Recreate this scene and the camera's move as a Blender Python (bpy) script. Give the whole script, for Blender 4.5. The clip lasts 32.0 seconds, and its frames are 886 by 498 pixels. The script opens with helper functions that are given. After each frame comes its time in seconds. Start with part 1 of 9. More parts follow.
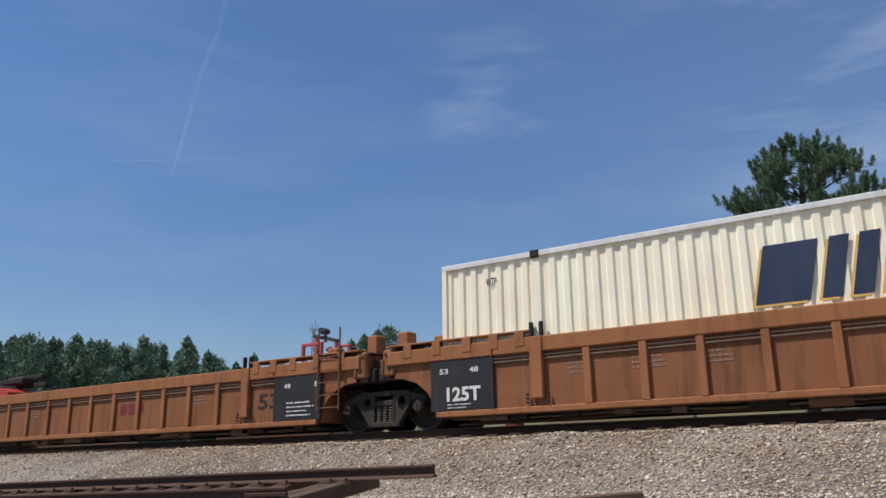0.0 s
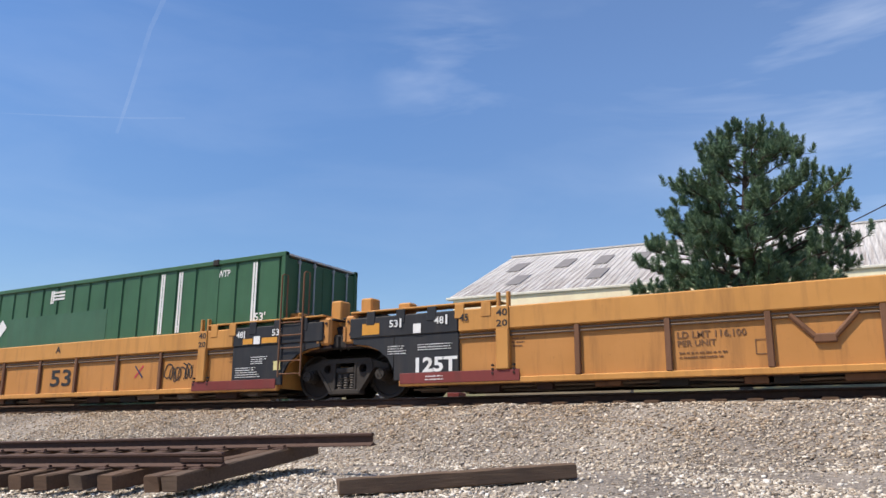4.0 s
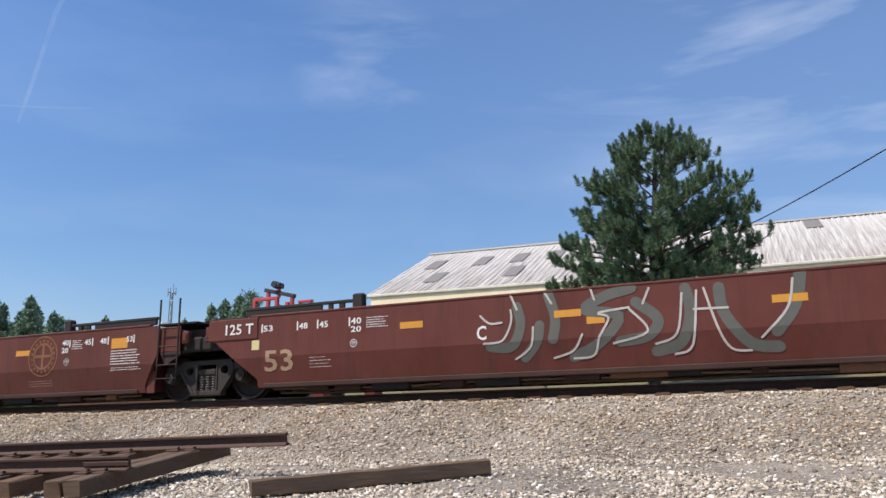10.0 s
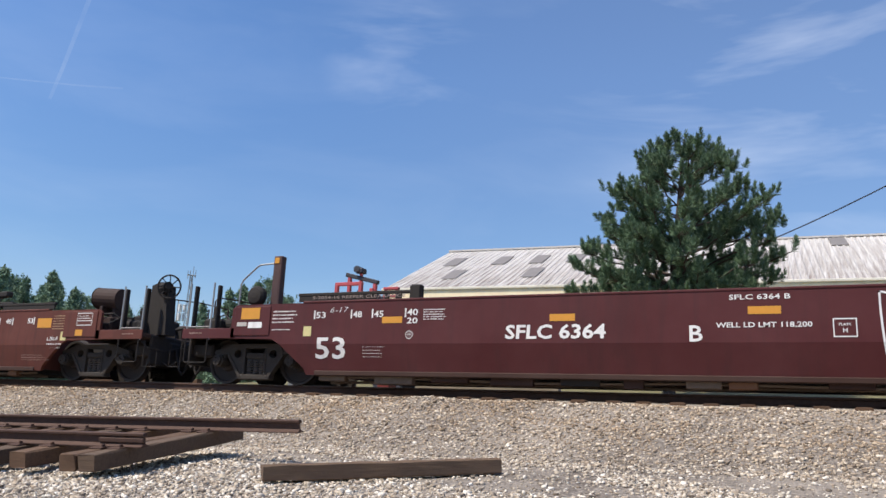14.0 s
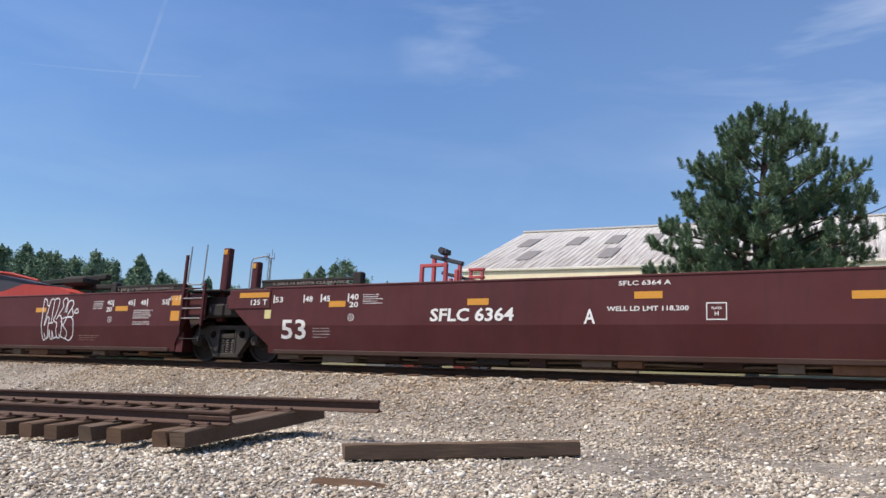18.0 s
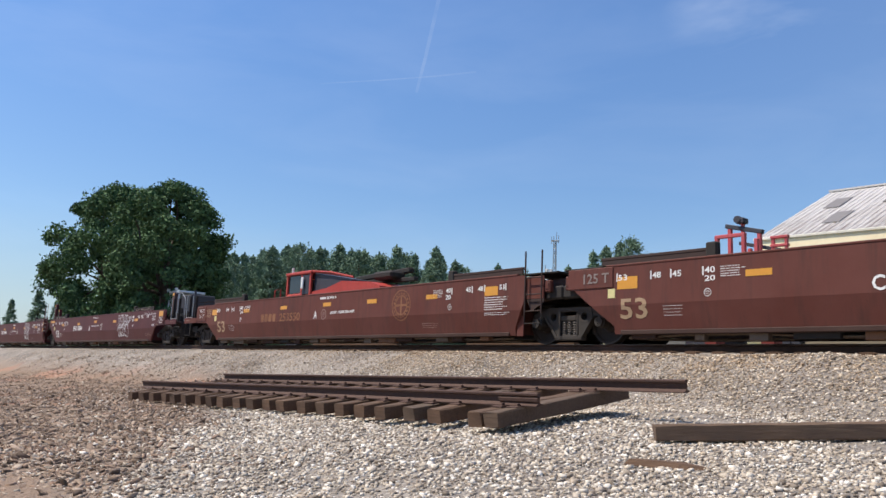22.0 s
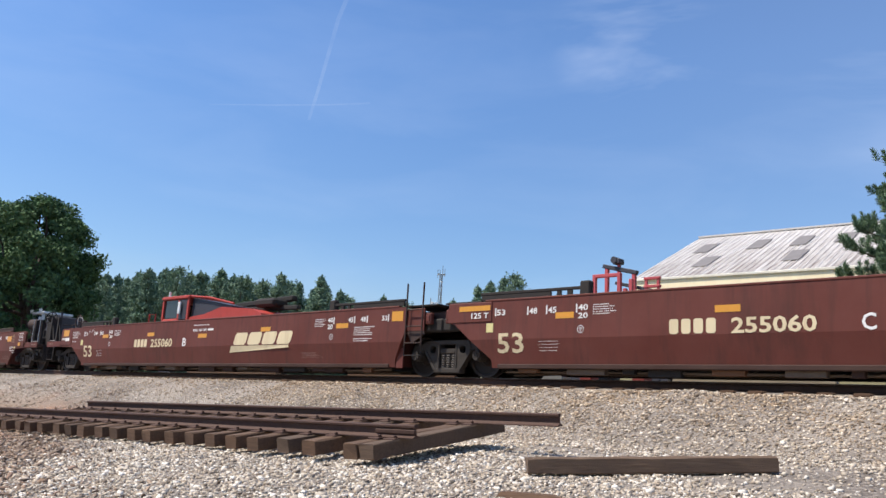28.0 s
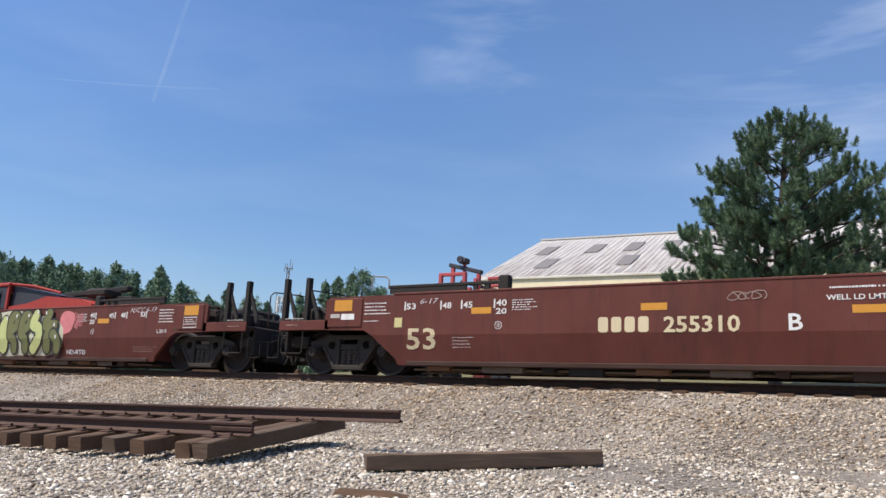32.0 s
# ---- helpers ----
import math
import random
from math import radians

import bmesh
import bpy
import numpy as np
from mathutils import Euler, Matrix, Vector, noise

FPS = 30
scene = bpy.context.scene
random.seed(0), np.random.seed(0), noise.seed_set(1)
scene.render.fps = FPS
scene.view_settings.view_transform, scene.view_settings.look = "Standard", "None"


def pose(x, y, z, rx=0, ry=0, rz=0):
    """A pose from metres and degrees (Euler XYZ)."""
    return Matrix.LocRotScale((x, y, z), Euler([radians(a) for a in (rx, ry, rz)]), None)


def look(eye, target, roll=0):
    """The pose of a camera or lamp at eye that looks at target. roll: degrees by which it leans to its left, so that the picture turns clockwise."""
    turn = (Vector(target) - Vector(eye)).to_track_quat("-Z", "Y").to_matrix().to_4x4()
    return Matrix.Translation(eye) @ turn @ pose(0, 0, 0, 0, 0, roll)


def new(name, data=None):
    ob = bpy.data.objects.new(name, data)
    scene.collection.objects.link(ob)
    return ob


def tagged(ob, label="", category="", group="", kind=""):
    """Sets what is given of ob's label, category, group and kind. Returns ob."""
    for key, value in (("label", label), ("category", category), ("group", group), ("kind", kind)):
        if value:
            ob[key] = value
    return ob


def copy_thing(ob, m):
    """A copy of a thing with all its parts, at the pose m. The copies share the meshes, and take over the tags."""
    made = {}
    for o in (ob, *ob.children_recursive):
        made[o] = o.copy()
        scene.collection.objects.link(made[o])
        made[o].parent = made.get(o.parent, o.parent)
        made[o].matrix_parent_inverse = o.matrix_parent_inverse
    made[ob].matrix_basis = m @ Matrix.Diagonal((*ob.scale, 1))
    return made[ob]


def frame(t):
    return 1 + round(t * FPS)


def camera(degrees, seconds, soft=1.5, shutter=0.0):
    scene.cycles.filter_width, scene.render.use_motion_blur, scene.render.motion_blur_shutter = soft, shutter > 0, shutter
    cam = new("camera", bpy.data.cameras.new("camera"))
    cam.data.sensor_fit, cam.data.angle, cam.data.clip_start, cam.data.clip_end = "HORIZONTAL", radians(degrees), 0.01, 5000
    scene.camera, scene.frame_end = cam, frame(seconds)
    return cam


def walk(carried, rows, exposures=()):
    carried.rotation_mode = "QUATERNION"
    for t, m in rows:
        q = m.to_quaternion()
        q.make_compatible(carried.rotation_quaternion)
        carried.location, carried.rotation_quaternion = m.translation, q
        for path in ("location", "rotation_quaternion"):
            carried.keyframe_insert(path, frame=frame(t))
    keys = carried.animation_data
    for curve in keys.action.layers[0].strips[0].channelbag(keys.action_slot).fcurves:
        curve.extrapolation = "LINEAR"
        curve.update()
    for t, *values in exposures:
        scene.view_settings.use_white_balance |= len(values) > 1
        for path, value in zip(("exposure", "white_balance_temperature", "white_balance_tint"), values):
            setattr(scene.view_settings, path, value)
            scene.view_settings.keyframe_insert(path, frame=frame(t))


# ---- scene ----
cam = camera(57.74, 32.0)
PATH = [
    (0.0, -0.057, -0.032, 1.489, 105.43, 0.71, 33.84),
    (0.5, -0.058, -0.033, 1.490, 105.36, 0.67, 34.31),
    (1.0, -0.064, -0.036, 1.485, 105.48, 0.63, 34.98),
    (1.5, -0.070, -0.040, 1.475, 105.64, 0.53, 35.42),
    (2.0, -0.065, -0.038, 1.476, 105.40, 0.30, 35.92),
    (2.5, -0.054, -0.034, 1.483, 104.88, -0.03, 36.67),
    (3.0, -0.043, -0.028, 1.471, 103.90, 0.15, 36.00),
    (3.5, -0.013, -0.011, 1.480, 103.05, 0.78, 33.12),
    (4.0, -0.003, -0.003, 1.492, 103.34, -0.33, 29.92),
    (4.5, 0.004, 0.002, 1.488, 104.03, -1.35, 26.40),
    (6.5, 0.050, 0.023, 1.506, 104.62, -0.80, 23.22),
    (7.0, 0.052, 0.024, 1.505, 104.47, -0.69, 22.76),
    (7.5, 0.056, 0.025, 1.512, 103.97, 0.90, 22.34),
    (8.0, 0.040, 0.018, 1.503, 103.30, 0.67, 23.92),
    (8.5, 0.022, 0.010, 1.498, 102.36, 0.35, 25.72),
    (9.0, 0.024, 0.011, 1.492, 101.64, 0.21, 25.65),
    (9.5, 0.027, 0.013, 1.491, 101.77, 0.24, 25.06),
    (10.0, 0.017, 0.008, 1.498, 103.13, 0.68, 24.19),
    (10.5, 0.018, 0.007, 1.486, 104.12, 0.61, 21.02),
    (11.0, 0.016, 0.006, 1.485, 103.28, -1.19, 20.70),
    (11.5, 0.008, 0.003, 1.488, 102.99, -2.14, 21.44),
    (12.0, -0.003, -0.002, 1.500, 102.26, -2.02, 23.29),
    (12.5, 0.004, 0.002, 1.496, 100.99, -1.25, 24.13),
    (13.0, 0.006, 0.003, 1.489, 100.79, -1.32, 23.62),
    (13.5, 0.006, 0.002, 1.492, 101.71, -2.02, 23.44),
    (14.0, -0.016, -0.007, 1.491, 102.91, -2.68, 24.83),
    (14.5, -0.039, -0.019, 1.495, 102.69, -1.99, 28.53),
    (15.0, -0.045, -0.024, 1.502, 101.45, -1.01, 31.40),
    (15.5, -0.062, -0.034, 1.504, 100.66, -0.61, 33.61),
    (17.5, -0.055, -0.028, 1.498, 100.24, -3.41, 31.53),
    (18.0, -0.045, -0.023, 1.500, 101.29, -3.27, 30.06),
    (18.5, -0.018, -0.009, 1.502, 102.04, -2.79, 26.14),
    (19.0, -0.006, -0.003, 1.515, 101.96, -3.18, 23.38),
    (19.5, -0.017, -0.008, 1.527, 100.88, -2.58, 23.24),
    (20.0, -0.007, -0.003, 1.511, 101.15, -1.21, 24.07),
    (20.5, -0.052, -0.027, 1.512, 100.75, -1.40, 31.10),
    (21.0, -0.107, -0.068, 1.510, 99.64, -2.03, 41.42),
    (21.5, -0.129, -0.094, 1.506, 98.99, -2.48, 47.70),
    (22.0, -0.129, -0.103, 1.506, 98.88, -2.40, 50.55),
    (22.5, -0.129, -0.107, 1.511, 99.41, -2.27, 51.88),
    (23.0, -0.120, -0.097, 1.505, 100.05, -2.12, 50.19),
    (23.5, -0.112, -0.083, 1.511, 100.63, -2.04, 46.70),
    (24.0, -0.084, -0.059, 1.509, 101.07, -1.89, 42.28),
    (24.5, -0.081, -0.051, 1.515, 101.18, -1.73, 39.24),
    (25.0, -0.104, -0.065, 1.517, 101.28, -1.69, 41.13),
    (25.5, -0.137, -0.094, 1.508, 101.46, -1.64, 46.65),
    (27.5, -0.117, -0.085, 1.505, 101.50, -2.37, 46.61),
    (28.0, -0.100, -0.066, 1.496, 101.53, -3.23, 42.24),
    (28.5, -0.111, -0.068, 1.510, 101.22, -2.78, 40.70),
    (29.0, -0.131, -0.082, 1.513, 100.94, -2.10, 43.14),
    (29.5, -0.137, -0.091, 1.508, 100.58, -1.77, 45.57),
    (30.0, -0.135, -0.093, 1.512, 100.70, -2.05, 46.63),
    (30.5, -0.139, -0.096, 1.504, 101.36, -3.17, 47.15),
    (31.0, -0.120, -0.075, 1.495, 102.47, -4.62, 42.19),
    (31.5, -0.082, -0.043, 1.506, 102.72, -4.00, 33.80),
    (32.0, -0.074, -0.037, 1.507, 101.84, -2.99, 31.36),
]
walk(cam, [(r[0], pose(*r[1:])) for r in PATH],
     exposures=[(0, -0.10), (1.0, -0.12), (1.6, 0.0), (2.6, 0.16), (3.4, 0.34), (5.0, 0.38), (7.0, 0.38), (8.0, 0.28), (9.5, 0.37), (12.0, 0.36), (15.0, 0.39), (18.0, 0.36), (19.0, 0.27), (20.0, 0.31), (21.5, 0.38), (23.0, 0.43), (25.0, 0.51), (28.0, 0.50), (30.0, 0.46), (32.0, 0.35)])

# ---- light ----
RAIL_Z, TRACK_Y = 2.29, 14.40
SUN_DIR = Vector((0.42, 0.475, -1.0)).normalized()
sun_data = bpy.data.lights.new("sun", "SUN")
sun_data.energy, sun_data.angle, sun_data.color = 4.25, radians(0.53), (1.0, 0.925, 0.82)
sun = new("sun", sun_data)
sun.matrix_basis = look((0, 0, 60), Vector((0, 0, 60)) + SUN_DIR)
SUN_EL = math.asin(-SUN_DIR.z)
SUN_ROT = math.atan2(-SUN_DIR.x, -SUN_DIR.y)

world = bpy.data.worlds.new("sky")
world.use_nodes = True
scene.world = world


def build_sky():
    nt = world.node_tree
    nt.nodes.clear()
    out = nt.nodes.new("ShaderNodeOutputWorld")
    bg = nt.nodes.new("ShaderNodeBackground")
    sky = nt.nodes.new("ShaderNodeTexSky")
    sky.sky_type, sky.sun_disc = "NISHITA", False
    sky.sun_elevation, sky.sun_rotation = SUN_EL, SUN_ROT
    sky.air_density, sky.dust_density, sky.ozone_density = 1.0, 0.25, 2.2
    co = nt.nodes.new("ShaderNodeTexCoord")
    # thin cirrus: stretched noise on the sky's directions, thicker towards the right
    mp = nt.nodes.new("ShaderNodeMapping")
    mp.inputs["Rotation"].default_value = (radians(25), radians(-28), radians(10))
    mp.inputs["Scale"].default_value = (2.2, 2.2, 9.0)
    no = nt.nodes.new("ShaderNodeTexNoise")
    no.inputs["Scale"].default_value, no.inputs["Detail"].default_value = 1.4, 5.0
    no.inputs["Roughness"].default_value, no.inputs["Distortion"].default_value = 0.55, 0.4
    ramp = nt.nodes.new("ShaderNodeValToRGB")
    ramp.color_ramp.elements[0].position, ramp.color_ramp.elements[1].position = 0.46, 0.86
    nt.links.new(co.outputs["Generated"], mp.inputs["Vector"])
    nt.links.new(mp.outputs["Vector"], no.inputs["Vector"])
    nt.links.new(no.outputs["Fac"], ramp.inputs["Fac"])

    def bank(az, el, wide, soft):
        """How near a direction is to the middle of a cloud bank."""
        a, e = radians(az), radians(el)
        d = nt.nodes.new("ShaderNodeVectorMath")
        d.operation = "DOT_PRODUCT"
        d.inputs[1].default_value = (-math.sin(a) * math.cos(e), math.cos(a) * math.cos(e), math.sin(e))
        nt.links.new(co.outputs["Generated"], d.inputs[0])
        r = nt.nodes.new("ShaderNodeMapRange")
        r.interpolation_type = "SMOOTHSTEP"
        r.inputs["From Min"].default_value, r.inputs["From Max"].default_value = math.cos(radians(wide)), math.cos(radians(wide * soft))
        nt.links.new(d.outputs["Value"], r.inputs["Value"])
        return r.outputs["Result"]

    def math_node(op, a, b):
        n = nt.nodes.new("ShaderNodeMath")
        n.operation = op
        for i, v in enumerate((a, b)):
            if isinstance(v, (int, float)):
                n.inputs[i].default_value = v
            else:
                nt.links.new(v, n.inputs[i])
        return n.outputs[0]

    cover = math_node("ADD", math_node("MULTIPLY", bank(-6, 28, 24, 0.1), 0.42), math_node("MULTIPLY", bank(29.5, 26, 6, 0.05), 0.34))
    cover = math_node("ADD", cover, 0.07)
    fac = math_node("MULTIPLY", ramp.outputs["Color"], cover)
    hue = nt.nodes.new("ShaderNodeHueSaturation")
    hue.inputs["Hue"].default_value, hue.inputs["Saturation"].default_value = 0.506, 1.18
    nt.links.new(sky.outputs["Color"], hue.inputs["Color"])
    mix = nt.nodes.new("ShaderNodeMix")
    mix.data_type = "RGBA"
    mix.inputs["B"].default_value = (6.6, 7.0, 7.8, 1)
    # a faint even veil of high haze towards the right
    fac = math_node("ADD", fac, math_node("MULTIPLY", bank(-22, 24, 60, 0.0), 0.05))
    nt.links.new(fac, mix.inputs["Factor"])
    up = nt.nodes.new("ShaderNodeSeparateXYZ")
    nt.links.new(co.outputs["Generated"], up.inputs[0])
    low = nt.nodes.new("ShaderNodeMapRange")
    low.inputs["From Min"].default_value, low.inputs["From Max"].default_value = 0.0, 0.42
    low.inputs["To Min"].default_value, low.inputs["To Max"].default_value = 0.715, 1.025
    nt.links.new(up.outputs["Z"], low.inputs["Value"])
    dim = nt.nodes.new("ShaderNodeMix")
    dim.data_type, dim.blend_type = "RGBA", "MULTIPLY"
    dim.inputs["Factor"].default_value = 1.0
    nt.links.new(hue.outputs["Color"], dim.inputs["A"])
    nt.links.new(low.outputs["Result"], dim.inputs["B"])
    # pale grey-blue haze low over the horizon
    haze = nt.nodes.new("ShaderNodeMapRange")
    haze.inputs["From Min"].default_value, haze.inputs["From Max"].default_value = 0.02, 0.17
    haze.inputs["To Min"].default_value, haze.inputs["To Max"].default_value = 0.6, 0.0
    nt.links.new(up.outputs["Z"], haze.inputs["Value"])
    low_mix = nt.nodes.new("ShaderNodeMix")
    low_mix.data_type = "RGBA"
    low_mix.inputs["B"].default_value = (2.35, 3.0, 4.0, 1)
    nt.links.new(haze.outputs["Result"], low_mix.inputs["Factor"])
    nt.links.new(dim.outputs["Result"], low_mix.inputs["A"])
    nt.links.new(low_mix.outputs["Result"], mix.inputs["A"])
    nt.links.new(mix.outputs["Result"], bg.inputs["Color"])
    bg.inputs["Strength"].default_value = 0.125
    nt.links.new(bg.outputs["Background"], out.inputs["Surface"])


build_sky()


# ---- materials ----
def node_mat(name):
    m = bpy.data.materials.new(name)
    m.use_nodes = True
    nt = m.node_tree
    return m, nt, nt.nodes["Principled BSDF"]


def noise_node(nt, scale, detail=4.0, rough=0.55, stretch=(1, 1, 1), coord="Object"):
    co = nt.nodes.new("ShaderNodeTexCoord")
    mp = nt.nodes.new("ShaderNodeMapping")
    mp.inputs["Scale"].default_value = stretch
    src = co.outputs[coord] if coord != "World" else nt.nodes.new("ShaderNodeNewGeometry").outputs["Position"]
    no = nt.nodes.new("ShaderNodeTexNoise")
    no.inputs["Scale"].default_value, no.inputs["Detail"].default_value, no.inputs["Roughness"].default_value = scale, detail, rough
    nt.links.new(src, mp.inputs["Vector"])
    nt.links.new(mp.outputs["Vector"], no.inputs["Vector"])
    return no.outputs["Fac"]


def ramp_node(nt, fac, lo, hi, c0=(0, 0, 0, 1), c1=(1, 1, 1, 1)):
    r = nt.nodes.new("ShaderNodeValToRGB")
    r.color_ramp.elements[0].position, r.color_ramp.elements[1].position = lo, hi
    r.color_ramp.elements[0].color, r.color_ramp.elements[1].color = c0, c1
    nt.links.new(fac, r.inputs["Fac"])
    return r.outputs["Color"]


def mix_node(nt, fac, a, b, blend="MIX"):
    m = nt.nodes.new("ShaderNodeMix")
    m.data_type, m.blend_type = "RGBA", blend
    for key, v in (("Factor", fac), ("A", a), ("B", b)):
        if isinstance(v, (int, float)):
            m.inputs[key].default_value = v
        elif isinstance(v, tuple):
            m.inputs[key].default_value = (*v, 1) if len(v) == 3 else v
        else:
            nt.links.new(v, m.inputs[key])
    return m.outputs["Result"]


def bump(nt, bsdf, height, strength, distance):
    b = nt.nodes.new("ShaderNodeBump")
    b.inputs["Strength"].default_value, b.inputs["Distance"].default_value = strength, distance
    nt.links.new(height, b.inputs["Height"])
    nt.links.new(b.outputs["Normal"], bsdf.inputs["Normal"])


def paint(name, base, dirt, rough=0.55, amount=0.6, streak=(3.0, 3.0, 0.35), grain=9.0, metal=0.0):
    """Weathered paint: broad fading, streaks that run down, fine grain."""
    m, nt, p = node_mat(name)
    broad = ramp_node(nt, noise_node(nt, 0.7, 5, 0.6), 0.35, 0.75)
    run = ramp_node(nt, noise_node(nt, 1.6, 6, 0.65, streak), 0.48, 0.78)
    fine = noise_node(nt, grain, 6, 0.7)
    light = tuple(min(1, c * 1.18 + 0.012) for c in base)
    col = mix_node(nt, broad, base, light)
    k = nt.nodes.new("ShaderNodeMath")
    k.operation = "MULTIPLY"
    k.inputs[1].default_value = amount
    nt.links.new(run, k.inputs[0])
    col = mix_node(nt, k.outputs[0], col, dirt)
    spot = ramp_node(nt, fine, 0.62, 0.74)
    k2 = nt.nodes.new("ShaderNodeMath")
    k2.operation = "MULTIPLY"
    k2.inputs[1].default_value = amount * 0.55
    nt.links.new(spot, k2.inputs[0])
    col = mix_node(nt, k2.outputs[0], col, dirt)
    nt.links.new(col, p.inputs["Base Color"])
    p.inputs["Roughness"].default_value, p.inputs["Metallic"].default_value = rough, metal
    p.inputs["Specular IOR Level"].default_value = 0.3
    bump(nt, p, fine, 0.15, 0.004)
    return m


def plain(name, base, rough=0.6, var=0.25, grain=14.0, metal=0.0, relief=0.1):
    m, nt, p = node_mat(name)
    n = noise_node(nt, grain, 5, 0.6)
    col = mix_node(nt, n, tuple(c * (1 - var) for c in base), tuple(min(1, c * (1 + var)) for c in base))
    nt.links.new(col, p.inputs["Base Color"])
    p.inputs["Roughness"].default_value, p.inputs["Metallic"].default_value = rough, metal
    if relief:
        bump(nt, p, n, relief, 0.01)
    return m


def by_random(name, cols, rough=0.8, grain=20.0, relief=0.3, island=True, var=0.25):
    """One of several colours for each island of the mesh, or for each object."""
    m, nt, p = node_mat(name)
    if island:
        rnd = nt.nodes.new("ShaderNodeNewGeometry").outputs["Random Per Island"]
    else:
        rnd = nt.nodes.new("ShaderNodeObjectInfo").outputs["Random"]
    r = nt.nodes.new("ShaderNodeValToRGB")
    r.color_ramp.interpolation = "LINEAR"
    el = r.color_ramp.elements
    while len(el) < len(cols):
        el.new(0.5)
    for i, c in enumerate(cols):
        el[i].position, el[i].color = i / (len(cols) - 1), (*c, 1)
    nt.links.new(rnd, r.inputs["Fac"])
    n = noise_node(nt, grain, 4, 0.6)
    f = ramp_node(nt, n, 0.25, 0.8, (1 - var, 1 - var, 1 - var, 1), (1 + var, 1 + var, 1 + var, 1))
    nt.links.new(mix_node(nt, 1.0, r.outputs["Color"], f, "MULTIPLY"), p.inputs["Base Color"])
    p.inputs["Roughness"].default_value = rough
    if relief:
        bump(nt, p, n, relief, 0.01)
    return m


M = {}
M["brown"] = paint("boxcar_brown", (0.110, 0.0262, 0.0168), (0.036, 0.018, 0.013), 0.6, 0.55)
M["brown_old"] = paint("faded_brown", (0.103, 0.0270, 0.0170), (0.036, 0.020, 0.014), 0.65, 0.6)
M["maroon"] = paint("maroon", (0.072, 0.0122, 0.0122), (0.030, 0.014, 0.013), 0.55, 0.4)
M["yellow"] = paint("weathered_yellow", (0.50, 0.235, 0.058), (0.22, 0.10, 0.036), 0.55, 0.55)
M["yellow_dirty"] = paint("grimy_yellow", (0.45, 0.20, 0.052), (0.17, 0.08, 0.032), 0.6, 0.6)
M["rust"] = paint("rusty_orange", (0.305, 0.120, 0.045), (0.11, 0.045, 0.022), 0.7, 0.7)
M["rust_dirty"] = paint("grimy_rusty_orange", (0.235, 0.090, 0.036), (0.075, 0.034, 0.019), 0.75, 0.9)
M["black"] = paint("black_panel", (0.018, 0.018, 0.02), (0.07, 0.055, 0.045), 0.5, 0.5)
M["redsill"] = paint("red_sill", (0.17, 0.03, 0.025), (0.08, 0.04, 0.03), 0.6, 0.5)
M["grime"] = plain("grimy_end_paint", (0.036, 0.017, 0.012), 0.8, 0.45, 7.0, 0.0, 0.2)
M["under"] = plain("greasy_underframe", (0.019, 0.0145, 0.012), 0.85, 0.4, 8.0)
M["truckiron"] = plain("dusty_cast_steel", (0.036, 0.028, 0.022), 0.85, 0.4, 10.0, 0.0, 0.3)
M["wheel"] = plain("wheel_steel", (0.026, 0.018, 0.014), 0.75, 0.3, 12.0, 0.1)
M["tread"] = plain("bright_tread", (0.05, 0.042, 0.037), 0.6, 0.2, 20.0, 0.4, 0.0)
M["conduit"] = plain("dusty_conduit", (0.13, 0.09, 0.062), 0.7, 0.3)
M["white"] = paint("white_stencil", (0.72, 0.71, 0.68), (0.35, 0.25, 0.2), 0.6, 0.35)
M["cream"] = paint("cream_stencil", (0.62, 0.52, 0.33), (0.3, 0.16, 0.08), 0.6, 0.4)
M["gold"] = paint("faded_gold", (0.215, 0.092, 0.040), (0.100, 0.034, 0.021), 0.65, 0.9, (2.0, 2.0, 2.0), 5.0)
M["goldfield"] = paint("worn_gold_field", (0.175, 0.066, 0.032), (0.082, 0.025, 0.017), 0.65, 0.95, (2.4, 2.4, 2.4), 4.0)
M["blackink"] = plain("black_stencil", (0.02, 0.018, 0.016), 0.6, 0.3)
M["reflect"] = plain("yellow_reflector", (0.62, 0.28, 0.03), 0.4, 0.12, 12.0, 0.0, 0.0)
M["chalk"] = plain("white_spray", (0.70, 0.69, 0.68), 0.7, 0.2, 6.0, 0.0, 0.0)
M["steelgrey"] = plain("galvanised", (0.36, 0.36, 0.35), 0.45, 0.2, 10.0, 0.6)
M["cont_white"] = paint("container_cream", (0.93, 0.84, 0.645), (0.56, 0.44, 0.28), 0.5, 0.30)
M["cont_grey"] = paint("container_doors", (0.42, 0.41, 0.39), (0.16, 0.14, 0.12), 0.6, 0.6)
M["cont_green"] = paint("container_green", (0.040, 0.110, 0.050), (0.035, 0.06, 0.035), 0.45, 0.4)
M["cont_green2"] = paint("container_bright_green", (0.012, 0.150, 0.055), (0.02, 0.07, 0.035), 0.42, 0.3)
M["navy"] = paint("navy_letters", (0.022, 0.035, 0.075), (0.06, 0.07, 0.09), 0.5, 0.5)
M["amber"] = plain("amber_edge", (0.70, 0.45, 0.12), 0.5, 0.15)
M["redmark"] = plain("red_mark", (0.50, 0.03, 0.05), 0.5, 0.15)
M["railrust"] = plain("rusty_rail", (0.075, 0.038, 0.026), 0.75, 0.4, 14.0, 0.2, 0.2)
M["railtop"] = plain("worn_rail_top", (0.30, 0.28, 0.26), 0.3, 0.2, 8.0, 0.8, 0.0)
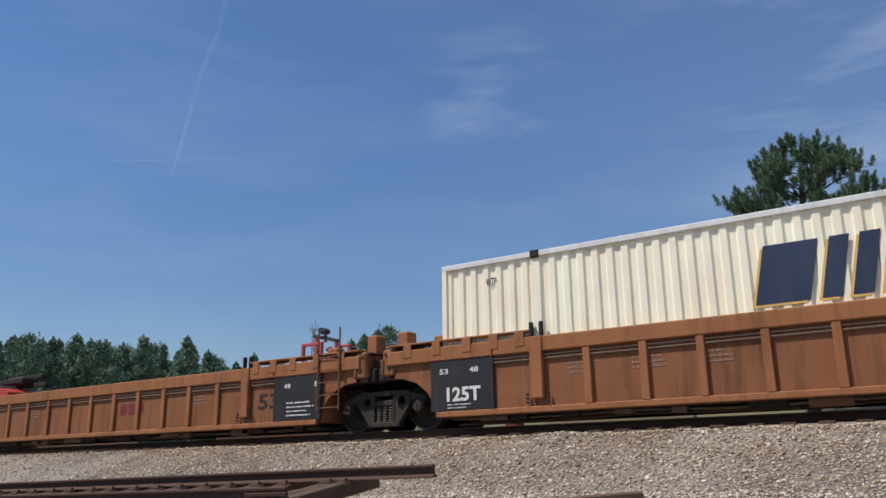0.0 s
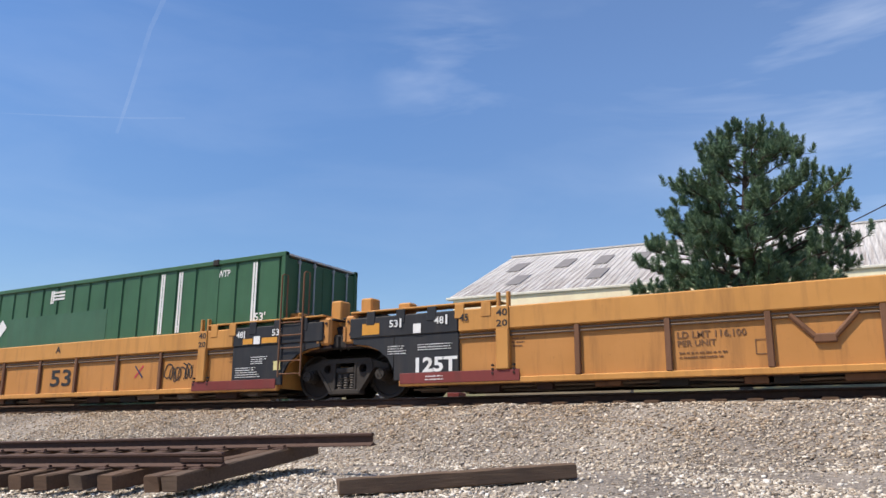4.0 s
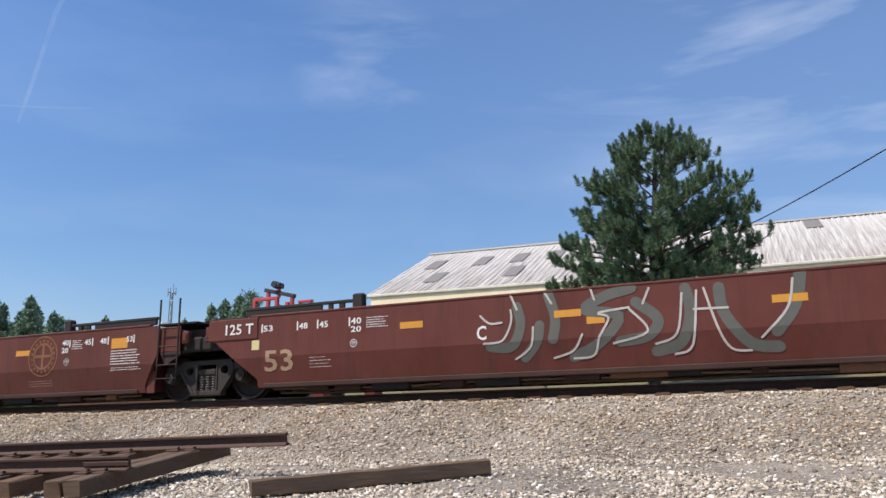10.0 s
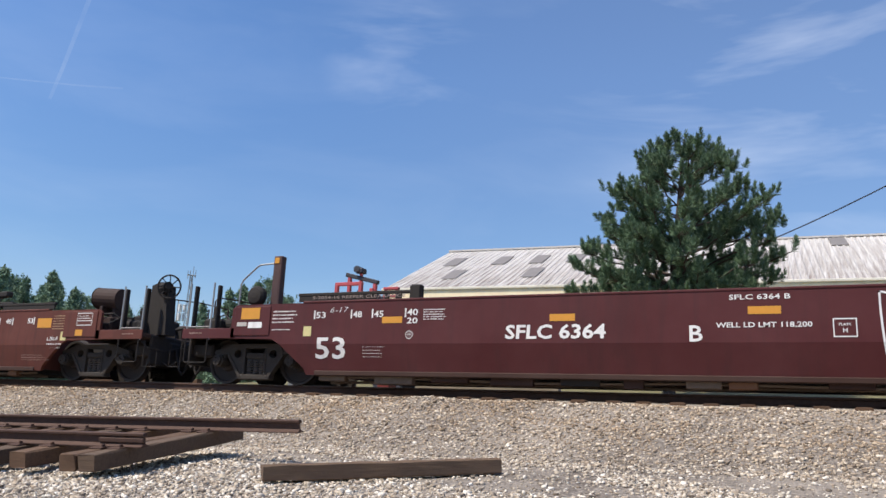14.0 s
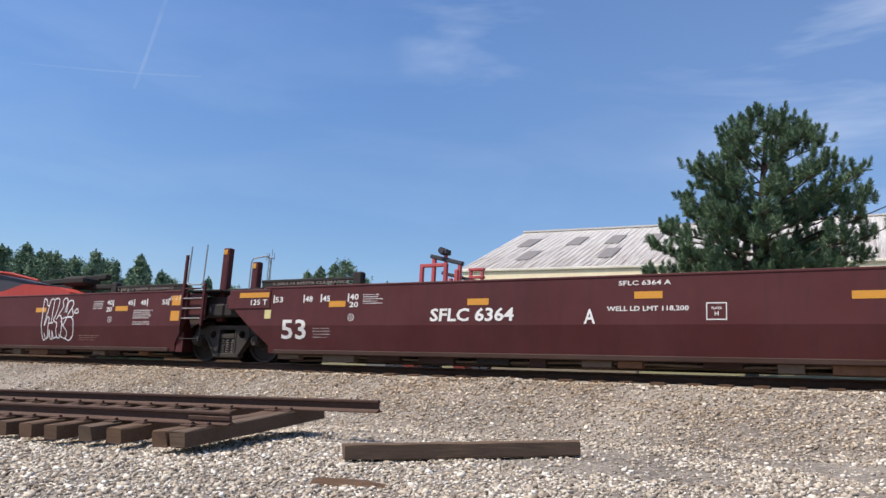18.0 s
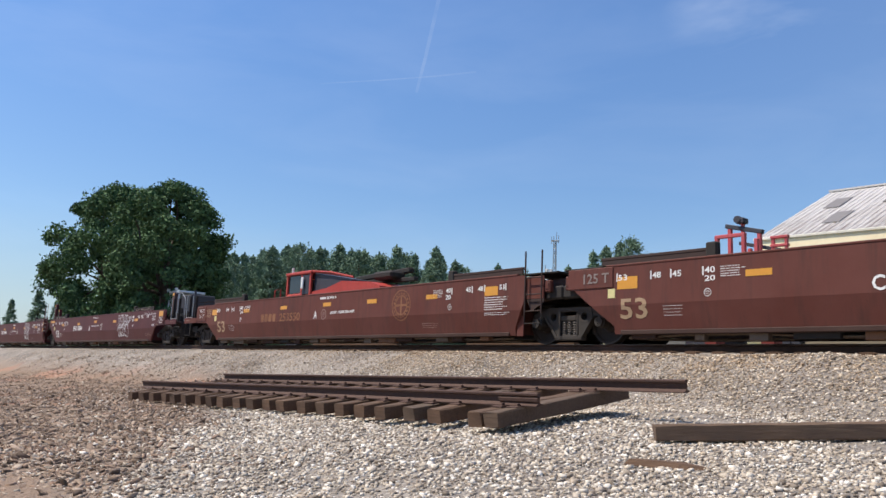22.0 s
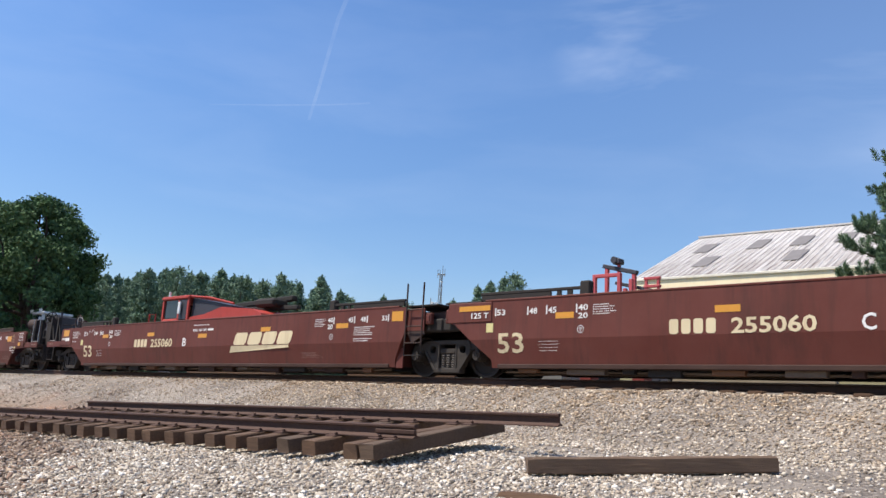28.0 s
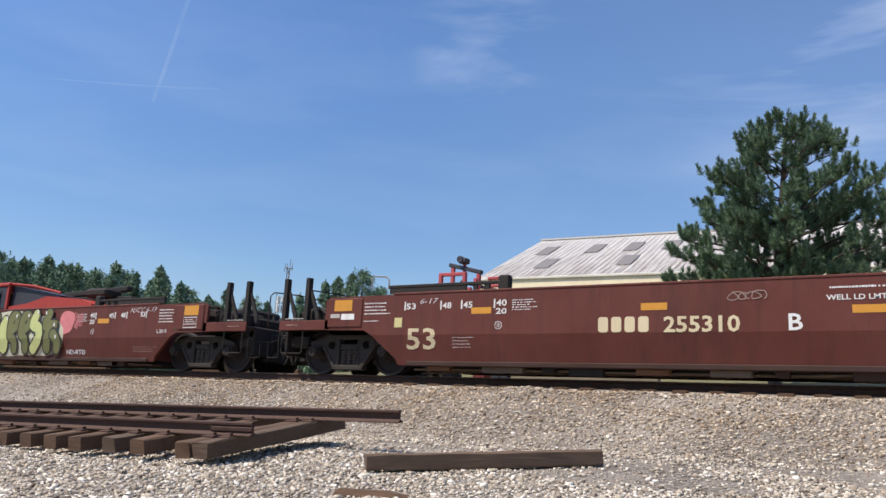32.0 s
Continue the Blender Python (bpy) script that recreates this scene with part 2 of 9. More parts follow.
M["pole"] = plain("weathered_pole", (0.12, 0.085, 0.065), 0.85, 0.3, 6.0)
M["glass"] = plain("dark_glass", (0.02, 0.025, 0.03), 0.08, 0.1, 3.0, 0.0, 0.0)
M["machine_red"] = paint("machine_red", (0.40, 0.045, 0.03), (0.16, 0.04, 0.03), 0.5, 0.4)
M["gantry_red"] = paint("faded_crimson_paint", (0.44, 0.075, 0.08), (0.22, 0.05, 0.05), 0.5, 0.5)
M["sillrust"] = paint("rusty_sill", (0.042, 0.019, 0.013), (0.075, 0.045, 0.032), 0.8, 0.5, (0.8, 3.0, 6.0), 6.0)
M["spring"] = plain("dusty_spring_steel", (0.075, 0.062, 0.052), 0.7, 0.3, 10.0, 0.1, 0.2)
M["machine_dark"] = plain("machine_dark", (0.035, 0.035, 0.045), 0.6, 0.3)
M["offwhite"] = paint("offwhite_paint", (0.68, 0.68, 0.66), (0.3, 0.27, 0.22), 0.5, 0.35)


# ---- mesh building ----
class Build:
    """Collects simple solids into one mesh."""

    def __init__(self):
        self.v, self.f = [], []

    def add(self, verts, faces):
        n = len(self.v)
        self.v.extend([tuple(p) for p in verts])
        self.f.extend([tuple(i + n for i in f) for f in faces])
        return self

    def box(self, x0, x1, y0, y1, z0, z1, m=None):
        p = [(x, y, z) for x in (x0, x1) for y in (y0, y1) for z in (z0, z1)]
        if m is not None:
            p = [m @ Vector(q) for q in p]
        return self.add(p, [(0, 1, 3, 2), (4, 6, 7, 5), (0, 4, 5, 1), (2, 3, 7, 6), (0, 2, 6, 4), (1, 5, 7, 3)])

    def soft(self, x0, x1, y0, y1, z0, z1, c=0.012, m=None):
        """A box with chamfered edges."""
        v, idx = [], {}
        for i, (xa, xs) in enumerate(((x0, 1), (x1, -1))):
            for j, (ya, ys) in enumerate(((y0, 1), (y1, -1))):
                for k, (za, zs) in enumerate(((z0, 1), (z1, -1))):
                    for a, p in enumerate(((xa, ya + ys * c, za + zs * c), (xa + xs * c, ya, za + zs * c), (xa + xs * c, ya + ys * c, za))):
                        idx[i, j, k, a] = len(v)
                        v.append(Vector(p) if m is None else m @ Vector(p))
        g = lambda *q: idx[q]
        f = [(g(0, 0, 0, 0), g(0, 0, 1, 0), g(0, 1, 1, 0), g(0, 1, 0, 0)), (g(1, 0, 0, 0), g(1, 1, 0, 0), g(1, 1, 1, 0), g(1, 0, 1, 0)),
             (g(0, 0, 0, 1), g(1, 0, 0, 1), g(1, 0, 1, 1), g(0, 0, 1, 1)), (g(0, 1, 0, 1), g(0, 1, 1, 1), g(1, 1, 1, 1), g(1, 1, 0, 1)),
             (g(0, 0, 0, 2), g(0, 1, 0, 2), g(1, 1, 0, 2), g(1, 0, 0, 2)), (g(0, 0, 1, 2), g(1, 0, 1, 2), g(1, 1, 1, 2), g(0, 1, 1, 2))]
        for j in (0, 1):
            for k in (0, 1):
                f.append((g(0, j, k, 1), g(1, j, k, 1), g(1, j, k, 2), g(0, j, k, 2)))
                f.append((g(j, 0, k, 0), g(j, 1, k, 0), g(j, 1, k, 2), g(j, 0, k, 2)))
                f.append((g(j, k, 0, 0), g(j, k, 1, 0), g(j, k, 1, 1), g(j, k, 0, 1)))
        for i in (0, 1):
            for j in (0, 1):
                for k in (0, 1):
                    f.append((g(i, j, k, 0), g(i, j, k, 1), g(i, j, k, 2)))
        return self.add(v, f)

    def rod(self, a, b, r, n=8, r2=None, caps=True):
        a, b = Vector(a), Vector(b)
        d = (b - a).normalized()
        s = d.orthogonal().normalized()
        t = d.cross(s)
        r2 = r if r2 is None else r2
        v = [a + (s * math.cos(2 * math.pi * i / n) + t * math.sin(2 * math.pi * i / n)) * r for i in range(n)]
        v += [b + (s * math.cos(2 * math.pi * i / n) + t * math.sin(2 * math.pi * i / n)) * r2 for i in range(n)]
        f = [(i, (i + 1) % n, n + (i + 1) % n, n + i) for i in range(n)]
        if caps:
            f += [tuple(range(n))[::-1], tuple(range(n, 2 * n))]
        return self.add(v, f)

    def path(self, pts, r, n=6):
        """One bent round bar through the points."""
        p = [Vector(q) for q in pts]
        side = (p[1] - p[0]).orthogonal().normalized()
        v = []
        for i, q in enumerate(p):
            d = (p[min(i + 1, len(p) - 1)] - p[max(i - 1, 0)]).normalized()
            side = (side - d * side.dot(d)).normalized()
            t = d.cross(side)
            v += [q + (side * math.cos(2 * math.pi * k / n) + t * math.sin(2 * math.pi * k / n)) * r for k in range(n)]
        f = [(i * n + k, i * n + (k + 1) % n, (i + 1) * n + (k + 1) % n, (i + 1) * n + k) for i in range(len(p) - 1) for k in range(n)]
        f += [tuple(range(n))[::-1], tuple(range((len(p) - 1) * n, len(p) * n))]
        return self.add(v, f)

    def holed(self, outer, hole, y0, y1):
        """A plate in x and z with one opening; both outlines have the same number of points."""
        n = len(outer)
        v = [(x, y, z) for y in (y0, y1) for o in (outer, hole) for x, z in o]
        f = []
        for i in range(n):
            j = (i + 1) % n
            f += [(i, j, n + j, n + i), (2 * n + i, 3 * n + i, 3 * n + j, 2 * n + j), (i, 2 * n + i, 2 * n + j, j), (n + i, n + j, 3 * n + j, 3 * n + i)]
        return self.add(v, f)

    def prism(self, outline, y0, y1):
        """An outline in x and z, drawn out along y."""
        n = len(outline)
        v = [(x, y0, z) for x, z in outline] + [(x, y1, z) for x, z in outline]
        f = [tuple(range(n)), tuple(range(2 * n - 1, n - 1, -1))] + [(i, n + i, n + (i + 1) % n, (i + 1) % n) for i in range(n)]
        return self.add(v, f)

    def mesh(self, name):
        me = bpy.data.meshes.new(name)
        me.from_pydata([tuple(p) for p in self.v], [], self.f)
        bm = bmesh.new()
        bm.from_mesh(me)
        bmesh.ops.recalc_face_normals(bm, faces=bm.faces)
        bm.to_mesh(me)
        bm.free()
        return me


def part(name, b, material, parent, label="", smooth=False):
    me = b.mesh(name) if isinstance(b, Build) else b
    if not me.materials:
        me.materials.append(material)
    if smooth:
        me.polygons.foreach_set("use_smooth", [True] * len(me.polygons))
    ob = new(name, me)
    ob.parent = parent
    if label:
        tagged(ob, label)
    return ob


def thing(name, label, category, m=None, group="", kind=""):
    ob = new(name)
    ob.empty_display_size = 0.2
    if m is not None:
        ob.matrix_basis = m
    return tagged(ob, label, category, group, kind)


def single(name, b, material, label, category, m=None, group="", kind="", smooth=False):
    ob = part(name, b, material, None, "", smooth)
    if m is not None:
        ob.matrix_basis = m
    return tagged(ob, label, category, group, kind)


# ---- train's run ----
SPEEDS = [10.492, 10.571, 10.610, 10.679, 10.485, 10.487, 10.543, 10.437, 10.461]


def run(t):
    """How far the train has gone by t seconds."""
    s, dt = 0.0, 0.05
    n = int(round(t / dt))
    for i in range(n):
        u = (i + 0.5) * dt / 4.0
        k = min(int(u), 7)
        s += (SPEEDS[k] + (SPEEDS[k + 1] - SPEEDS[k]) * (u - k)) * dt
    return s


# ---- ground ----
def lerp_table(table, u):
    for (a, za), (b, zb) in zip(table, table[1:]):
        if u <= b:
            k = max(0.0, (u - a) / (b - a))
            return za + (zb - za) * k
    return table[-1][1]


PROFILE = [(-60, 0.15), (-4, 0.22), (0, 0.28), (10.2, 1.19), (11.2, 1.55), (12.55, 2.03), (12.95, 2.06), (13.3, 2.13), (15.9, 2.13), (16.3, 2.08), (17.4, 1.95),
           (24, 2.75), (37, 4.25), (60, 4.6), (140, 6.0), (400, 8.0), (3000, 8.0)]


def ground_z(x, y, rough=True):
    z = lerp_table(PROFILE, y)
    fall = 0.014 * max(0.0, min(40.0, -6.0 - x))
    if y < 11:
        z -= fall * (1 if y < 9 else (11 - y) / 2)
    if x < -20 and y > 18:
        z -= min(1.6, (-20 - x) * 0.05) * min(1, (y - 18) / 8)
    if rough and y < 12.9:
        z += 0.035 * noise.noise((x * 0.55, y * 0.55, 0)) + 0.012 * noise.noise((x * 2.3, y * 2.3, 5))
    if rough and 12.0 < y < 13.0:
        z += 0.03 * noise.noise((x * 0.9, 3.1, 7))
    return z


def axis(spans):
    vals = []
    for a, b, step in spans:
        n = max(1, int(round((b - a) / step)))
        vals += [a + (b - a) * i / n for i in range(n)]
    return vals + [spans[-1][1]]


def gravel_material():
    m, nt, p = node_mat("gravel_and_dirt")
    co = nt.nodes.new("ShaderNodeTexCoord")
    vor = nt.nodes.new("ShaderNodeTexVoronoi")
    vor.inputs["Scale"].default_value = 19.0
    nt.links.new(co.outputs["Object"], vor.inputs["Vector"])
    sep = nt.nodes.new("ShaderNodeSeparateColor")
    nt.links.new(vor.outputs["Color"], sep.inputs["Color"])
    r = nt.nodes.new("ShaderNodeValToRGB")
    el = r.color_ramp.elements
    el[0].color, el[1].color = (0.15, 0.12, 0.095, 1), (0.48, 0.42, 0.36, 1)
    e = el.new(0.5)
    e.color = (0.30, 0.25, 0.205, 1)
    nt.links.new(sep.outputs["Red"], r.inputs["Fac"])
    # stones darken towards their rims: shade of the gaps painted into the colour
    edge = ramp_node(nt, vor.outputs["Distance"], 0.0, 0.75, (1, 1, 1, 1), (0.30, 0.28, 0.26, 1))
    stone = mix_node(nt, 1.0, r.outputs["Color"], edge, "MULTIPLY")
    dust = ramp_node(nt, noise_node(nt, 0.5, 5, 0.6), 0.30, 0.62)
    stone = mix_node(nt, mix_node(nt, 1.0, dust, (0.6, 0.6, 0.6), "MULTIPLY"), stone, (0.40, 0.345, 0.285))
    fine = noise_node(nt, 22.0, 6, 0.7)
    soil = mix_node(nt, fine, (0.15, 0.094, 0.060), (0.35, 0.245, 0.162))
    red = ramp_node(nt, noise_node(nt, 0.33, 4, 0.6), 0.52, 0.62)
    soil = mix_node(nt, red, soil, (0.35, 0.185, 0.112))
    # bare soil lies to the left of the lifted track panel and past it
    sx = nt.nodes.new("ShaderNodeSeparateXYZ")
    nt.links.new(co.outputs["Object"], sx.inputs[0])
    wob = noise_node(nt, 0.45, 5, 0.6)

    def op(kind, a, b):
        n = nt.nodes.new("ShaderNodeMath")
        n.operation = kind
        for i, v in enumerate((a, b)):
            if isinstance(v, (int, float)):
                n.inputs[i].default_value = v
            else:
                nt.links.new(v, n.inputs[i])
        return n.outputs[0]

    lim = op("ADD", sx.outputs["X"], op("MULTIPLY", wob, 5.0))
    lim = op("ADD", lim, op("MULTIPLY", sx.outputs["Y"], 2.0))
    left = nt.nodes.new("ShaderNodeMapRange")
    left.inputs["From Min"].default_value, left.inputs["From Max"].default_value = 0.6, -1.6
    nt.links.new(lim, left.inputs["Value"])
    near = nt.nodes.new("ShaderNodeMapRange")
    near.inputs["From Min"].default_value, near.inputs["From Max"].default_value = 11.6, 10.2
    nt.links.new(op("ADD", sx.outputs["Y"], wob), near.inputs["Value"])
    col = mix_node(nt, op("MULTIPLY", left.outputs["Result"], near.outputs["Result"]), stone, soil)
    grass = mix_node(nt, fine, (0.09, 0.085, 0.03), (0.22, 0.18, 0.08))
    far = nt.nodes.new("ShaderNodeMapRange")
    far.inputs["From Min"].default_value, far.inputs["From Max"].default_value = 18.0, 20.0
    nt.links.new(sx.outputs["Y"], far.inputs["Value"])
    col = mix_node(nt, far.outputs["Result"], col, grass)
    nt.links.new(col, p.inputs["Base Color"])
    p.inputs["Roughness"].default_value = 0.9
    bump(nt, p, mix_node(nt, 0.5, edge, fine), 1.0, 0.05)
    return m


def build_ground():
    xs = axis([(-3000, -400, 400), (-400, -60, 20), (-60, -22, 1.5), (-22, 8, 0.3), (8, 40, 2), (40, 400, 30), (400, 3000, 400)])
    ys = axis([(-60, 2, 4), (2, 5, 0.5), (5, 13.2, 0.2), (13.2, 18, 0.6), (18, 60, 3), (60, 400, 30), (400, 3000, 400)])
    v = [(x, y, ground_z(x, y)) for y in ys for x in xs]
    n = len(xs)
    f = [(j * n + i, j * n + i + 1, (j + 1) * n + i + 1, (j + 1) * n + i) for j in range(len(ys) - 1) for i in range(n - 1)]
    me = bpy.data.meshes.new("ground")
    me.from_pydata(v, [], f)
    me.polygons.foreach_set("use_smooth", [True] * len(f))
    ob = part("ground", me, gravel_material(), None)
    tagged(ob, "grey gravel ground with bare reddish soil and dry grass", "ground", kind="structure")


build_ground()

M["stone"] = by_random("ballast_stone", [(0.16, 0.122, 0.088), (0.40, 0.328, 0.25), (0.56, 0.475, 0.372), (0.35, 0.272, 0.20), (0.66, 0.58, 0.475), (0.83, 0.76, 0.665)], 0.85, 30.0, 0.3)


def stain_shoulder():
    """Brown rail dust on the stones close to the track."""
    nt = M["stone"].node_tree
    p = nt.nodes["Principled BSDF"]
    was = p.inputs["Base Color"].links[0].from_socket
    sx = nt.nodes.new("ShaderNodeSeparateXYZ")
    nt.links.new(nt.nodes.new("ShaderNodeNewGeometry").outputs["Position"], sx.inputs[0])
    r = nt.nodes.new("ShaderNodeMapRange")
    r.inputs["From Min"].default_value, r.inputs["From Max"].default_value = 9.6, 11.6
    nt.links.new(sx.outputs["Y"], r.inputs["Value"])
    k = mix_node(nt, 1.0, r.outputs["Result"], ramp_node(nt, noise_node(nt, 0.6, 5, 0.65, (1, 1, 1), "World"), 0.25, 0.6), "MULTIPLY")
    nt.links.new(mix_node(nt, k, was, mix_node(nt, 1.0, was, (0.80, 0.70, 0.585), "MULTIPLY")), p.inputs["Base Color"])


stain_shoulder()


def build_stones():
    """Crushed ballast: each stone is a small rough block."""
    rng = np.random.default_rng(4)
    base = np.array([(x, y, z) for x in (-1, 1) for y in (-1, 1) for z in (-1, 1)], float)
    quads = np.array([(0, 1, 3, 2), (4, 6, 7, 5), (0, 4, 5, 1), (2, 3, 7, 6), (0, 2, 6, 4), (1, 5, 7, 3)])
    spots = []
    for x0, x1, y0, y1, per in ((-12, -4.5, 1.4, 4.0, 560), (-12, 4.0, 4.0, 6.0, 620), (-14, 6.0, 6.0, 9.0, 660), (-17, 6.5, 9.0, 13.0, 620), (-24, -9, 3.2, 9.6, 130), (-30, -17, 9.6, 13.0, 150), (-55, -30, 10.6, 13.0, 55), (7, 13, 9, 13, 100), (-17, 6, 16.0, 17.2, 40)):
        n = int((x1 - x0) * (y1 - y0) * per)
        spots.append(np.stack([rng.uniform(x0, x1, n), rng.uniform(y0, y1, n)], 1))
    spots = np.concatenate(spots)
    keep = []
    for x, y in spots:
        bare = (x + 2.0 * y + 2.5 * noise.noise((x * 0.3, y * 0.3, 2))) < -2.4 and y < 10.4
        smooth = (-4 < x < 4 and 6.5 < y < 9.6 and noise.noise((x * 0.35, y * 0.8, 9)) > 0.12) or (-7 < x < 1.5 and 7.9 < y < 9.9 and noise.noise((x * 0.4, y * 0.9, 4)) > -0.12)
        keep.append(not (bare and rng.random() < 0.80) and not (smooth and rng.random() < 0.80))
    spots = spots[np.array(keep)]
    n = len(spots)
    size = np.exp(rng.normal(math.log(0.0122), 0.38, n)).clip(0.006, 0.030)
    sc = size[:, None] * np.stack([rng.uniform(0.8, 1.45, n), rng.uniform(0.65, 1.15, n), rng.uniform(0.40, 0.9, n)], 1)
    a, b = rng.uniform(0, 2 * np.pi, n), rng.uniform(-0.9, 0.9, n)
    pts = base[None] * sc[:, None, :]
    pts *= rng.uniform(0.35, 1.2, (n, 8, 3))
    ca, sa, cb, sb = np.cos(a)[:, None], np.sin(a)[:, None], np.cos(b)[:, None], np.sin(b)[:, None]
    x, y, z = pts[..., 0], pts[..., 1], pts[..., 2]
    y, z = y * cb - z * sb, y * sb + z * cb
    x, y = x * ca - y * sa, x * sa + y * ca
    gz = np.array([ground_z(float(p[0]), float(p[1])) for p in spots])
    out = np.stack([x + spots[:, :1], y + spots[:, 1:], z + (gz + size * 0.35)[:, None]], -1).reshape(-1, 3)
    faces = (quads[None] + 8 * np.arange(n)[:, None, None]).reshape(-1, 4)
    me = bpy.data.meshes.new("ballast")
    me.vertices.add(len(out))
    me.vertices.foreach_set("co", out.ravel())
    me.loops.add(faces.size)
    me.loops.foreach_set("vertex_index", faces.ravel().astype(np.int32))
    me.polygons.add(len(faces))
    me.polygons.foreach_set("loop_start", np.arange(0, faces.size, 4, dtype=np.int32))
    me.update(calc_edges=True)
    ob = part("ballast", me, M["stone"], None)
    tagged(ob, "loose crushed grey and tan ballast stones", "gravel", kind="stuff")


M["chip"] = by_random("bark_chips_and_clods", [(0.10, 0.066, 0.046), (0.23, 0.16, 0.11), (0.35, 0.26, 0.185), (0.28, 0.175, 0.115), (0.44, 0.36, 0.28)], 0.9, 30.0, 0.3)


def build_chips():
    """Flat broken chips, twigs and clods on the bare soil."""
    rng = np.random.default_rng(14)
    base = np.array([(x, y, z) for x in (-1, 1) for y in (-1, 1) for z in (-1, 1)], float)
    quads = np.array([(0, 1, 3, 2), (4, 6, 7, 5), (0, 4, 5, 1), (2, 3, 7, 6), (0, 2, 6, 4), (1, 5, 7, 3)])
    spots = []
    for x0, x1, y0, y1, per in ((-15, -5.5, 1.2, 7, 480), (-26, -15, 1.2, 9, 230), (-24, -16, 9.0, 11.4, 200), (-48, -26, 4, 11.6, 75)):
        n = int((x1 - x0) * (y1 - y0) * per)
        spots.append(np.stack([rng.uniform(x0, x1, n), rng.uniform(y0, y1, n)], 1))
    spots = np.concatenate(spots)
    ok = np.array([(x + 2.0 * y + 2.8 * noise.noise((x * 0.3, y * 0.3, 2)) + rng.normal(0, 1.0)) < -1.9 for x, y in spots])
    spots = spots[ok]
    n = len(spots)
    size = np.exp(rng.normal(math.log(0.012), 0.5, n)).clip(0.005, 0.05)
    sc = size[:, None] * np.stack([rng.uniform(0.8, 3.0, n), rng.uniform(0.4, 1.0, n), rng.uniform(0.2, 0.75, n)], 1)
    pts = base[None] * sc[:, None, :] * rng.uniform(0.4, 1.2, (n, 8, 3))
    a, b = rng.uniform(0, 2 * np.pi, n), rng.normal(0, 0.35, n)
    ca, sa, cb, sb = np.cos(a)[:, None], np.sin(a)[:, None], np.cos(b)[:, None], np.sin(b)[:, None]
    x, y, z = pts[..., 0], pts[..., 1], pts[..., 2]
    x, z = x * cb - z * sb, x * sb + z * cb
    x, y = x * ca - y * sa, x * sa + y * ca
    gz = np.array([ground_z(float(p[0]), float(p[1])) for p in spots])
    out = np.stack([x + spots[:, :1], y + spots[:, 1:], z + (gz + size * 0.25)[:, None]], -1).reshape(-1, 3)
    me = mesh_from_arrays("soil_litter", out, (quads[None] + 8 * np.arange(n)[:, None, None]).reshape(-1, 4), M["chip"])
    ob = part("soil_litter", me, M["chip"], None)
    tagged(ob, "brown bark chips, twigs and clods strewn on soil", "debris", kind="stuff")


# ---- main track ----
def rail_outline():
    """Half-metre-free rail section: y across, z up from the foot."""
    half = [(0.07, 0.0), (0.07, 0.012), (0.03, 0.028), (0.009, 0.045), (0.009, 0.122), (0.036, 0.136), (0.037, 0.160), (0.030, 0.170)]
    return half + [(-y, z) for y, z in reversed(half)]


def rail_mesh(x0, x1, scale=1.0, step=None):
    o = rail_outline()
    n = len(o)
    b = Build()
    b.add([(x, y * scale, z * scale) for x in (x0, x1) for y, z in o], [tuple(range(n)), tuple(range(2 * n - 1, n - 1, -1))] + [(i, (i + 1) % n, n + (i + 1) % n, n + i) for i in range(n)])
    return b


M["tie"] = by_random("creosoted_wood", [(0.055, 0.042, 0.034), (0.10, 0.078, 0.06), (0.14, 0.115, 0.09)], 0.9, 9.0, 0.5, island=False, var=0.4)


def grain_wood(name, lo, hi):
    m, nt, p = node_mat(name)
    g = noise_node(nt, 3.0, 7, 0.7, (1.2, 14, 14))
    rnd = nt.nodes.new("ShaderNodeObjectInfo").outputs["Random"]
    col = mix_node(nt, g, lo, hi)
    f = ramp_node(nt, rnd, 0.0, 1.0, (0.75, 0.74, 0.72, 1), (1.25, 1.22, 1.18, 1))
    col = mix_node(nt, 1.0, col, f, "MULTIPLY")
    spots = ramp_node(nt, noise_node(nt, 7.0, 5, 0.7), 0.6, 0.75)
    col = mix_node(nt, mix_node(nt, 1.0, spots, (0.5, 0.5, 0.5), "MULTIPLY"), col, (0.03, 0.022, 0.018))
    nt.links.new(col, p.inputs["Base Color"])
    p.inputs["Roughness"].default_value = 0.9
    bump(nt, p, g, 0.5, 0.02)
    return m


M["timber"] = grain_wood("weathered_tie", (0.036, 0.018, 0.010), (0.165, 0.096, 0.055))
M["greytimber"] = grain_wood("grey_timber", (0.052, 0.030, 0.019), (0.20, 0.132, 0.086))


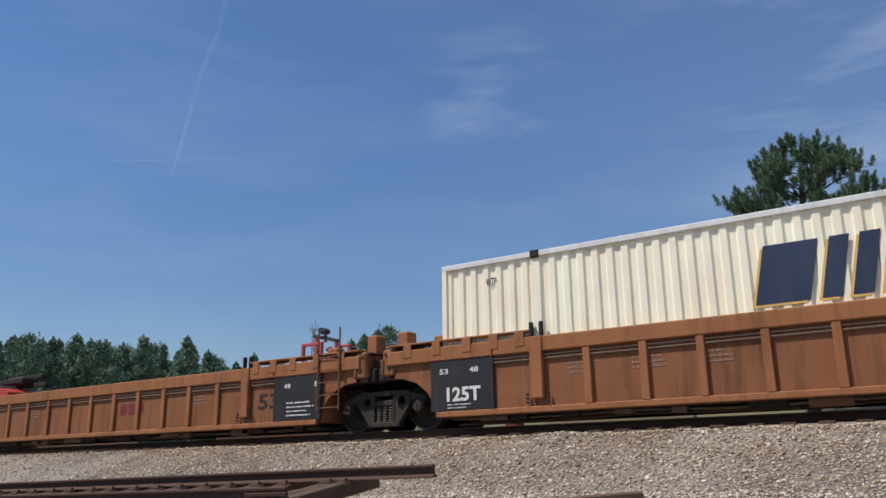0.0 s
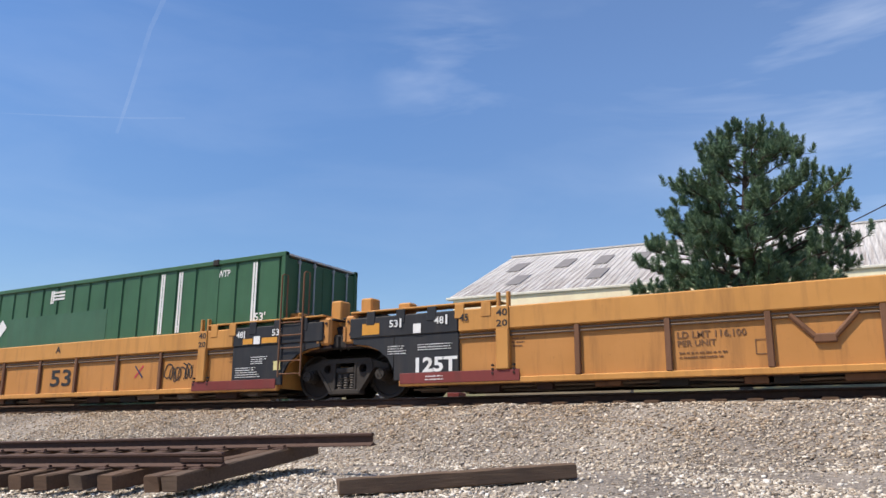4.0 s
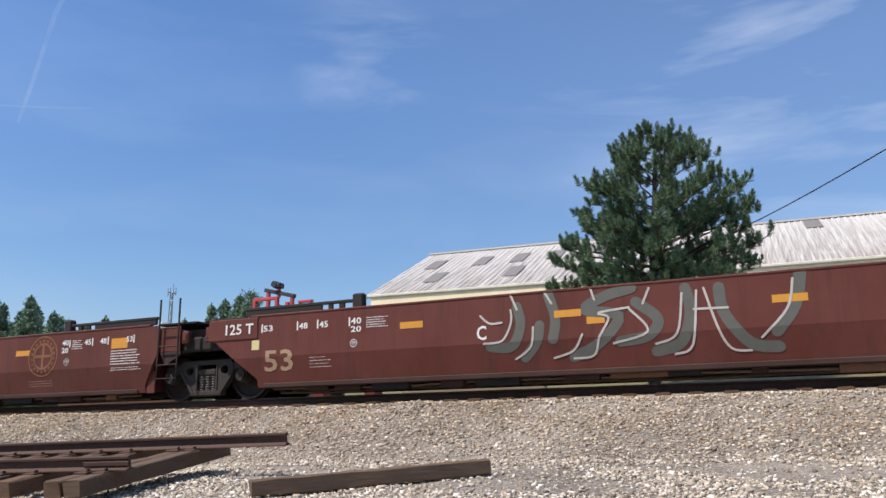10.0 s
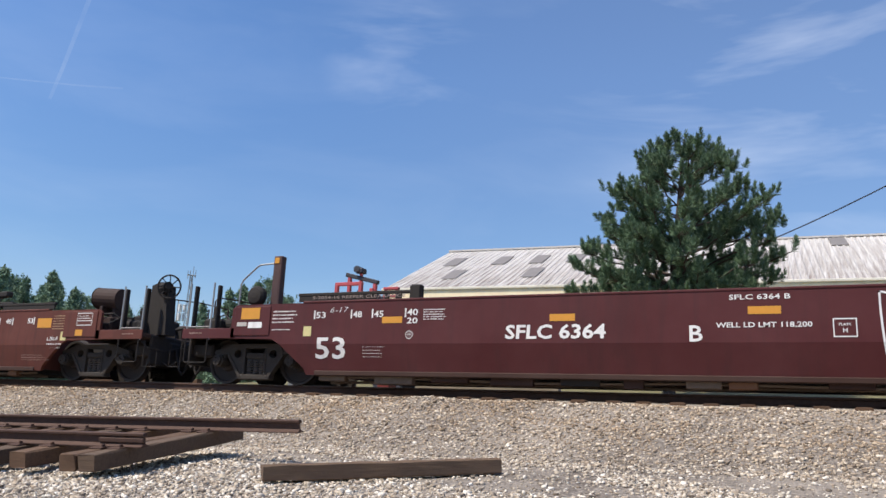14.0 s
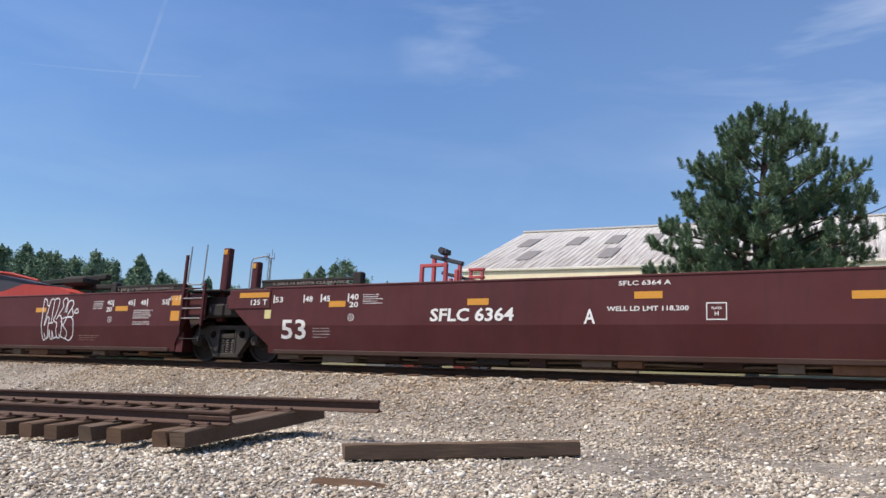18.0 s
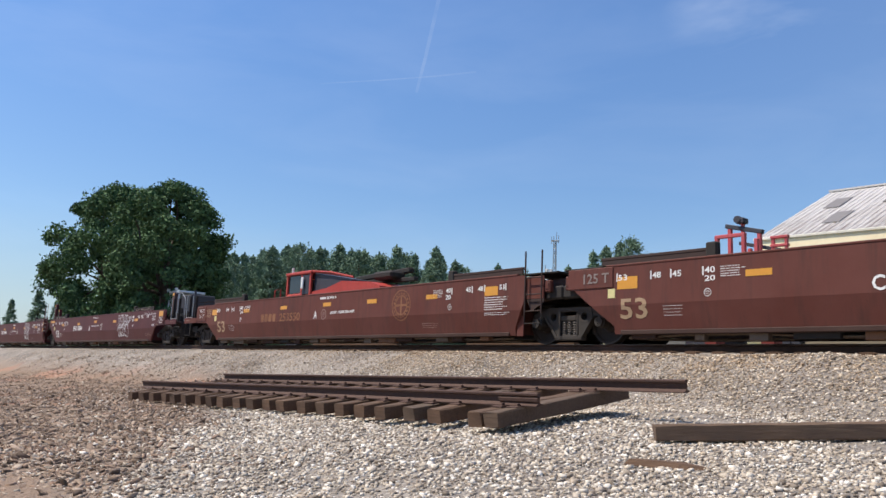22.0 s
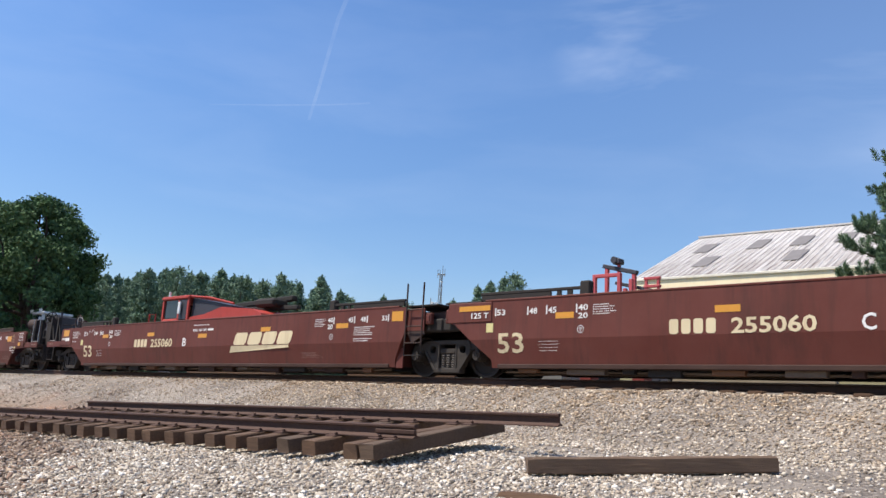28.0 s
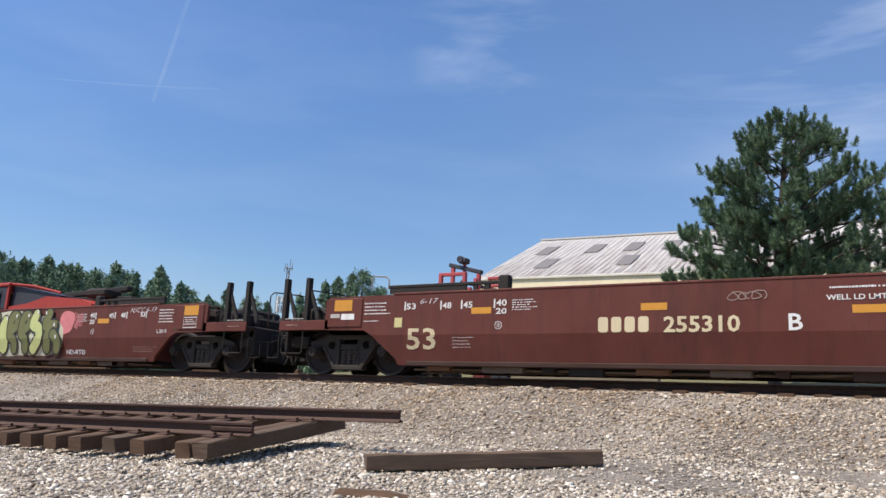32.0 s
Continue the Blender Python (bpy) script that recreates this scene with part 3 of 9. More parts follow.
def tie_mesh(name, length, rng, w=0.23, h=0.178, along="y"):
    """A sawn tie with uneven faces and worn edges."""
    b = Build()
    m = 10
    ring = [(-w / 2, 0.012), (-w / 2 + 0.014, 0), (w / 2 - 0.014, 0), (w / 2, 0.012), (w / 2, h - 0.016), (w / 2 - 0.02, h), (-w / 2 + 0.02, h), (-w / 2, h - 0.016)]
    v = []
    for i in range(m + 1):
        u = -length / 2 + length * i / m
        for a, c in ring:
            j = 0.006
            p = (a + rng.uniform(-j, j), u + (rng.uniform(-0.012, 0.012) if i in (0, m) else 0), c + rng.uniform(-j, j))
            v.append(p if along == "y" else (p[1], p[0], p[2]))
    k = len(ring)
    f = [(i * k + q, i * k + (q + 1) % k, (i + 1) * k + (q + 1) % k, (i + 1) * k + q) for i in range(m) for q in range(k)]
    f += [tuple(range(k)), tuple(range(m * k + k - 1, m * k - 1, -1))]
    b.add(v, f)
    return b.mesh(name)


def build_track():
    track = thing("railway_track", "main railway track of worn steel rails on wooden ties", "track", pose(0, TRACK_Y, RAIL_Z), kind="structure")
    for s in (-1, 1):
        rail = rail_mesh(-260, 60).mesh("rail")
        for v in rail.vertices:
            v.co.y += s * 0.755
            v.co.z -= 0.170
        part("rail", rail, M["railrust"], track, "rusty steel rail")
        b = Build().box(-260, 60, s * 0.755 - 0.028, s * 0.755 + 0.028, 0.0005, 0.0025)
        part("rail_head", b, M["railtop"], track, "polished running surface")
    rng = random.Random(3)
    me = tie_mesh("tie", 2.74, rng)
    me.materials.append(M["timber"])
    for i in range(-56, 20):
        t = new("tie", me)
        t.parent = track
        t.location = (i * 0.52 + rng.uniform(-0.03, 0.03), rng.uniform(-0.05, 0.05), -0.165 - 0.178)
        t.rotation_euler = (0, 0, rng.uniform(-0.02, 0.02))


# ---- lifted track panel and loose timbers in the foreground ----
def build_panel():
    m = pose(-5.884, 8.455, 1.568, 8.0, -1.2, 2.64)
    panel = thing("track_panel", "lifted panel of rusty rails on old wooden ties", "track panel", m)
    rng = random.Random(11)
    for x0, x1, y, n in ((-11.89, 0.0, 0.0, "rail"), (-12.865, -1.054, -1.505, "rail")):
        me = rail_mesh(x0, x1, 0.912).mesh(n)
        for v in me.vertices:
            v.co.y += y
            v.co.z -= 0.155
        part(n, me, M["railrust"], panel, "rusty brown steel rail")
    metal = Build()
    count = 22
    for i in range(count):
        x = -1.36 - i * 0.515 + rng.uniform(-0.03, 0.03)
        if i == 1:
            x = -1.62
        me = tie_mesh("tie", 2.59 + rng.uniform(-0.03, 0.03), rng)
        me.materials.append(M["greytimber"] if rng.random() < 0.12 else M["timber"])
        t = new("tie", me)
        t.parent = panel
        t.location = (x, -0.7525 + rng.uniform(-0.04, 0.04), -0.155 - 0.19)
        t.rotation_euler = (0, rng.uniform(-0.01, 0.01), rng.uniform(-0.012, 0.012))
        for y in (0.0, -1.505):
            pl = Build().soft(x - 0.09, x + 0.09, y - 0.16, y + 0.16, -0.170, -0.150, 0.004)
            part("tie_plate", pl, M["railrust"], panel)
            for dx, dy in ((-0.05, 0.085), (0.05, -0.085)):
                sp = Build().soft(x + dx - 0.012, x + dx + 0.012, y + dy - 0.02, y + dy + 0.02, -0.152, -0.118, 0.004)
                part("spike", sp, M["railrust"], panel)
    # joint bar on the near rail
    part("joint_bar", Build().soft(-1.7, -1.05, -1.505 - 0.032, -1.505 - 0.008, -0.108, -0.055, 0.008), M["railrust"], panel)


def build_loose_timber():
    rng = random.Random(5)
    me = tie_mesh("timber", 2.59, rng, 0.2, 0.165, "x")
    ang = math.degrees(math.atan2(8.7 - 6.96, -3.34 + 5.26))
    single("timber", me, M["greytimber"], "weathered grey railway tie lying alone on gravel", "timber",
           pose(-4.30, 7.83, 1.005, 0, -3.5, ang))
    b = Build()
    b.add([(-0.42, -0.05, 0), (0.1, -0.09, 0), (0.5, 0.0, 0.01), (0.12, 0.07, 0), (-0.36, 0.06, 0), (-0.38, -0.03, 0.05), (0.08, -0.05, 0.06), (0.40, 0.0, 0.03), (0.10, 0.04, 0.065), (-0.34, 0.04, 0.055)],
          [(4, 3, 2, 1, 0), (5, 6, 7, 8, 9), (0, 1, 6, 5), (1, 2, 7, 6), (2, 3, 8, 7), (3, 4, 9, 8), (4, 0, 5, 9)])
    single("timber_splinter", b, M["timber"], "split brown timber offcut on the gravel", "timber", pose(-4.35, 5.95, ground_z(-4.35, 5.95) - 0.005, 0, 0, 12))
    # timbers and rail left along the far shoulder
    for x0, x1, y, z, mat, lab in ((-8.75, -5.25, 17.3, 2.52, "pale", "pale squared timber beyond the track"), (-20.0, -15.4, 17.3, 2.55, "timber", "brown timber beyond the track"), (-30.0, -24.0, 17.4, 2.5, "timber", "brown timber beyond the track")):
        me = tie_mesh("timber", x1 - x0, rng, 0.22, 0.2, "x")
        single("timber", me, M["pale"] if mat == "pale" else M[mat], lab, "timber", pose((x0 + x1) / 2, y, z - 0.14))
        for q in (0.15, 0.85):
            x = x0 + (x1 - x0) * q
            single("bearer", Build().soft(x - 0.12, x + 0.12, y - 0.3, y + 0.3, ground_z(x, y, False) - 0.03, z - 0.135, 0.01), M["timber"], "short wooden bearer under a timber", "timber")
    for x in (-11.05, -9.6):
        b = Build().soft(x - 0.17, x + 0.17, 17.15, 17.5, ground_z(x, 17.3, False) - 0.02, 2.60, 0.02)
        single("crate", b, M["redsill"], "small faded red crate beyond the track", "crate")
    b = Build().soft(-12.35, -11.7, 17.1, 17.5, ground_z(-12, 17.3, False) - 0.02, 2.60, 0.02)
    single("crate", b, M["steelgrey"], "small grey crate beyond the track", "crate")


M["pale"] = grain_wood("pale_timber", (0.20, 0.17, 0.125), (0.40, 0.345, 0.26))
build_track()
build_panel()
build_loose_timber()


# ---- warehouse ----
def build_warehouse():
    m = Matrix.Translation((0, 38.7, 0)) @ pose(0, 0, 0, 0, 0, 3.85)
    house = thing("warehouse", "long low cream warehouse with a rusty white metal roof", "building", m)
    x0, x1 = -21.1, 62.0
    base, eave = 3.9, 1.5 + 0.1931 * 38.7
    dep, rise = 9.4, 4.11
    wall = paint("cream_wall", (0.92, 0.76, 0.51), (0.68, 0.53, 0.34), 0.7, 0.30)
    roofm, nt, p = node_mat("rusty_white_roof")
    run_ = ramp_node(nt, noise_node(nt, 1.0, 7, 0.75, (9.0, 0.30, 0.30), "World"), 0.36, 0.60)
    spots = ramp_node(nt, noise_node(nt, 0.30, 5, 0.65, (1, 1, 1), "World"), 0.12, 0.42)
    k = mix_node(nt, 1.0, run_, spots, "MULTIPLY")
    # rust runs gather towards the eave
    sx = nt.nodes.new("ShaderNodeSeparateXYZ")
    nt.links.new(nt.nodes.new("ShaderNodeTexCoord").outputs["Object"], sx.inputs[0])
    up = nt.nodes.new("ShaderNodeMapRange")
    up.inputs["From Max"].default_value = 9.4
    nt.links.new(sx.outputs["Y"], up.inputs["Value"])
    k = mix_node(nt, 1.0, k, ramp_node(nt, up.outputs["Result"], 0.0, 1.0, (1, 1, 1, 1), (0.35, 0.35, 0.35, 1)), "MULTIPLY")
    nt.links.new(mix_node(nt, k, (0.62, 0.59, 0.55), (0.25, 0.20, 0.165)), p.inputs["Base Color"])
    p.inputs["Roughness"].default_value = 0.55
    b = Build().box(x0 + 0.3, x1 - 0.3, -0.262, 0.15, base - 0.6, eave - 0.265)
    part("wall", b, wall, house, "cream painted front wall")
    part("wall", Build().box(x0 + 0.3, x0 + 0.5, 0.17, dep * 2 - 0.5, base - 0.6, eave - 0.02), wall, house)
    part("wall", Build().box(x0 + 0.3, x1 - 0.3, dep * 2 - 0.6, dep * 2 - 0.4, base - 0.6, eave - 0.02), wall, house)
    part("wall", Build().box(x1 - 0.5, x1 - 0.3, 0.17, dep * 2 - 0.62, base - 0.6, eave - 0.02), wall, house)
    for xg in (x0 + 0.32, x1 - 0.48):
        part("gable", Build().add([(xg, 0.6, eave), (xg, 2 * dep - 0.6, eave), (xg, dep, eave + rise - 0.25), (xg + 0.16, 0.6, eave), (xg + 0.16, 2 * dep - 0.6, eave), (xg + 0.16, dep, eave + rise - 0.25)],
                                  [(0, 1, 2), (5, 4, 3), (0, 3, 4, 1), (1, 4, 5, 2), (2, 5, 3, 0)]), wall, house)
    # corrugated sheets, sheet by sheet
    width = 0.95
    n = int((x1 - x0) / width)
    prof = [(0, 0), (0.10, 0), (0.14, 0.04), (0.20, 0.04), (0.24, 0), (0.42, 0), (0.46, 0.04), (0.52, 0.04), (0.56, 0), (0.74, 0), (0.78, 0.04), (0.84, 0.04), (0.88, 0), (width - 0.012, 0)]
    for side in (0, 1):
        v, f = [], []
        for u, h in prof:
            for k_, q in enumerate((0.0, 1.0)):
                y = dep * q if side == 0 else 2 * dep - dep * q
                v.append((u, y - (0.25 if side == 0 else -0.25) * (1 - q), eave + rise * q + h - 0.11 * (1 - q)))
        c = len(prof)
        for i in range(c - 1):
            f.append((2 * i, 2 * i + 2, 2 * i + 3, 2 * i + 1))
        lower = [(a, b_, z - 0.02) for a, b_, z in v]
        nv = len(v)
        f += [tuple(i + nv for i in q[::-1]) for q in f]
        f += [(2 * i, 2 * i + nv, 2 * i + 2 + nv, 2 * i + 2) for i in range(c - 1)] + [(2 * i + 1, 2 * i + 3, 2 * i + 3 + nv, 2 * i + 1 + nv) for i in range(c - 1)]
        me = bpy.data.meshes.new("roof_sheet")
        me.from_pydata(v + lower, [], f)
        me.materials.append(roofm)
        for i in range(n):
            s = new("roof_sheet", me)
            s.parent = house
            s.location = (x0 + i * width, 0, 0.004 * (i % 2))
    part("ridge_cap", Build().box(x0, x1, dep - 0.25, dep + 0.25, eave + rise - 0.03, eave + rise + 0.07), roofm, house)
    trimm = paint("trim_cream", (0.70, 0.66, 0.56), (0.4, 0.33, 0.25), 0.6, 0.4)
    part("gutter", Build().soft(x0 - 0.1, x1, -0.35, -0.265, eave - 0.22, eave - 0.09, 0.02), trimm, house, "pale metal gutter")
    part("fascia", Build().box(x0, x1, -0.26, -0.195, eave - 0.26, eave - 0.125), trimm, house)
    # skylight sheets, seen as dull grey panes
    pane = plain("skylight_sheet", (0.20, 0.18, 0.165), 0.6, 0.25, 2.0)
    sl = rise / dep
    for i, (x, q0, q1) in enumerate(((-19.8, 0.52, 0.74), (-16.83, 0.52, 0.74), (-14.58, 0.52, 0.745), (-12.42, 0.52, 0.74), (-18.55, 0.16, 0.38), (-14.06, 0.16, 0.385), (-9.4, 0.52, 0.74), (1.3, 0.74, 0.955))):
        y0, y1 = dep * q0, dep * q1
        b = Build().add([(x, y0, eave + sl * y0 + 0.045), (x + 0.82, y0, eave + sl * y0 + 0.045), (x + 0.82, y1, eave + sl * y1 + 0.045), (x, y1, eave + sl * y1 + 0.045),
                         (x, y0, eave + sl * y0 + 0.075), (x + 0.82, y0, eave + sl * y0 + 0.075), (x + 0.82, y1, eave + sl * y1 + 0.075), (x, y1, eave + sl * y1 + 0.075)],
                        [(3, 2, 1, 0), (4, 5, 6, 7), (0, 1, 5, 4), (1, 2, 6, 5), (2, 3, 7, 6), (3, 0, 4, 7)])
        part("skylight", b, pane, house, "dull grey skylight pane")


build_warehouse()


# ---- trees ----
M["bark"] = plain("pine_bark", (0.085, 0.060, 0.045), 0.9, 0.4, 9.0, 0.0, 0.6)
M["needle"] = by_random("pine_needles", [(0.066, 0.118, 0.072), (0.12, 0.19, 0.106), (0.18, 0.27, 0.138), (0.14, 0.215, 0.116)], 0.75, 3.0, 0.0, True, 0.3)
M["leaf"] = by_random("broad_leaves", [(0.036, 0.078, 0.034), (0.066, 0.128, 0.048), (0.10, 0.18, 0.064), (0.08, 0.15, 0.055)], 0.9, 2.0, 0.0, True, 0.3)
# paler, bluer greens: the haze of distance is put into the leaf colour
M["hazeleaf"] = by_random("haze_paled_leaves", [(0.12, 0.185, 0.125), (0.165, 0.245, 0.155), (0.22, 0.31, 0.19)], 0.9, 1.0, 0.0, True, 0.3)


def mesh_from_arrays(name, verts, faces, material):
    me = bpy.data.meshes.new(name)
    me.vertices.add(len(verts))
    me.vertices.foreach_set("co", np.asarray(verts, float).ravel())
    k = faces.shape[1]
    me.loops.add(faces.size)
    me.loops.foreach_set("vertex_index", faces.ravel().astype(np.int32))
    me.polygons.add(len(faces))
    me.polygons.foreach_set("loop_start", np.arange(0, faces.size, k, dtype=np.int32))
    me.update(calc_edges=True)
    me.materials.append(material)
    return me


def unit_vectors(rng, n):
    d = rng.normal(size=(n, 3))
    return d / np.linalg.norm(d, axis=1)[:, None]


def leaf_mesh(name, centres, size, rng, material):
    n = len(centres)
    d, e = unit_vectors(rng, n), unit_vectors(rng, n)
    e = np.cross(d, e)
    e /= np.linalg.norm(e, axis=1)[:, None] + 1e-9
    s = (size * rng.uniform(0.6, 1.4, n))[:, None]
    v = np.stack([centres - d * s, centres - e * s * 0.55 + d * s * 0.1, centres + d * s, centres + e * s * 0.55 + d * s * 0.1], 1).reshape(-1, 3)
    return mesh_from_arrays(name, v, np.arange(n * 4).reshape(n, 4), material)


def limb(b, a, c, r0, r1, rng, bend=0.12, n=5):
    a, c = Vector(a), Vector(c)
    pts = [a]
    for i in range(1, n + 1):
        p = a.lerp(c, i / n)
        if i < n:
            k = (c - a).length * bend
            p = p + Vector((rng.uniform(-k, k), rng.uniform(-k, k), rng.uniform(-k, k) * 0.6))
        pts.append(p)
    for i in range(n):
        b.rod(pts[i], pts[i + 1], r0 + (r1 - r0) * i / n, 7, r0 + (r1 - r0) * (i + 1) / n)
    return pts


def build_pine(x, y, height, seed):
    rng, nr = random.Random(seed), np.random.default_rng(seed)
    z = ground_z(x, y, False) - 0.1
    tree = thing("pine_tree", "bushy dark green pine tree beside the warehouse", "tree", pose(x, y, z))
    trunk = Build()
    bow = lambda h: -0.05 + 0.62 * (h / height) ** 1.4
    pts = [(bow(height * 0.97 * i / 9), 0, height * 0.97 * i / 9) for i in range(10)]
    for i in range(9):
        trunk.rod(pts[i], pts[i + 1], 0.19 - 0.018 * i, 8, 0.19 - 0.018 * (i + 1))
    part("trunk", trunk, M["bark"], tree)
    base, way, size = [], [], []

    def plume(a, d, n, tall):
        """An upright brush of long needles along a twig's last stretch."""
        for j in range(n):
            u = rng.random()
            base.append(a + d * (tall * u))
            side = Vector((rng.gauss(0, 1), rng.gauss(0, 1), rng.gauss(0, 1)))
            side = (side - d * side.dot(d)).normalized()
            w = (side * (1.0 - 0.55 * u) + d * (0.35 + 0.9 * u)).normalized()
            way.append(w)
            size.append(rng.uniform(0.12, 0.20) * (1.0 - 0.25 * u))

    right = [(1.0, 1.1), (2.0, 1.9), (3.1, 2.6), (4.2, 2.8), (4.85, 2.8), (5.3, 2.8), (6.1, 2.6), (6.6, 2.2), (7.0, 1.75), (7.4, 1.3), (7.8, 0.7), (8.2, 0.15)]
    left = [(1.0, 1.0), (2.0, 2.2), (3.1, 2.75), (4.2, 2.7), (4.7, 2.45), (5.2, 2.1), (6.1, 2.3), (6.6, 1.85), (7.0, 1.4), (7.4, 1.1), (7.8, 0.6), (8.2, 0.12)]

    def bough(az, zt, ln, q, lush=1.0):
        rise = rng.uniform(0.10, 0.34) + 0.40 * q
        h = max(0.8, zt - ln * rise)
        tip = Vector((bow(h) + math.cos(az) * ln, math.sin(az) * ln, zt - 0.25))
        br = Build()
        line = limb(br, (bow(h), 0, h), tip, 0.055 * (1 - q) + 0.018, 0.012, rng, 0.045, 5)
        twigs = int((8 + ln * 5.4) * lush)
        for j in range(twigs):
            u = 1 - 0.66 * rng.random() ** 1.25 if j else 1.0
            s = min(4, int(u * 5))
            p = line[s].lerp(line[s + 1], min(1.0, u * 5 - s))
            out = (line[5] - line[3]).normalized()
            spread = Vector((rng.gauss(0, 0.5), rng.gauss(0, 0.5), rng.uniform(-0.25, 0.45)))
            far_ = rng.uniform(0.08, 0.42) * (1.0 if j else 0.1)
            a = p + (out * 0.5 + spread).normalized() * far_
            if far_ > 0.15:
                br.rod(p, a, 0.008, 4, 0.006)
            d = (Vector((0, 0, 1.0)) + out * rng.uniform(0.1, 0.6) + spread * 0.45).normalized()
            plume(a, d, 135, rng.uniform(0.18, 0.36))
        part("limb", br, M["bark"], tree)

    whorls = 18
    for i in range(whorls):
        q = i / (whorls - 1)
        ht = 1.45 + (height - 1.90) * q
        count = 8 if q < 0.75 else 6
        turn = rng.uniform(0, 6.28)
        for k in range(count):
            az = turn + 6.283 * k / count + rng.uniform(-0.32, 0.32)
            zt = ht + rng.uniform(-0.2, 0.2)
            a, c = lerp_table(right, zt), lerp_table(left, zt)
            ln = ((a + c) / 2 + (a - c) / 2 * math.cos(az)) * rng.choice((0.70, 0.86, 0.95, 1.0)) + 0.04
            bough(az, zt, ln, q)
    bough(-0.1, 4.45, 3.3, 0.2, 0.45)
    bough(-2.8, 3.3, 2.7, 0.1, 0.8)
    for j in range(8):
        d = Vector((rng.gauss(0, 0.22), rng.gauss(0, 0.22), 1)).normalized()
        plume(Vector((bow(height), 0, height * 0.90)) + Vector((rng.gauss(0, 0.16), rng.gauss(0, 0.16), rng.uniform(-0.25, 0.12))), d, 170, 0.36)
    c, d, r = np.array([tuple(p) for p in base]), np.array([tuple(p) for p in way]), np.array(size)[:, None]
    s = np.cross(d, unit_vectors(nr, len(c)))
    s /= np.linalg.norm(s, axis=1)[:, None] + 1e-9
    w = 0.0064
    v = np.stack([c - s * w * 0.7, c + s * w * 0.7, c + d * r * 0.7 + s * w, c + d * r, c + d * r * 0.7 - s * w], 1).reshape(-1, 3)
    part("crown", mesh_from_arrays("crown", v, np.arange(len(c) * 5).reshape(-1, 5), M["needle"]), M["needle"], tree, "dense dark green needles in upright brushes")


def crown_points(nr, lumps, per, fill=0.75):
    pts = []
    for cx, cy, cz, r, squash in lumps:
        d = unit_vectors(nr, per)
        q = r * (fill + (1.05 - fill) * nr.random(per) ** 0.6) * (1 + 0.16 * np.abs(nr.normal(size=per)))
        p = d * q[:, None] * np.array((1, 1, squash))
        pts.append(p + np.array((cx, cy, cz)))
    return np.concatenate(pts)


def build_broadleaf(x, y, height, width, seed, per, leaf, label, name="broadleaf_tree", lumps_n=190):
    rng, nr = random.Random(seed), np.random.default_rng(seed)
    tree = thing(name, label, "tree", pose(x, y, ground_z(x, y, False) - 0.1))
    b = Build()
    limb(b, (0, 0, 0), (0, 0, height * 0.55), 0.45, 0.25, rng, 0.02, 4)
    part("trunk", b, M["bark"], tree)
    lumps = []
    for i in range(lumps_n):
        q = rng.random()
        h = height * (0.10 + 0.86 * q)
        prof = min(1.0, 0.80 + 1.2 * q) * (1 - max(0.0, (q - 0.42) / 0.58) ** 2.8) ** 0.6
        a, rr = rng.uniform(0, 6.283), width * 0.5 * prof * math.sqrt(rng.uniform(0.30, 1))
        r = rng.uniform(0.045, 0.095) * width
        px, py = math.cos(a) * rr * 0.85, math.sin(a) * rr * 0.85
        h = min(h, height - r * 0.8)
        lumps.append((px, py, h, r, 0.8))
        if i % 8 == 0:
            lb = Build()
            limb(lb, (0, 0, height * rng.uniform(0.2, 0.5)), (px, py, h), 0.14, 0.04, rng, 0.08, 4)
            part("limb", lb, M["bark"], tree)
    part("crown", leaf_mesh("crown", crown_points(nr, lumps, per, 0.15), leaf, nr, M["leaf"]), M["leaf"], tree, "thick dark green foliage")


def far_tree(kind, height, seed, per):
    """A far tree of the woods' edge: feathery boughs round a leader; conifers taper, others are round."""
    rng, nr = random.Random(seed), np.random.default_rng(seed)
    tree = thing("far_tree", "distant dark green tree at the edge of a wood", "tree", None, "trees along the wood's edge")
    b = Build()
    limb(b, (0, 0, 0), (0, 0, height * 0.95), height * 0.016, 0.03, rng, 0.01, 4)
    part("trunk", b, M["bark"], tree)
    pts = []
    for i in range(230):
        q = rng.random() ** 1.1
        if kind == "conifer":
            wide = height * (0.20 * (1 - q) ** 0.72 + 0.004)
        else:
            wide = height * 0.25 * math.sin(math.pi * min(1, 0.22 + 0.75 * q)) ** 0.7
        az, far_ = rng.uniform(0, 6.283), wide * rng.uniform(0.25, 1.08)
        c = np.array((math.cos(az) * far_, math.sin(az) * far_, height * (0.03 + 0.93 * q) + far_ * 0.12))
        fat = height * (0.010 + 0.014 * (1 - q) if kind == "conifer" else 0.022)
        pts.append(c + nr.normal(size=(per, 3)) * np.array((fat, fat, fat * 0.75)))
    tip = nr.random(110) ** 0.7
    pts.append(np.stack([nr.normal(0, 1, 110) * height * 0.014 * (1 - tip), nr.normal(0, 1, 110) * height * 0.014 * (1 - tip), height * (0.90 + 0.09 * tip)], 1))
    # the crown's colour already holds the distant haze
    part("crown", leaf_mesh("crown", np.concatenate(pts), height * 0.0085, nr, M["hazeleaf"]), M["hazeleaf"], tree)
    return tree


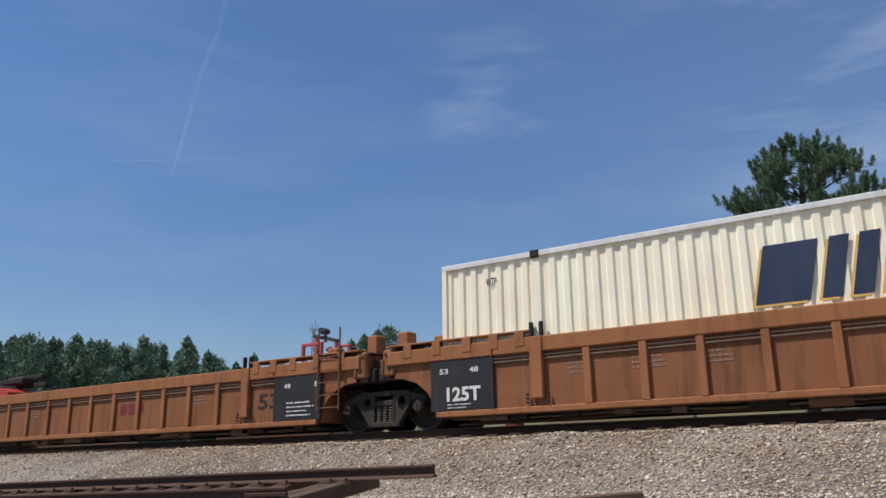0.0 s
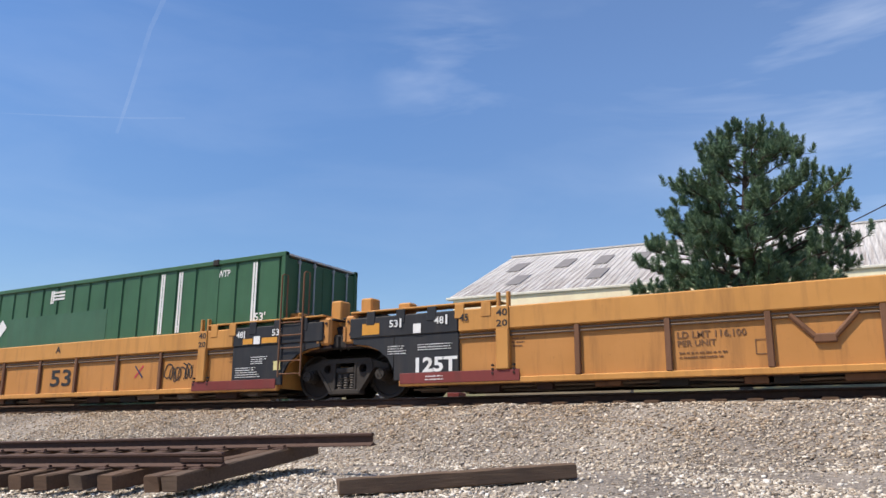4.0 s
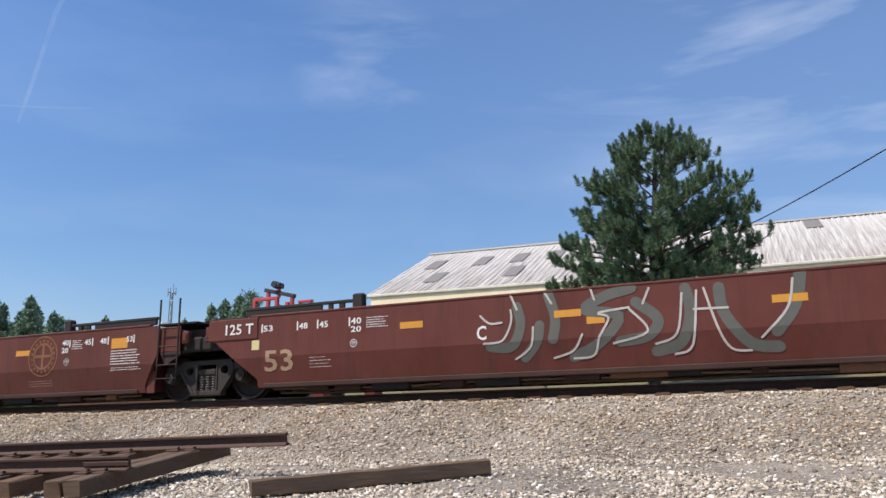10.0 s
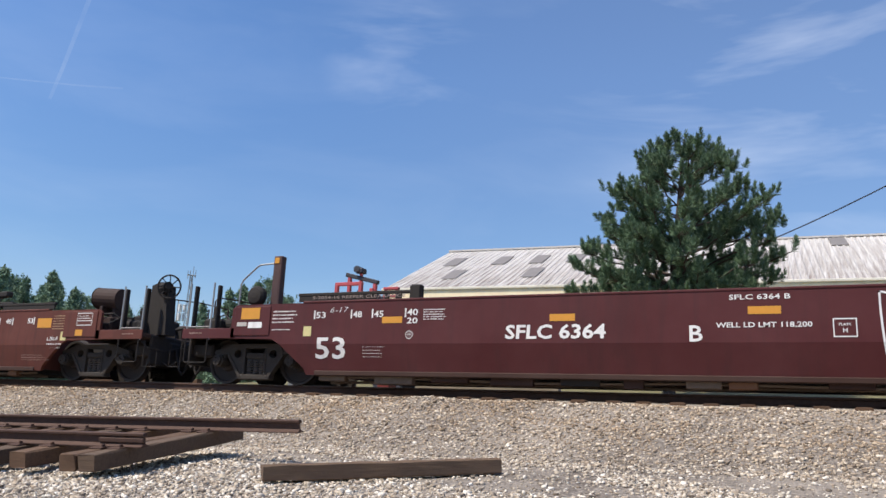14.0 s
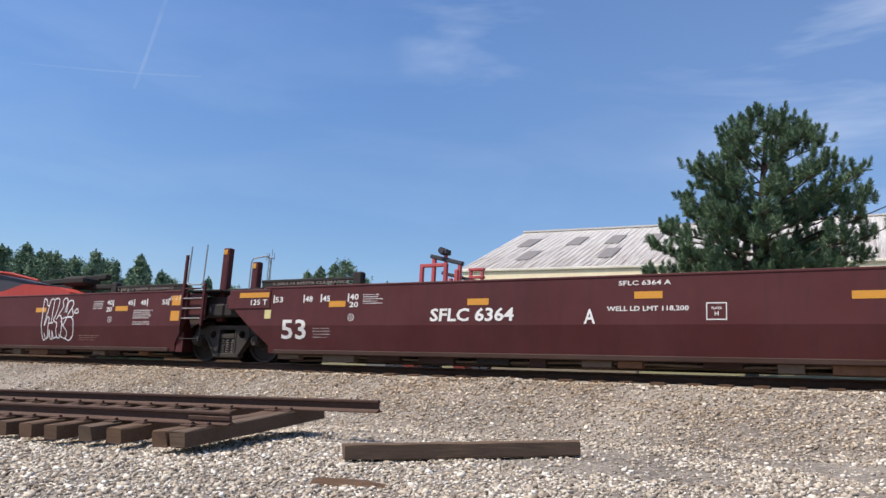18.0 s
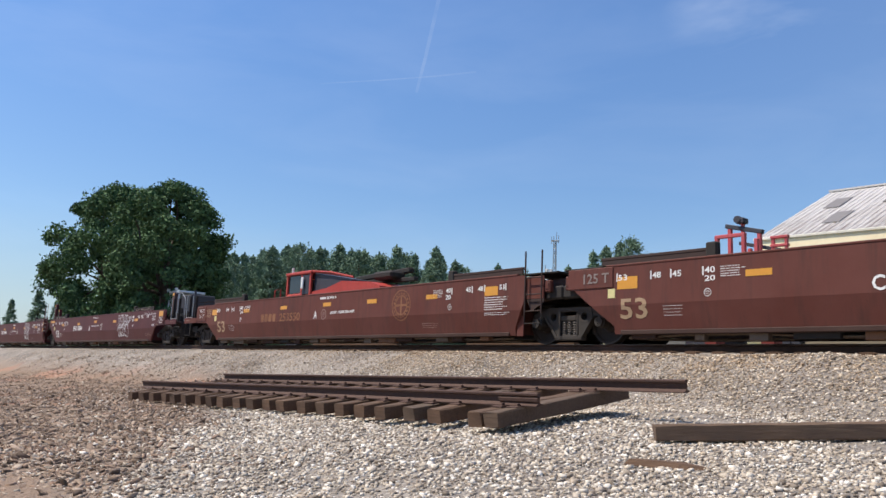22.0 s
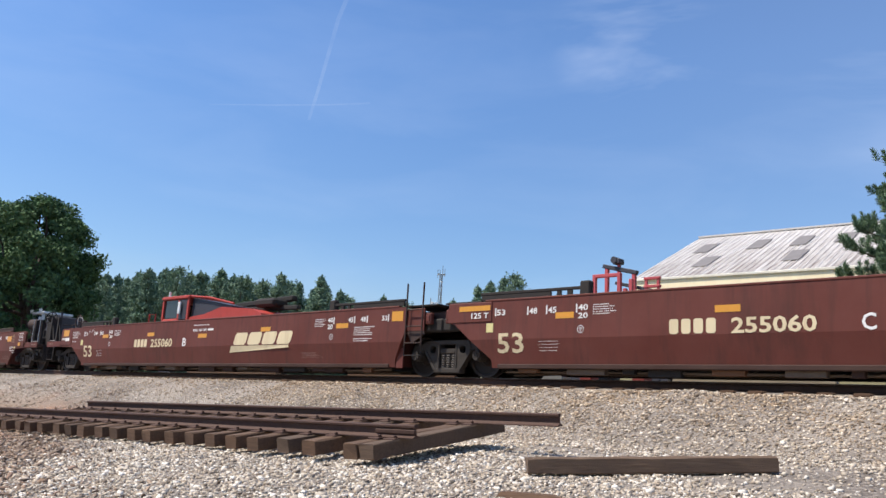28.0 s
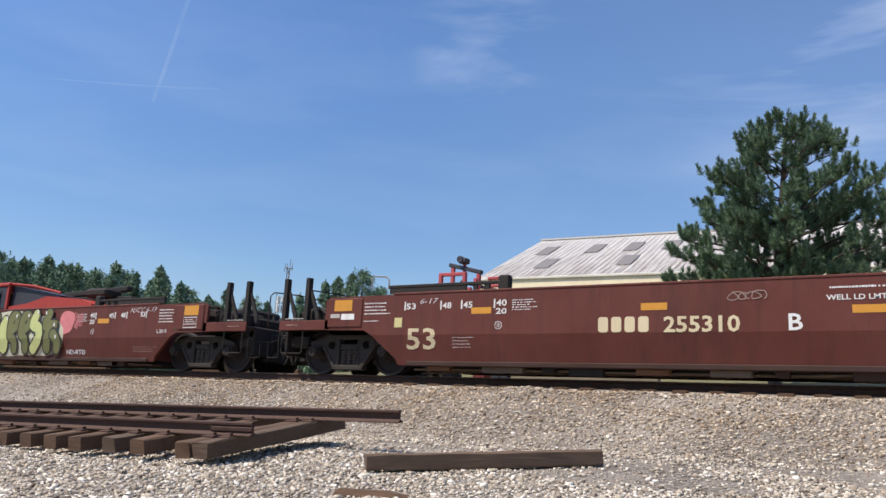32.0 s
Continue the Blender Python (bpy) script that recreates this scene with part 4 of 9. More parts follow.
def build_woods():
    stock = [far_tree("conifer", 10, 21, 70), far_tree("round", 10, 22, 76), far_tree("conifer", 10, 23, 70), far_tree("conifer", 10, 24, 70), far_tree("conifer", 10, 25, 70)]
    rng = random.Random(8)
    rows = []
    # azimuth from the track's normal, top's elevation, distance, stock
    for az, el, d, k in ((66.1, 7.3, 88, 1), (64.9, 6.9, 92, 3), (63.1, 8.32, 95, 0), (61.2, 8.65, 96, 1), (59.8, 8.5, 98, 2), (58.4, 8.83, 100, 3), (57.0, 8.4, 99, 1), (55.6, 8.2, 102, 1), (54.35, 8.92, 100, 4), (53.0, 8.4, 103, 3), (51.5, 8.96, 100, 0), (49.6, 7.7, 110, 1), (48.2, 7.3, 115, 3), (47.0, 7.9, 116, 2),
                         (45.4, 7.4, 120, 1), (44.2, 7.2, 120, 3), (42.0, 7.9, 118, 4), (40.3, 9.0, 100, 4), (39.4, 9.32, 100, 0), (38.4, 9.7, 98, 3), (37.7, 9.9, 98, 1), (36.3, 8.8, 110, 1), (34.6, 8.6, 118, 3), (33.0, 8.0, 120, 1), (67.5, 7.0, 85, 3), (69.0, 6.6, 90, 1), (80.5, 3.8, 130, 1), (79.0, 3.4, 135, 3), (82.0, 4.4, 130, 3), (76.2, 3.6, 132, 1), (77.5, 4.1, 128, 0), (83.4, 4.0, 126, 2), (84.8, 3.4, 130, 1), (86.3, 3.7, 130, 3), (88.0, 3.2, 134, 1), (89.5, 3.5, 134, 2)):
        rows.append((az, el, d, k))
    for i in range(170):
        az = rng.uniform(33, 72)
        rows.append((az, rng.uniform(6.6, 8.5) - (1.3 if az < 50 else 0), rng.uniform(105, 125), rng.randrange(5)))
    first = set()
    for az, el, d, k in rows:
        a = radians(az)
        x, y = -math.sin(a) * d, math.cos(a) * d
        z = ground_z(x, y, False)
        h = 1.5 + math.tan(radians(el + 0.30)) * d - z
        s = h / 10.0
        m = Matrix.LocRotScale((x, y, z - 0.2), Euler((0, 0, rng.uniform(0, 6.28))), None)
        if k not in first:
            first.add(k)
            ob = stock[k]
            ob.matrix_basis = m
        else:
            ob = copy_thing(stock[k], m)
        ob.scale = (s * rng.uniform(0.85, 1.15), s * rng.uniform(0.85, 1.15), s)


build_pine(-3.98, 24.0, 8.2, 2)
build_broadleaf(-55.2, 20.0, 12.4, 9.6, 5, 330, 0.125, "large rounded dark green broadleaf tree")
build_broadleaf(-79.4, 23.8, 16.9, 14.6, 6, 400, 0.16, "dark green broadleaf tree beside a larger one", lumps_n=200)
build_woods()


# ---- pole, wires, tower, machines ----
def build_pole():
    x, y = 4.17, 24.0
    g = ground_z(x, y, False)
    pole = thing("utility_pole", "wooden utility pole with grey transformer cans", "utility pole", pose(x, y, g))
    top = 1.5 + 24.35 * math.tan(radians(26.6)) - g
    part("pole", Build().rod((0, 0, -0.3), (0, 0, top), 0.17, 12, 0.12), M["pole"], pole)
    for dx, dy in ((-0.36, -0.22), (0.06, -0.42), (0.42, -0.12)):
        z0 = top - 3.3
        can = Build().rod((dx, dy, z0), (dx, dy, z0 + 0.95), 0.22, 16)
        can.rod((dx, dy, z0 + 0.95), (dx, dy, z0 + 1.03), 0.235, 16, 0.16)
        can.rod((dx, dy, z0 - 0.05), (dx, dy, z0), 0.18, 16, 0.22)
        t = part("transformer", can, M["steelgrey"], pole, "pale grey transformer can")
        part("bushing", Build().rod((dx + 0.08, dy, z0 + 1.0), (dx + 0.08, dy, z0 + 1.25), 0.035, 8).rod((dx + 0.08, dy, z0 + 1.08), (dx + 0.08, dy, z0 + 1.12), 0.06, 8), M["pole"], t)
        part("bracket", Build().box(min(dx, 0) - 0.02, max(dx, 0) + 0.02, min(dy, 0), max(dy, 0) + 0.02, z0 + 0.6, z0 + 0.68), M["steelgrey"], pole)
    part("cutout", Build().soft(-0.30, -0.20, -0.3, -0.2, top - 1.15, top - 0.55, 0.02, pose(0, 0, 0, 0, 8, 0)), M["machine_dark"], pole, "dark fuse cutout")
    part("cap", Build().rod((0, 0, top), (0, 0, top + 0.35), 0.11, 8), M["steelgrey"], pole)
    part("lead", Build().path([(-0.3, -0.25, top - 1.2), (-0.62, -0.3, top - 1.9), (-0.66, -0.3, top - 2.6), (-0.5, -0.3, top - 3.5), (0.0, -0.15, top - 3.6)], 0.014), M["machine_dark"], pole)
    a = Vector((x, y - 0.1, g + top - 3.93))
    c = Vector((-7.5, 38.4, 9.0))
    pts = [a.lerp(c, i / 14) - Vector((0, 0, 0.45 * math.sin(math.pi * i / 14))) for i in range(15)]
    single("overhead_wire", Build().path(pts, 0.022), M["machine_dark"], "black service wire from pole to warehouse", "wire")


def build_tower():
    a, d = radians(42.95), 150.0
    x, y = -math.sin(a) * d, math.cos(a) * d
    g = ground_z(x, y, False)
    top = 1.5 + d * math.tan(radians(10.3)) - g
    tower = thing("radio_tower", "slender grey lattice radio tower", "tower", pose(x, y, g))
    for k in range(3):
        t = 2.094 * k
        part("leg", Build().rod((math.cos(t) * 0.62, math.sin(t) * 0.62, -0.3), (math.cos(t) * 0.28, math.sin(t) * 0.28, top - 1.6), 0.07, 6), M["steelgrey"], tower)
    n = 16
    for i in range(n):
        z0, z1 = (top - 1.6) * i / n, (top - 1.6) * (i + 1) / n
        r0, r1 = 0.62 - 0.34 * i / n, 0.62 - 0.34 * (i + 1) / n
        b = Build()
        for k in range(3):
            t, u = 2.094 * k, 2.094 * (k + 1)
            b.rod((math.cos(t) * r0, math.sin(t) * r0, z0), (math.cos(u) * r1, math.sin(u) * r1, z1), 0.045, 5)
            b.rod((math.cos(t) * r1, math.sin(t) * r1, z1), (math.cos(u) * r1, math.sin(u) * r1, z1), 0.045, 5)
        part("brace", b, M["steelgrey"], tower)
    part("head_frame", Build().box(-1.0, 1.0, -0.08, 0.08, top - 1.7, top - 1.58).box(-0.08, 0.08, -1.0, 1.0, top - 1.7, top - 1.58), M["steelgrey"], tower)
    for ax in (-0.95, -0.4, 0.3, 0.85):
        part("antenna", Build().rod((ax, 0, top - 2.2), (ax, 0, top - (0.0 if ax == 0.3 else 0.7)), 0.06, 6), M["steelgrey"], tower)
    part("side_mast", Build().rod((-1.9, -0.5, -0.3), (-1.9, -0.5, top - 6.2), 0.16, 8, 0.10).box(-1.9, -0.3, -0.55, -0.45, top - 7.2, top - 7.05), M["steelgrey"], tower, "slender second mast")
    for z, w in ((top - 7.4, 0.5), (top - 9.0, 0.5)):
        for k in range(3):
            t = 2.094 * k + 0.5
            part("panel_antenna", Build().soft(math.cos(t) * w - 1.7, math.cos(t) * w - 1.3, math.sin(t) * w - 0.15, math.sin(t) * w + 0.15, z - 0.9, z + 0.5, 0.03), M["offwhite"], tower, "white panel antenna")


def wheel_part(name, x, y, z, r, w, parent, label=""):
    b = Build().rod((x, y - w / 2, z), (x, y + w / 2, z), r, 20)
    b.rod((x, y - w / 2 - 0.03, z), (x, y + w / 2 + 0.03, z), r * 0.45, 14)
    return part(name, b, M["machine_dark"], parent, label)


GANTRY_Y = 20.0


def build_gantry():
    """Red rail-yard machine; it stands on its origin and is keyed in motions()."""
    g = thing("maintenance_machine", "red steel-framed track maintenance machine with a dark work lamp", "machine")
    R, K = M["gantry_red"], M["machine_dark"]
    H = 3.86
    part("bed", Build().soft(-1.3, 1.9, -0.9, 0.9, 0.9, 1.2, 0.03), R, g)
    for sx in (-0.9, 1.4):
        for sy in (-0.72, 0.72):
            wheel_part("wheel", sx, sy, 0.42, 0.42, 0.14, g)
    for x, y, t in ((-0.58, 0.15, H - 0.17), (0.30, 0.15, H - 0.42), (-0.62, -0.45, H - 0.56), (0.18, -0.45, H - 0.53), (0.52, -0.40, H - 0.70), (-0.30, 0.70, H - 0.75)):
        part("post", Build().soft(x - 0.055, x + 0.055, y - 0.055, y + 0.055, 1.2, t, 0.012), R, g)
    part("front_rail", Build().soft(-0.68, 0.24, -0.50, -0.40, H - 0.61, H - 0.51, 0.012), R, g)
    part("top_beam", Build().soft(-0.58, 0.56, 0.08, 0.22, -0.06, 0.06, 0.015, Matrix.Translation((-0.14, 0, H - 0.29)) @ pose(0, 0, 0, 0, 14, 0)), K, g, "dark sloping top beam")
    part("back_beam", Build().soft(-0.62, 0.62, 0.62, 0.74, -0.05, 0.05, 0.012, Matrix.Translation((0.0, 0, H - 0.72)) @ pose(0, 0, 0, 0, 14, 0)), K, g)
    part("lamp_post", Build().soft(-0.23, -0.15, 0.1, 0.2, H - 0.42, H - 0.05, 0.01), R, g)
    part("work_lamp", Build().soft(-0.34, -0.08, 0.0, 0.28, H - 0.14, H + 0.02, 0.03), K, g, "dark work lamp")
    part("lamp_hood", Build().rod((-0.28, -0.02, H - 0.02), (-0.28, 0.30, H - 0.02), 0.10, 14), K, g)
    for x in (0.98, 1.34):
        part("side_post", Build().soft(x - 0.04, x + 0.04, -0.44, -0.36, 1.2, H - 0.72, 0.01), R, g)
    for zz in (H - 0.76, H - 0.98):
        part("side_rail", Build().soft(0.92, 1.40, -0.46, -0.34, zz, zz + 0.07, 0.01), R, g)
    return g


def build_yard_machines():
    # red truck with a cab and a folded dark boom
    x, y = -34.6, 20.0
    g0 = ground_z(x, y, False)
    t = thing("boom_truck", "red boom truck with glazed cab and folded dark boom", "truck", pose(x, y, g0))
    R, K = M["machine_red"], M["machine_dark"]
    H = 6.12 - g0
    part("chassis", Build().soft(-1.4, 8.5, -1.05, 1.05, 0.7, 1.1, 0.03), K, t)
    part("cab", Build().soft(-1.05, 1.28, -1.1, 1.1, 1.1, H - 1.05, 0.05), R, t, "red cab body")
    for px in (-1.0, 0.42, 1.22):
        for py in (-1.05, 1.05):
            part("pillar", Build().soft(px - 0.07, px + 0.07, py - 0.05, py + 0.05, H - 1.1, H - 0.1, 0.01), R, t)
    part("cab_roof", Build().soft(-1.1, 1.34, -1.15, 1.15, H - 0.16, H, 0.04), R, t)
    part("window", Build().box(-0.93, 0.35, -1.03, -1.01, H - 1.02, H - 0.18), M["glass"], t, "dark cab window")
    part("door", Build().soft(0.48, 1.16, -1.10, -1.06, 1.2, H - 0.18, 0.02), K, t, "dark cab door")
    part("window", Build().box(-0.92, -0.90, -0.98, 0.98, H - 1.02, H - 0.18), M["glass"], t)
    part("mirror", Build().soft(0.55, 0.75, -1.22, -1.15, H - 0.85, H - 0.30, 0.02), M["offwhite"], t, "bright side mirror")
    # open engine bay behind the cab under a sloping guard, then a red hood
    part("engine_bay", Build().prism([(1.3, H - 1.05), (1.3, H - 0.10), (4.6, H - 0.62), (4.6, H - 1.05)], -0.9, 0.9), K, t, "dark open engine bay")
    part("guard_rail", Build().path([(1.0, -1.0, H - 0.02), (2.9, -1.0, H - 0.20), (4.8, -1.0, H - 0.55)], 0.05, 8), R, t, "red sloping guard rail")
    part("hood", Build().prism([(1.2, 1.1), (1.2, H - 1.02), (2.6, H - 0.92), (3.9, H - 0.66), (6.2, H - 0.84), (6.9, H - 1.05), (6.9, 1.1)], -1.02, 1.02), R, t, "red engine hood")
    part("handrail", Build().path([(-2.4, -1.0, 1.1), (-2.4, -1.0, H - 0.75), (-1.8, -1.0, H - 0.75), (-1.8, -1.0, 1.1)], 0.035), R, t)
    part("boom", Build().soft(0, 4.2, -0.14, 0.14, -0.11, 0.11, 0.04, Matrix.Translation((3.0, 0.4, H - 0.40)) @ pose(0, 0, 0, 0, -2.0, 0)), M["under"], t, "folded dark boom")
    part("boom", Build().soft(0, 4.4, -0.12, 0.12, -0.09, 0.09, 0.03, Matrix.Translation((3.4, 0.2, H - 0.62)) @ pose(0, 0, 0, 0, 1.0, 0)), M["under"], t)
    part("grapple", Build().soft(5.4, 6.8, -0.4, 0.4, H - 0.66, H - 0.30, 0.1), M["under"], t)
    part("beacon", Build().rod((-0.85, -0.9, H), (-0.85, -0.9, H + 0.28), 0.06, 8), M["offwhite"], t)
    for wx in (-0.2, 4.5, 5.7):
        for wy in (-0.95, 0.95):
            wheel_part("wheel", wx, wy, 0.5, 0.5, 0.28, t)
    x = -51.4
    g0 = ground_z(x, y, False)
    w = thing("tractor", "small tractor with a white cab beyond the tracks", "tractor", pose(x, y, g0))
    H = 6.12 - g0
    part("body", Build().soft(-1.0, 3.6, -0.8, 0.8, 0.8, H - 1.45, 0.06), M["machine_dark"], w)
    for px in (-0.6, 0.9):
        for py in (-0.75, 0.75):
            part("pillar", Build().soft(px - 0.09, px + 0.09, py - 0.07, py + 0.07, H - 1.5, H - 0.1, 0.02), M["offwhite"], w)
    part("cab_roof", Build().soft(-0.85, 1.15, -0.9, 0.9, H - 0.16, H, 0.04), M["offwhite"], w, "white cab roof")
    part("window", Build().box(-0.45, 0.75, -0.72, -0.70, H - 1.4, H - 0.2), M["glass"], w)
    part("lamp", Build().soft(-0.7, -0.4, -0.95, -0.85, H - 0.02, H + 0.16, 0.02).soft(0.6, 0.9, -0.95, -0.85, H - 0.02, H + 0.16, 0.02), M["offwhite"], w)
    part("door", Build().soft(0.35, 0.62, -0.80, -0.76, H - 1.45, H - 0.3, 0.01), M["offwhite"], w)
    part("hopper", Build().soft(1.4, 3.0, -0.8, 0.8, H - 1.45, H - 0.35, 0.06), M["machine_dark"], w)
    part("exhaust", Build().rod((3.2, -0.6, H - 1.5), (3.2, -0.6, H - 0.1), 0.06, 8), M["machine_dark"], w)
    for wx, r in ((-0.2, 0.75), (2.8, 0.55)):
        for wy in (-0.9, 0.9):
            wheel_part("wheel", wx, wy, r, r, 0.35, w)
    return t, w


def build_contrails():
    m, nt, p = node_mat("contrail")
    nt.nodes.remove(p)
    out = nt.nodes["Material Output"]
    em, tr, mx = nt.nodes.new("ShaderNodeEmission"), nt.nodes.new("ShaderNodeBsdfTransparent"), nt.nodes.new("ShaderNodeMixShader")
    em.inputs["Color"].default_value = (0.75, 0.82, 0.92, 1)
    em.inputs["Strength"].default_value = 0.85
    n = noise_node(nt, 0.004, 6, 0.7)
    nt.links.new(ramp_node(nt, n, 0.36, 0.72, (0.015, 0.015, 0.015, 1), (0.13, 0.13, 0.13, 1)), mx.inputs["Fac"])
    nt.links.new(tr.outputs[0], mx.inputs[1])
    nt.links.new(em.outputs[0], mx.inputs[2])
    nt.links.new(mx.outputs[0], out.inputs["Surface"])
    D = 3600.0
    for pts, w in (([(50.3, 33), (50.9, 29.5), (51.9, 26.8), (52.9, 22.0), (53.4, 19.8)], (11, 6)), ([(60.5, 19.9), (56, 20.5), (52, 21.0), (49.0, 21.4)], (2, 4))):
        b = Build()
        row = []
        for i, (az, el) in enumerate(pts):
            a, e = radians(az), radians(el)
            c = Vector((-math.sin(a) * math.cos(e), math.cos(a) * math.cos(e), math.sin(e))) * D
            row.append(c)
        v = []
        for i, c in enumerate(row):
            d = (row[min(i + 1, len(row) - 1)] - row[max(i - 1, 0)]).normalized()
            s = d.cross(c.normalized()).normalized()
            k = w[0] + (w[1] - w[0]) * i / (len(row) - 1)
            v += [c - s * k, c + s * k]
        b.add(v, [(2 * i, 2 * i + 1, 2 * i + 3, 2 * i + 2) for i in range(len(row) - 1)])
        ob = single("contrail", b, m, "thin white vapour trail across the blue sky", "contrail", kind="structure")
        ob.visible_shadow = False


build_pole()
build_tower()
gantry = build_gantry()
yard_machines = build_yard_machines()
build_contrails()


# ---- train ----
SIDE = -1.42
MOVERS = []


def mover(ob, x, y=TRACK_Y, z=RAIL_Z):
    """A thing of the train, that stands at x when the clip begins."""
    ob.matrix_basis = pose(x, y, z)
    MOVERS.append((ob, x, y, z))
    return ob


def text_mesh(body, height, material, width=None, lean=0.0, bold=0.0):
    """Letters as a thin raised mesh, on the near side, from the left foot."""
    cu = bpy.data.curves.new("letters", "FONT")
    cu.body, cu.size, cu.extrude, cu.shear, cu.offset = body, height * 1.37, 0.0015, lean, bold or height * 0.022
    cu.resolution_u = 2
    tmp = bpy.data.objects.new("letters", cu)
    me = bpy.data.meshes.new_from_object(tmp)
    bpy.data.objects.remove(tmp)
    bpy.data.curves.remove(cu)
    xs = [v.co.x for v in me.vertices]
    k = 1.0 if width is None or not xs else width / (max(xs) - min(xs))
    x0 = min(xs) if xs else 0
    for v in me.vertices:
        v.co = ((v.co.x - x0) * k, -v.co.z, v.co.y)
    me.materials.clear()
    me.materials.append(material)
    return me


FACE = [None]


def face_y(z):
    """The near side's plane at a height over the rail."""
    if FACE[0] is not None:
        return FACE[0]
    return SIDE if z > 0.76 else SIDE + (0.76 - z) * 0.20


def set_back(marks, y):
    """Sets a mark, or the characters of one, at a plane."""
    for o in marks:
        o.location.y = y
    return marks


def glyphs(name, me, material, unit, label, place, apart):
    """Large characters become parts one by one; small print stays one mark."""
    if not apart:
        ob = part(name, me, material, unit, label)
        tagged(ob, label, kind="stuff")
        ob.location = place
        return [ob]
    root = list(range(len(me.vertices)))

    def find(a):
        while root[a] != a:
            root[a] = root[root[a]]
            a = root[a]
        return a

    for e in me.edges:
        a, b = find(e.vertices[0]), find(e.vertices[1])
        if a != b:
            root[a] = b
    sets = {}
    for p in me.polygons:
        sets.setdefault(find(p.vertices[0]), []).append(tuple(p.vertices))
    out = []
    for faces in sets.values():
        used = sorted({i for f in faces for i in f})
        at = {i: k for k, i in enumerate(used)}
        one = bpy.data.meshes.new(name)
        one.from_pydata([me.vertices[i].co[:] for i in used], [], [tuple(at[i] for i in f) for f in faces])
        one.materials.append(material)
        ob = part("letter" if name == "lettering" else "digit" if name == "number" else name, one, material, unit, label)
        ob.location = place
        out.append(ob)
    return out


def letters(unit, body, x0, x1, z0, z1, material, label="stencilled lettering", lean=0.0, name="lettering", bold=0.0):
    me = text_mesh(body, z1 - z0, material, x1 - x0, lean, bold)
    if FACE[0] is None and z0 < 0.76:
        # laid over the bend of the side
        bm = bmesh.new()
        bm.from_mesh(me)
        bmesh.ops.bisect_plane(bm, geom=bm.verts[:] + bm.edges[:] + bm.faces[:], plane_co=(0, 0, 0.76 - z0), plane_no=(0, 0, 1))
        for v in bm.verts:
            v.co.y += face_y(z0 + v.co.z) - face_y(z0)
        bm.to_mesh(me)
        bm.free()
    return glyphs(name, me, material, unit, label, (x0, face_y(z0) - 0.005, z0), z1 - z0 > 0.19)


def plate(unit, name, x0, x1, z0, z1, material, label="", proud=0.005, y=None):
    yy = (face_y((z0 + z1) / 2) if y is None else y)
    return part(name, Build().box(x0, x1, yy - proud, yy + 0.003, z0, z1), material, unit, label)


def bars(unit, x0, x1, z0, z1, material, rows=4, name="small_print", seed=0):
    """Print too small to read: plain bars line by line."""
    rng = random.Random(seed + int(x0 * 100))
    b = Build()
    h = (z1 - z0) / rows
    for r in range(rows):
        x = x0
        z = z1 - (r + 1) * h
        end = x1 - rng.uniform(0, 0.3) * (x1 - x0)
        while x < end:
            w = rng.uniform(0.012, 0.042)
            b.box(x, min(x + w, end), face_y(z) - 0.005, face_y(z) + 0.002, z + h * 0.30, z + h * rng.uniform(0.58, 0.70))
            x += w + (0.010 if rng.random() < 0.75 else 0.03)
    return tagged(part(name, b, material, unit), "unreadable small white print", kind="stuff")


def blocks(unit, x0, x1, z0, z1, material, groups, name="painted_mark", label="plain painted block", lean=0.0, gap=0.24):
    """A name shown as plain blocks of its size; groups: letters in each word."""
    total = sum(groups) + 0.9 * (len(groups) - 1)
    w = (x1 - x0) / total
    x = x0
    y = face_y(z0)
    last = None
    for g in groups:
        for i in range(g):
            a, c = x + w * gap * 0.5, x + w * (1 - gap * 0.5)
            k = min(c - a, z1 - z0) * 0.18
            out = [(a + k, z0), (c - k, z0), (c, z0 + k), (c, z1 - k), (c - k, z1), (a + k, z1), (a, z1 - k), (a, z0 + k)]
            b = Build().prism([(p + lean * (q - z0), q) for p, q in out], y - 0.005, y + 0.003)
            last = part(name, b, material, unit, label)
            x += w
        x += 0.9 * w
    return last


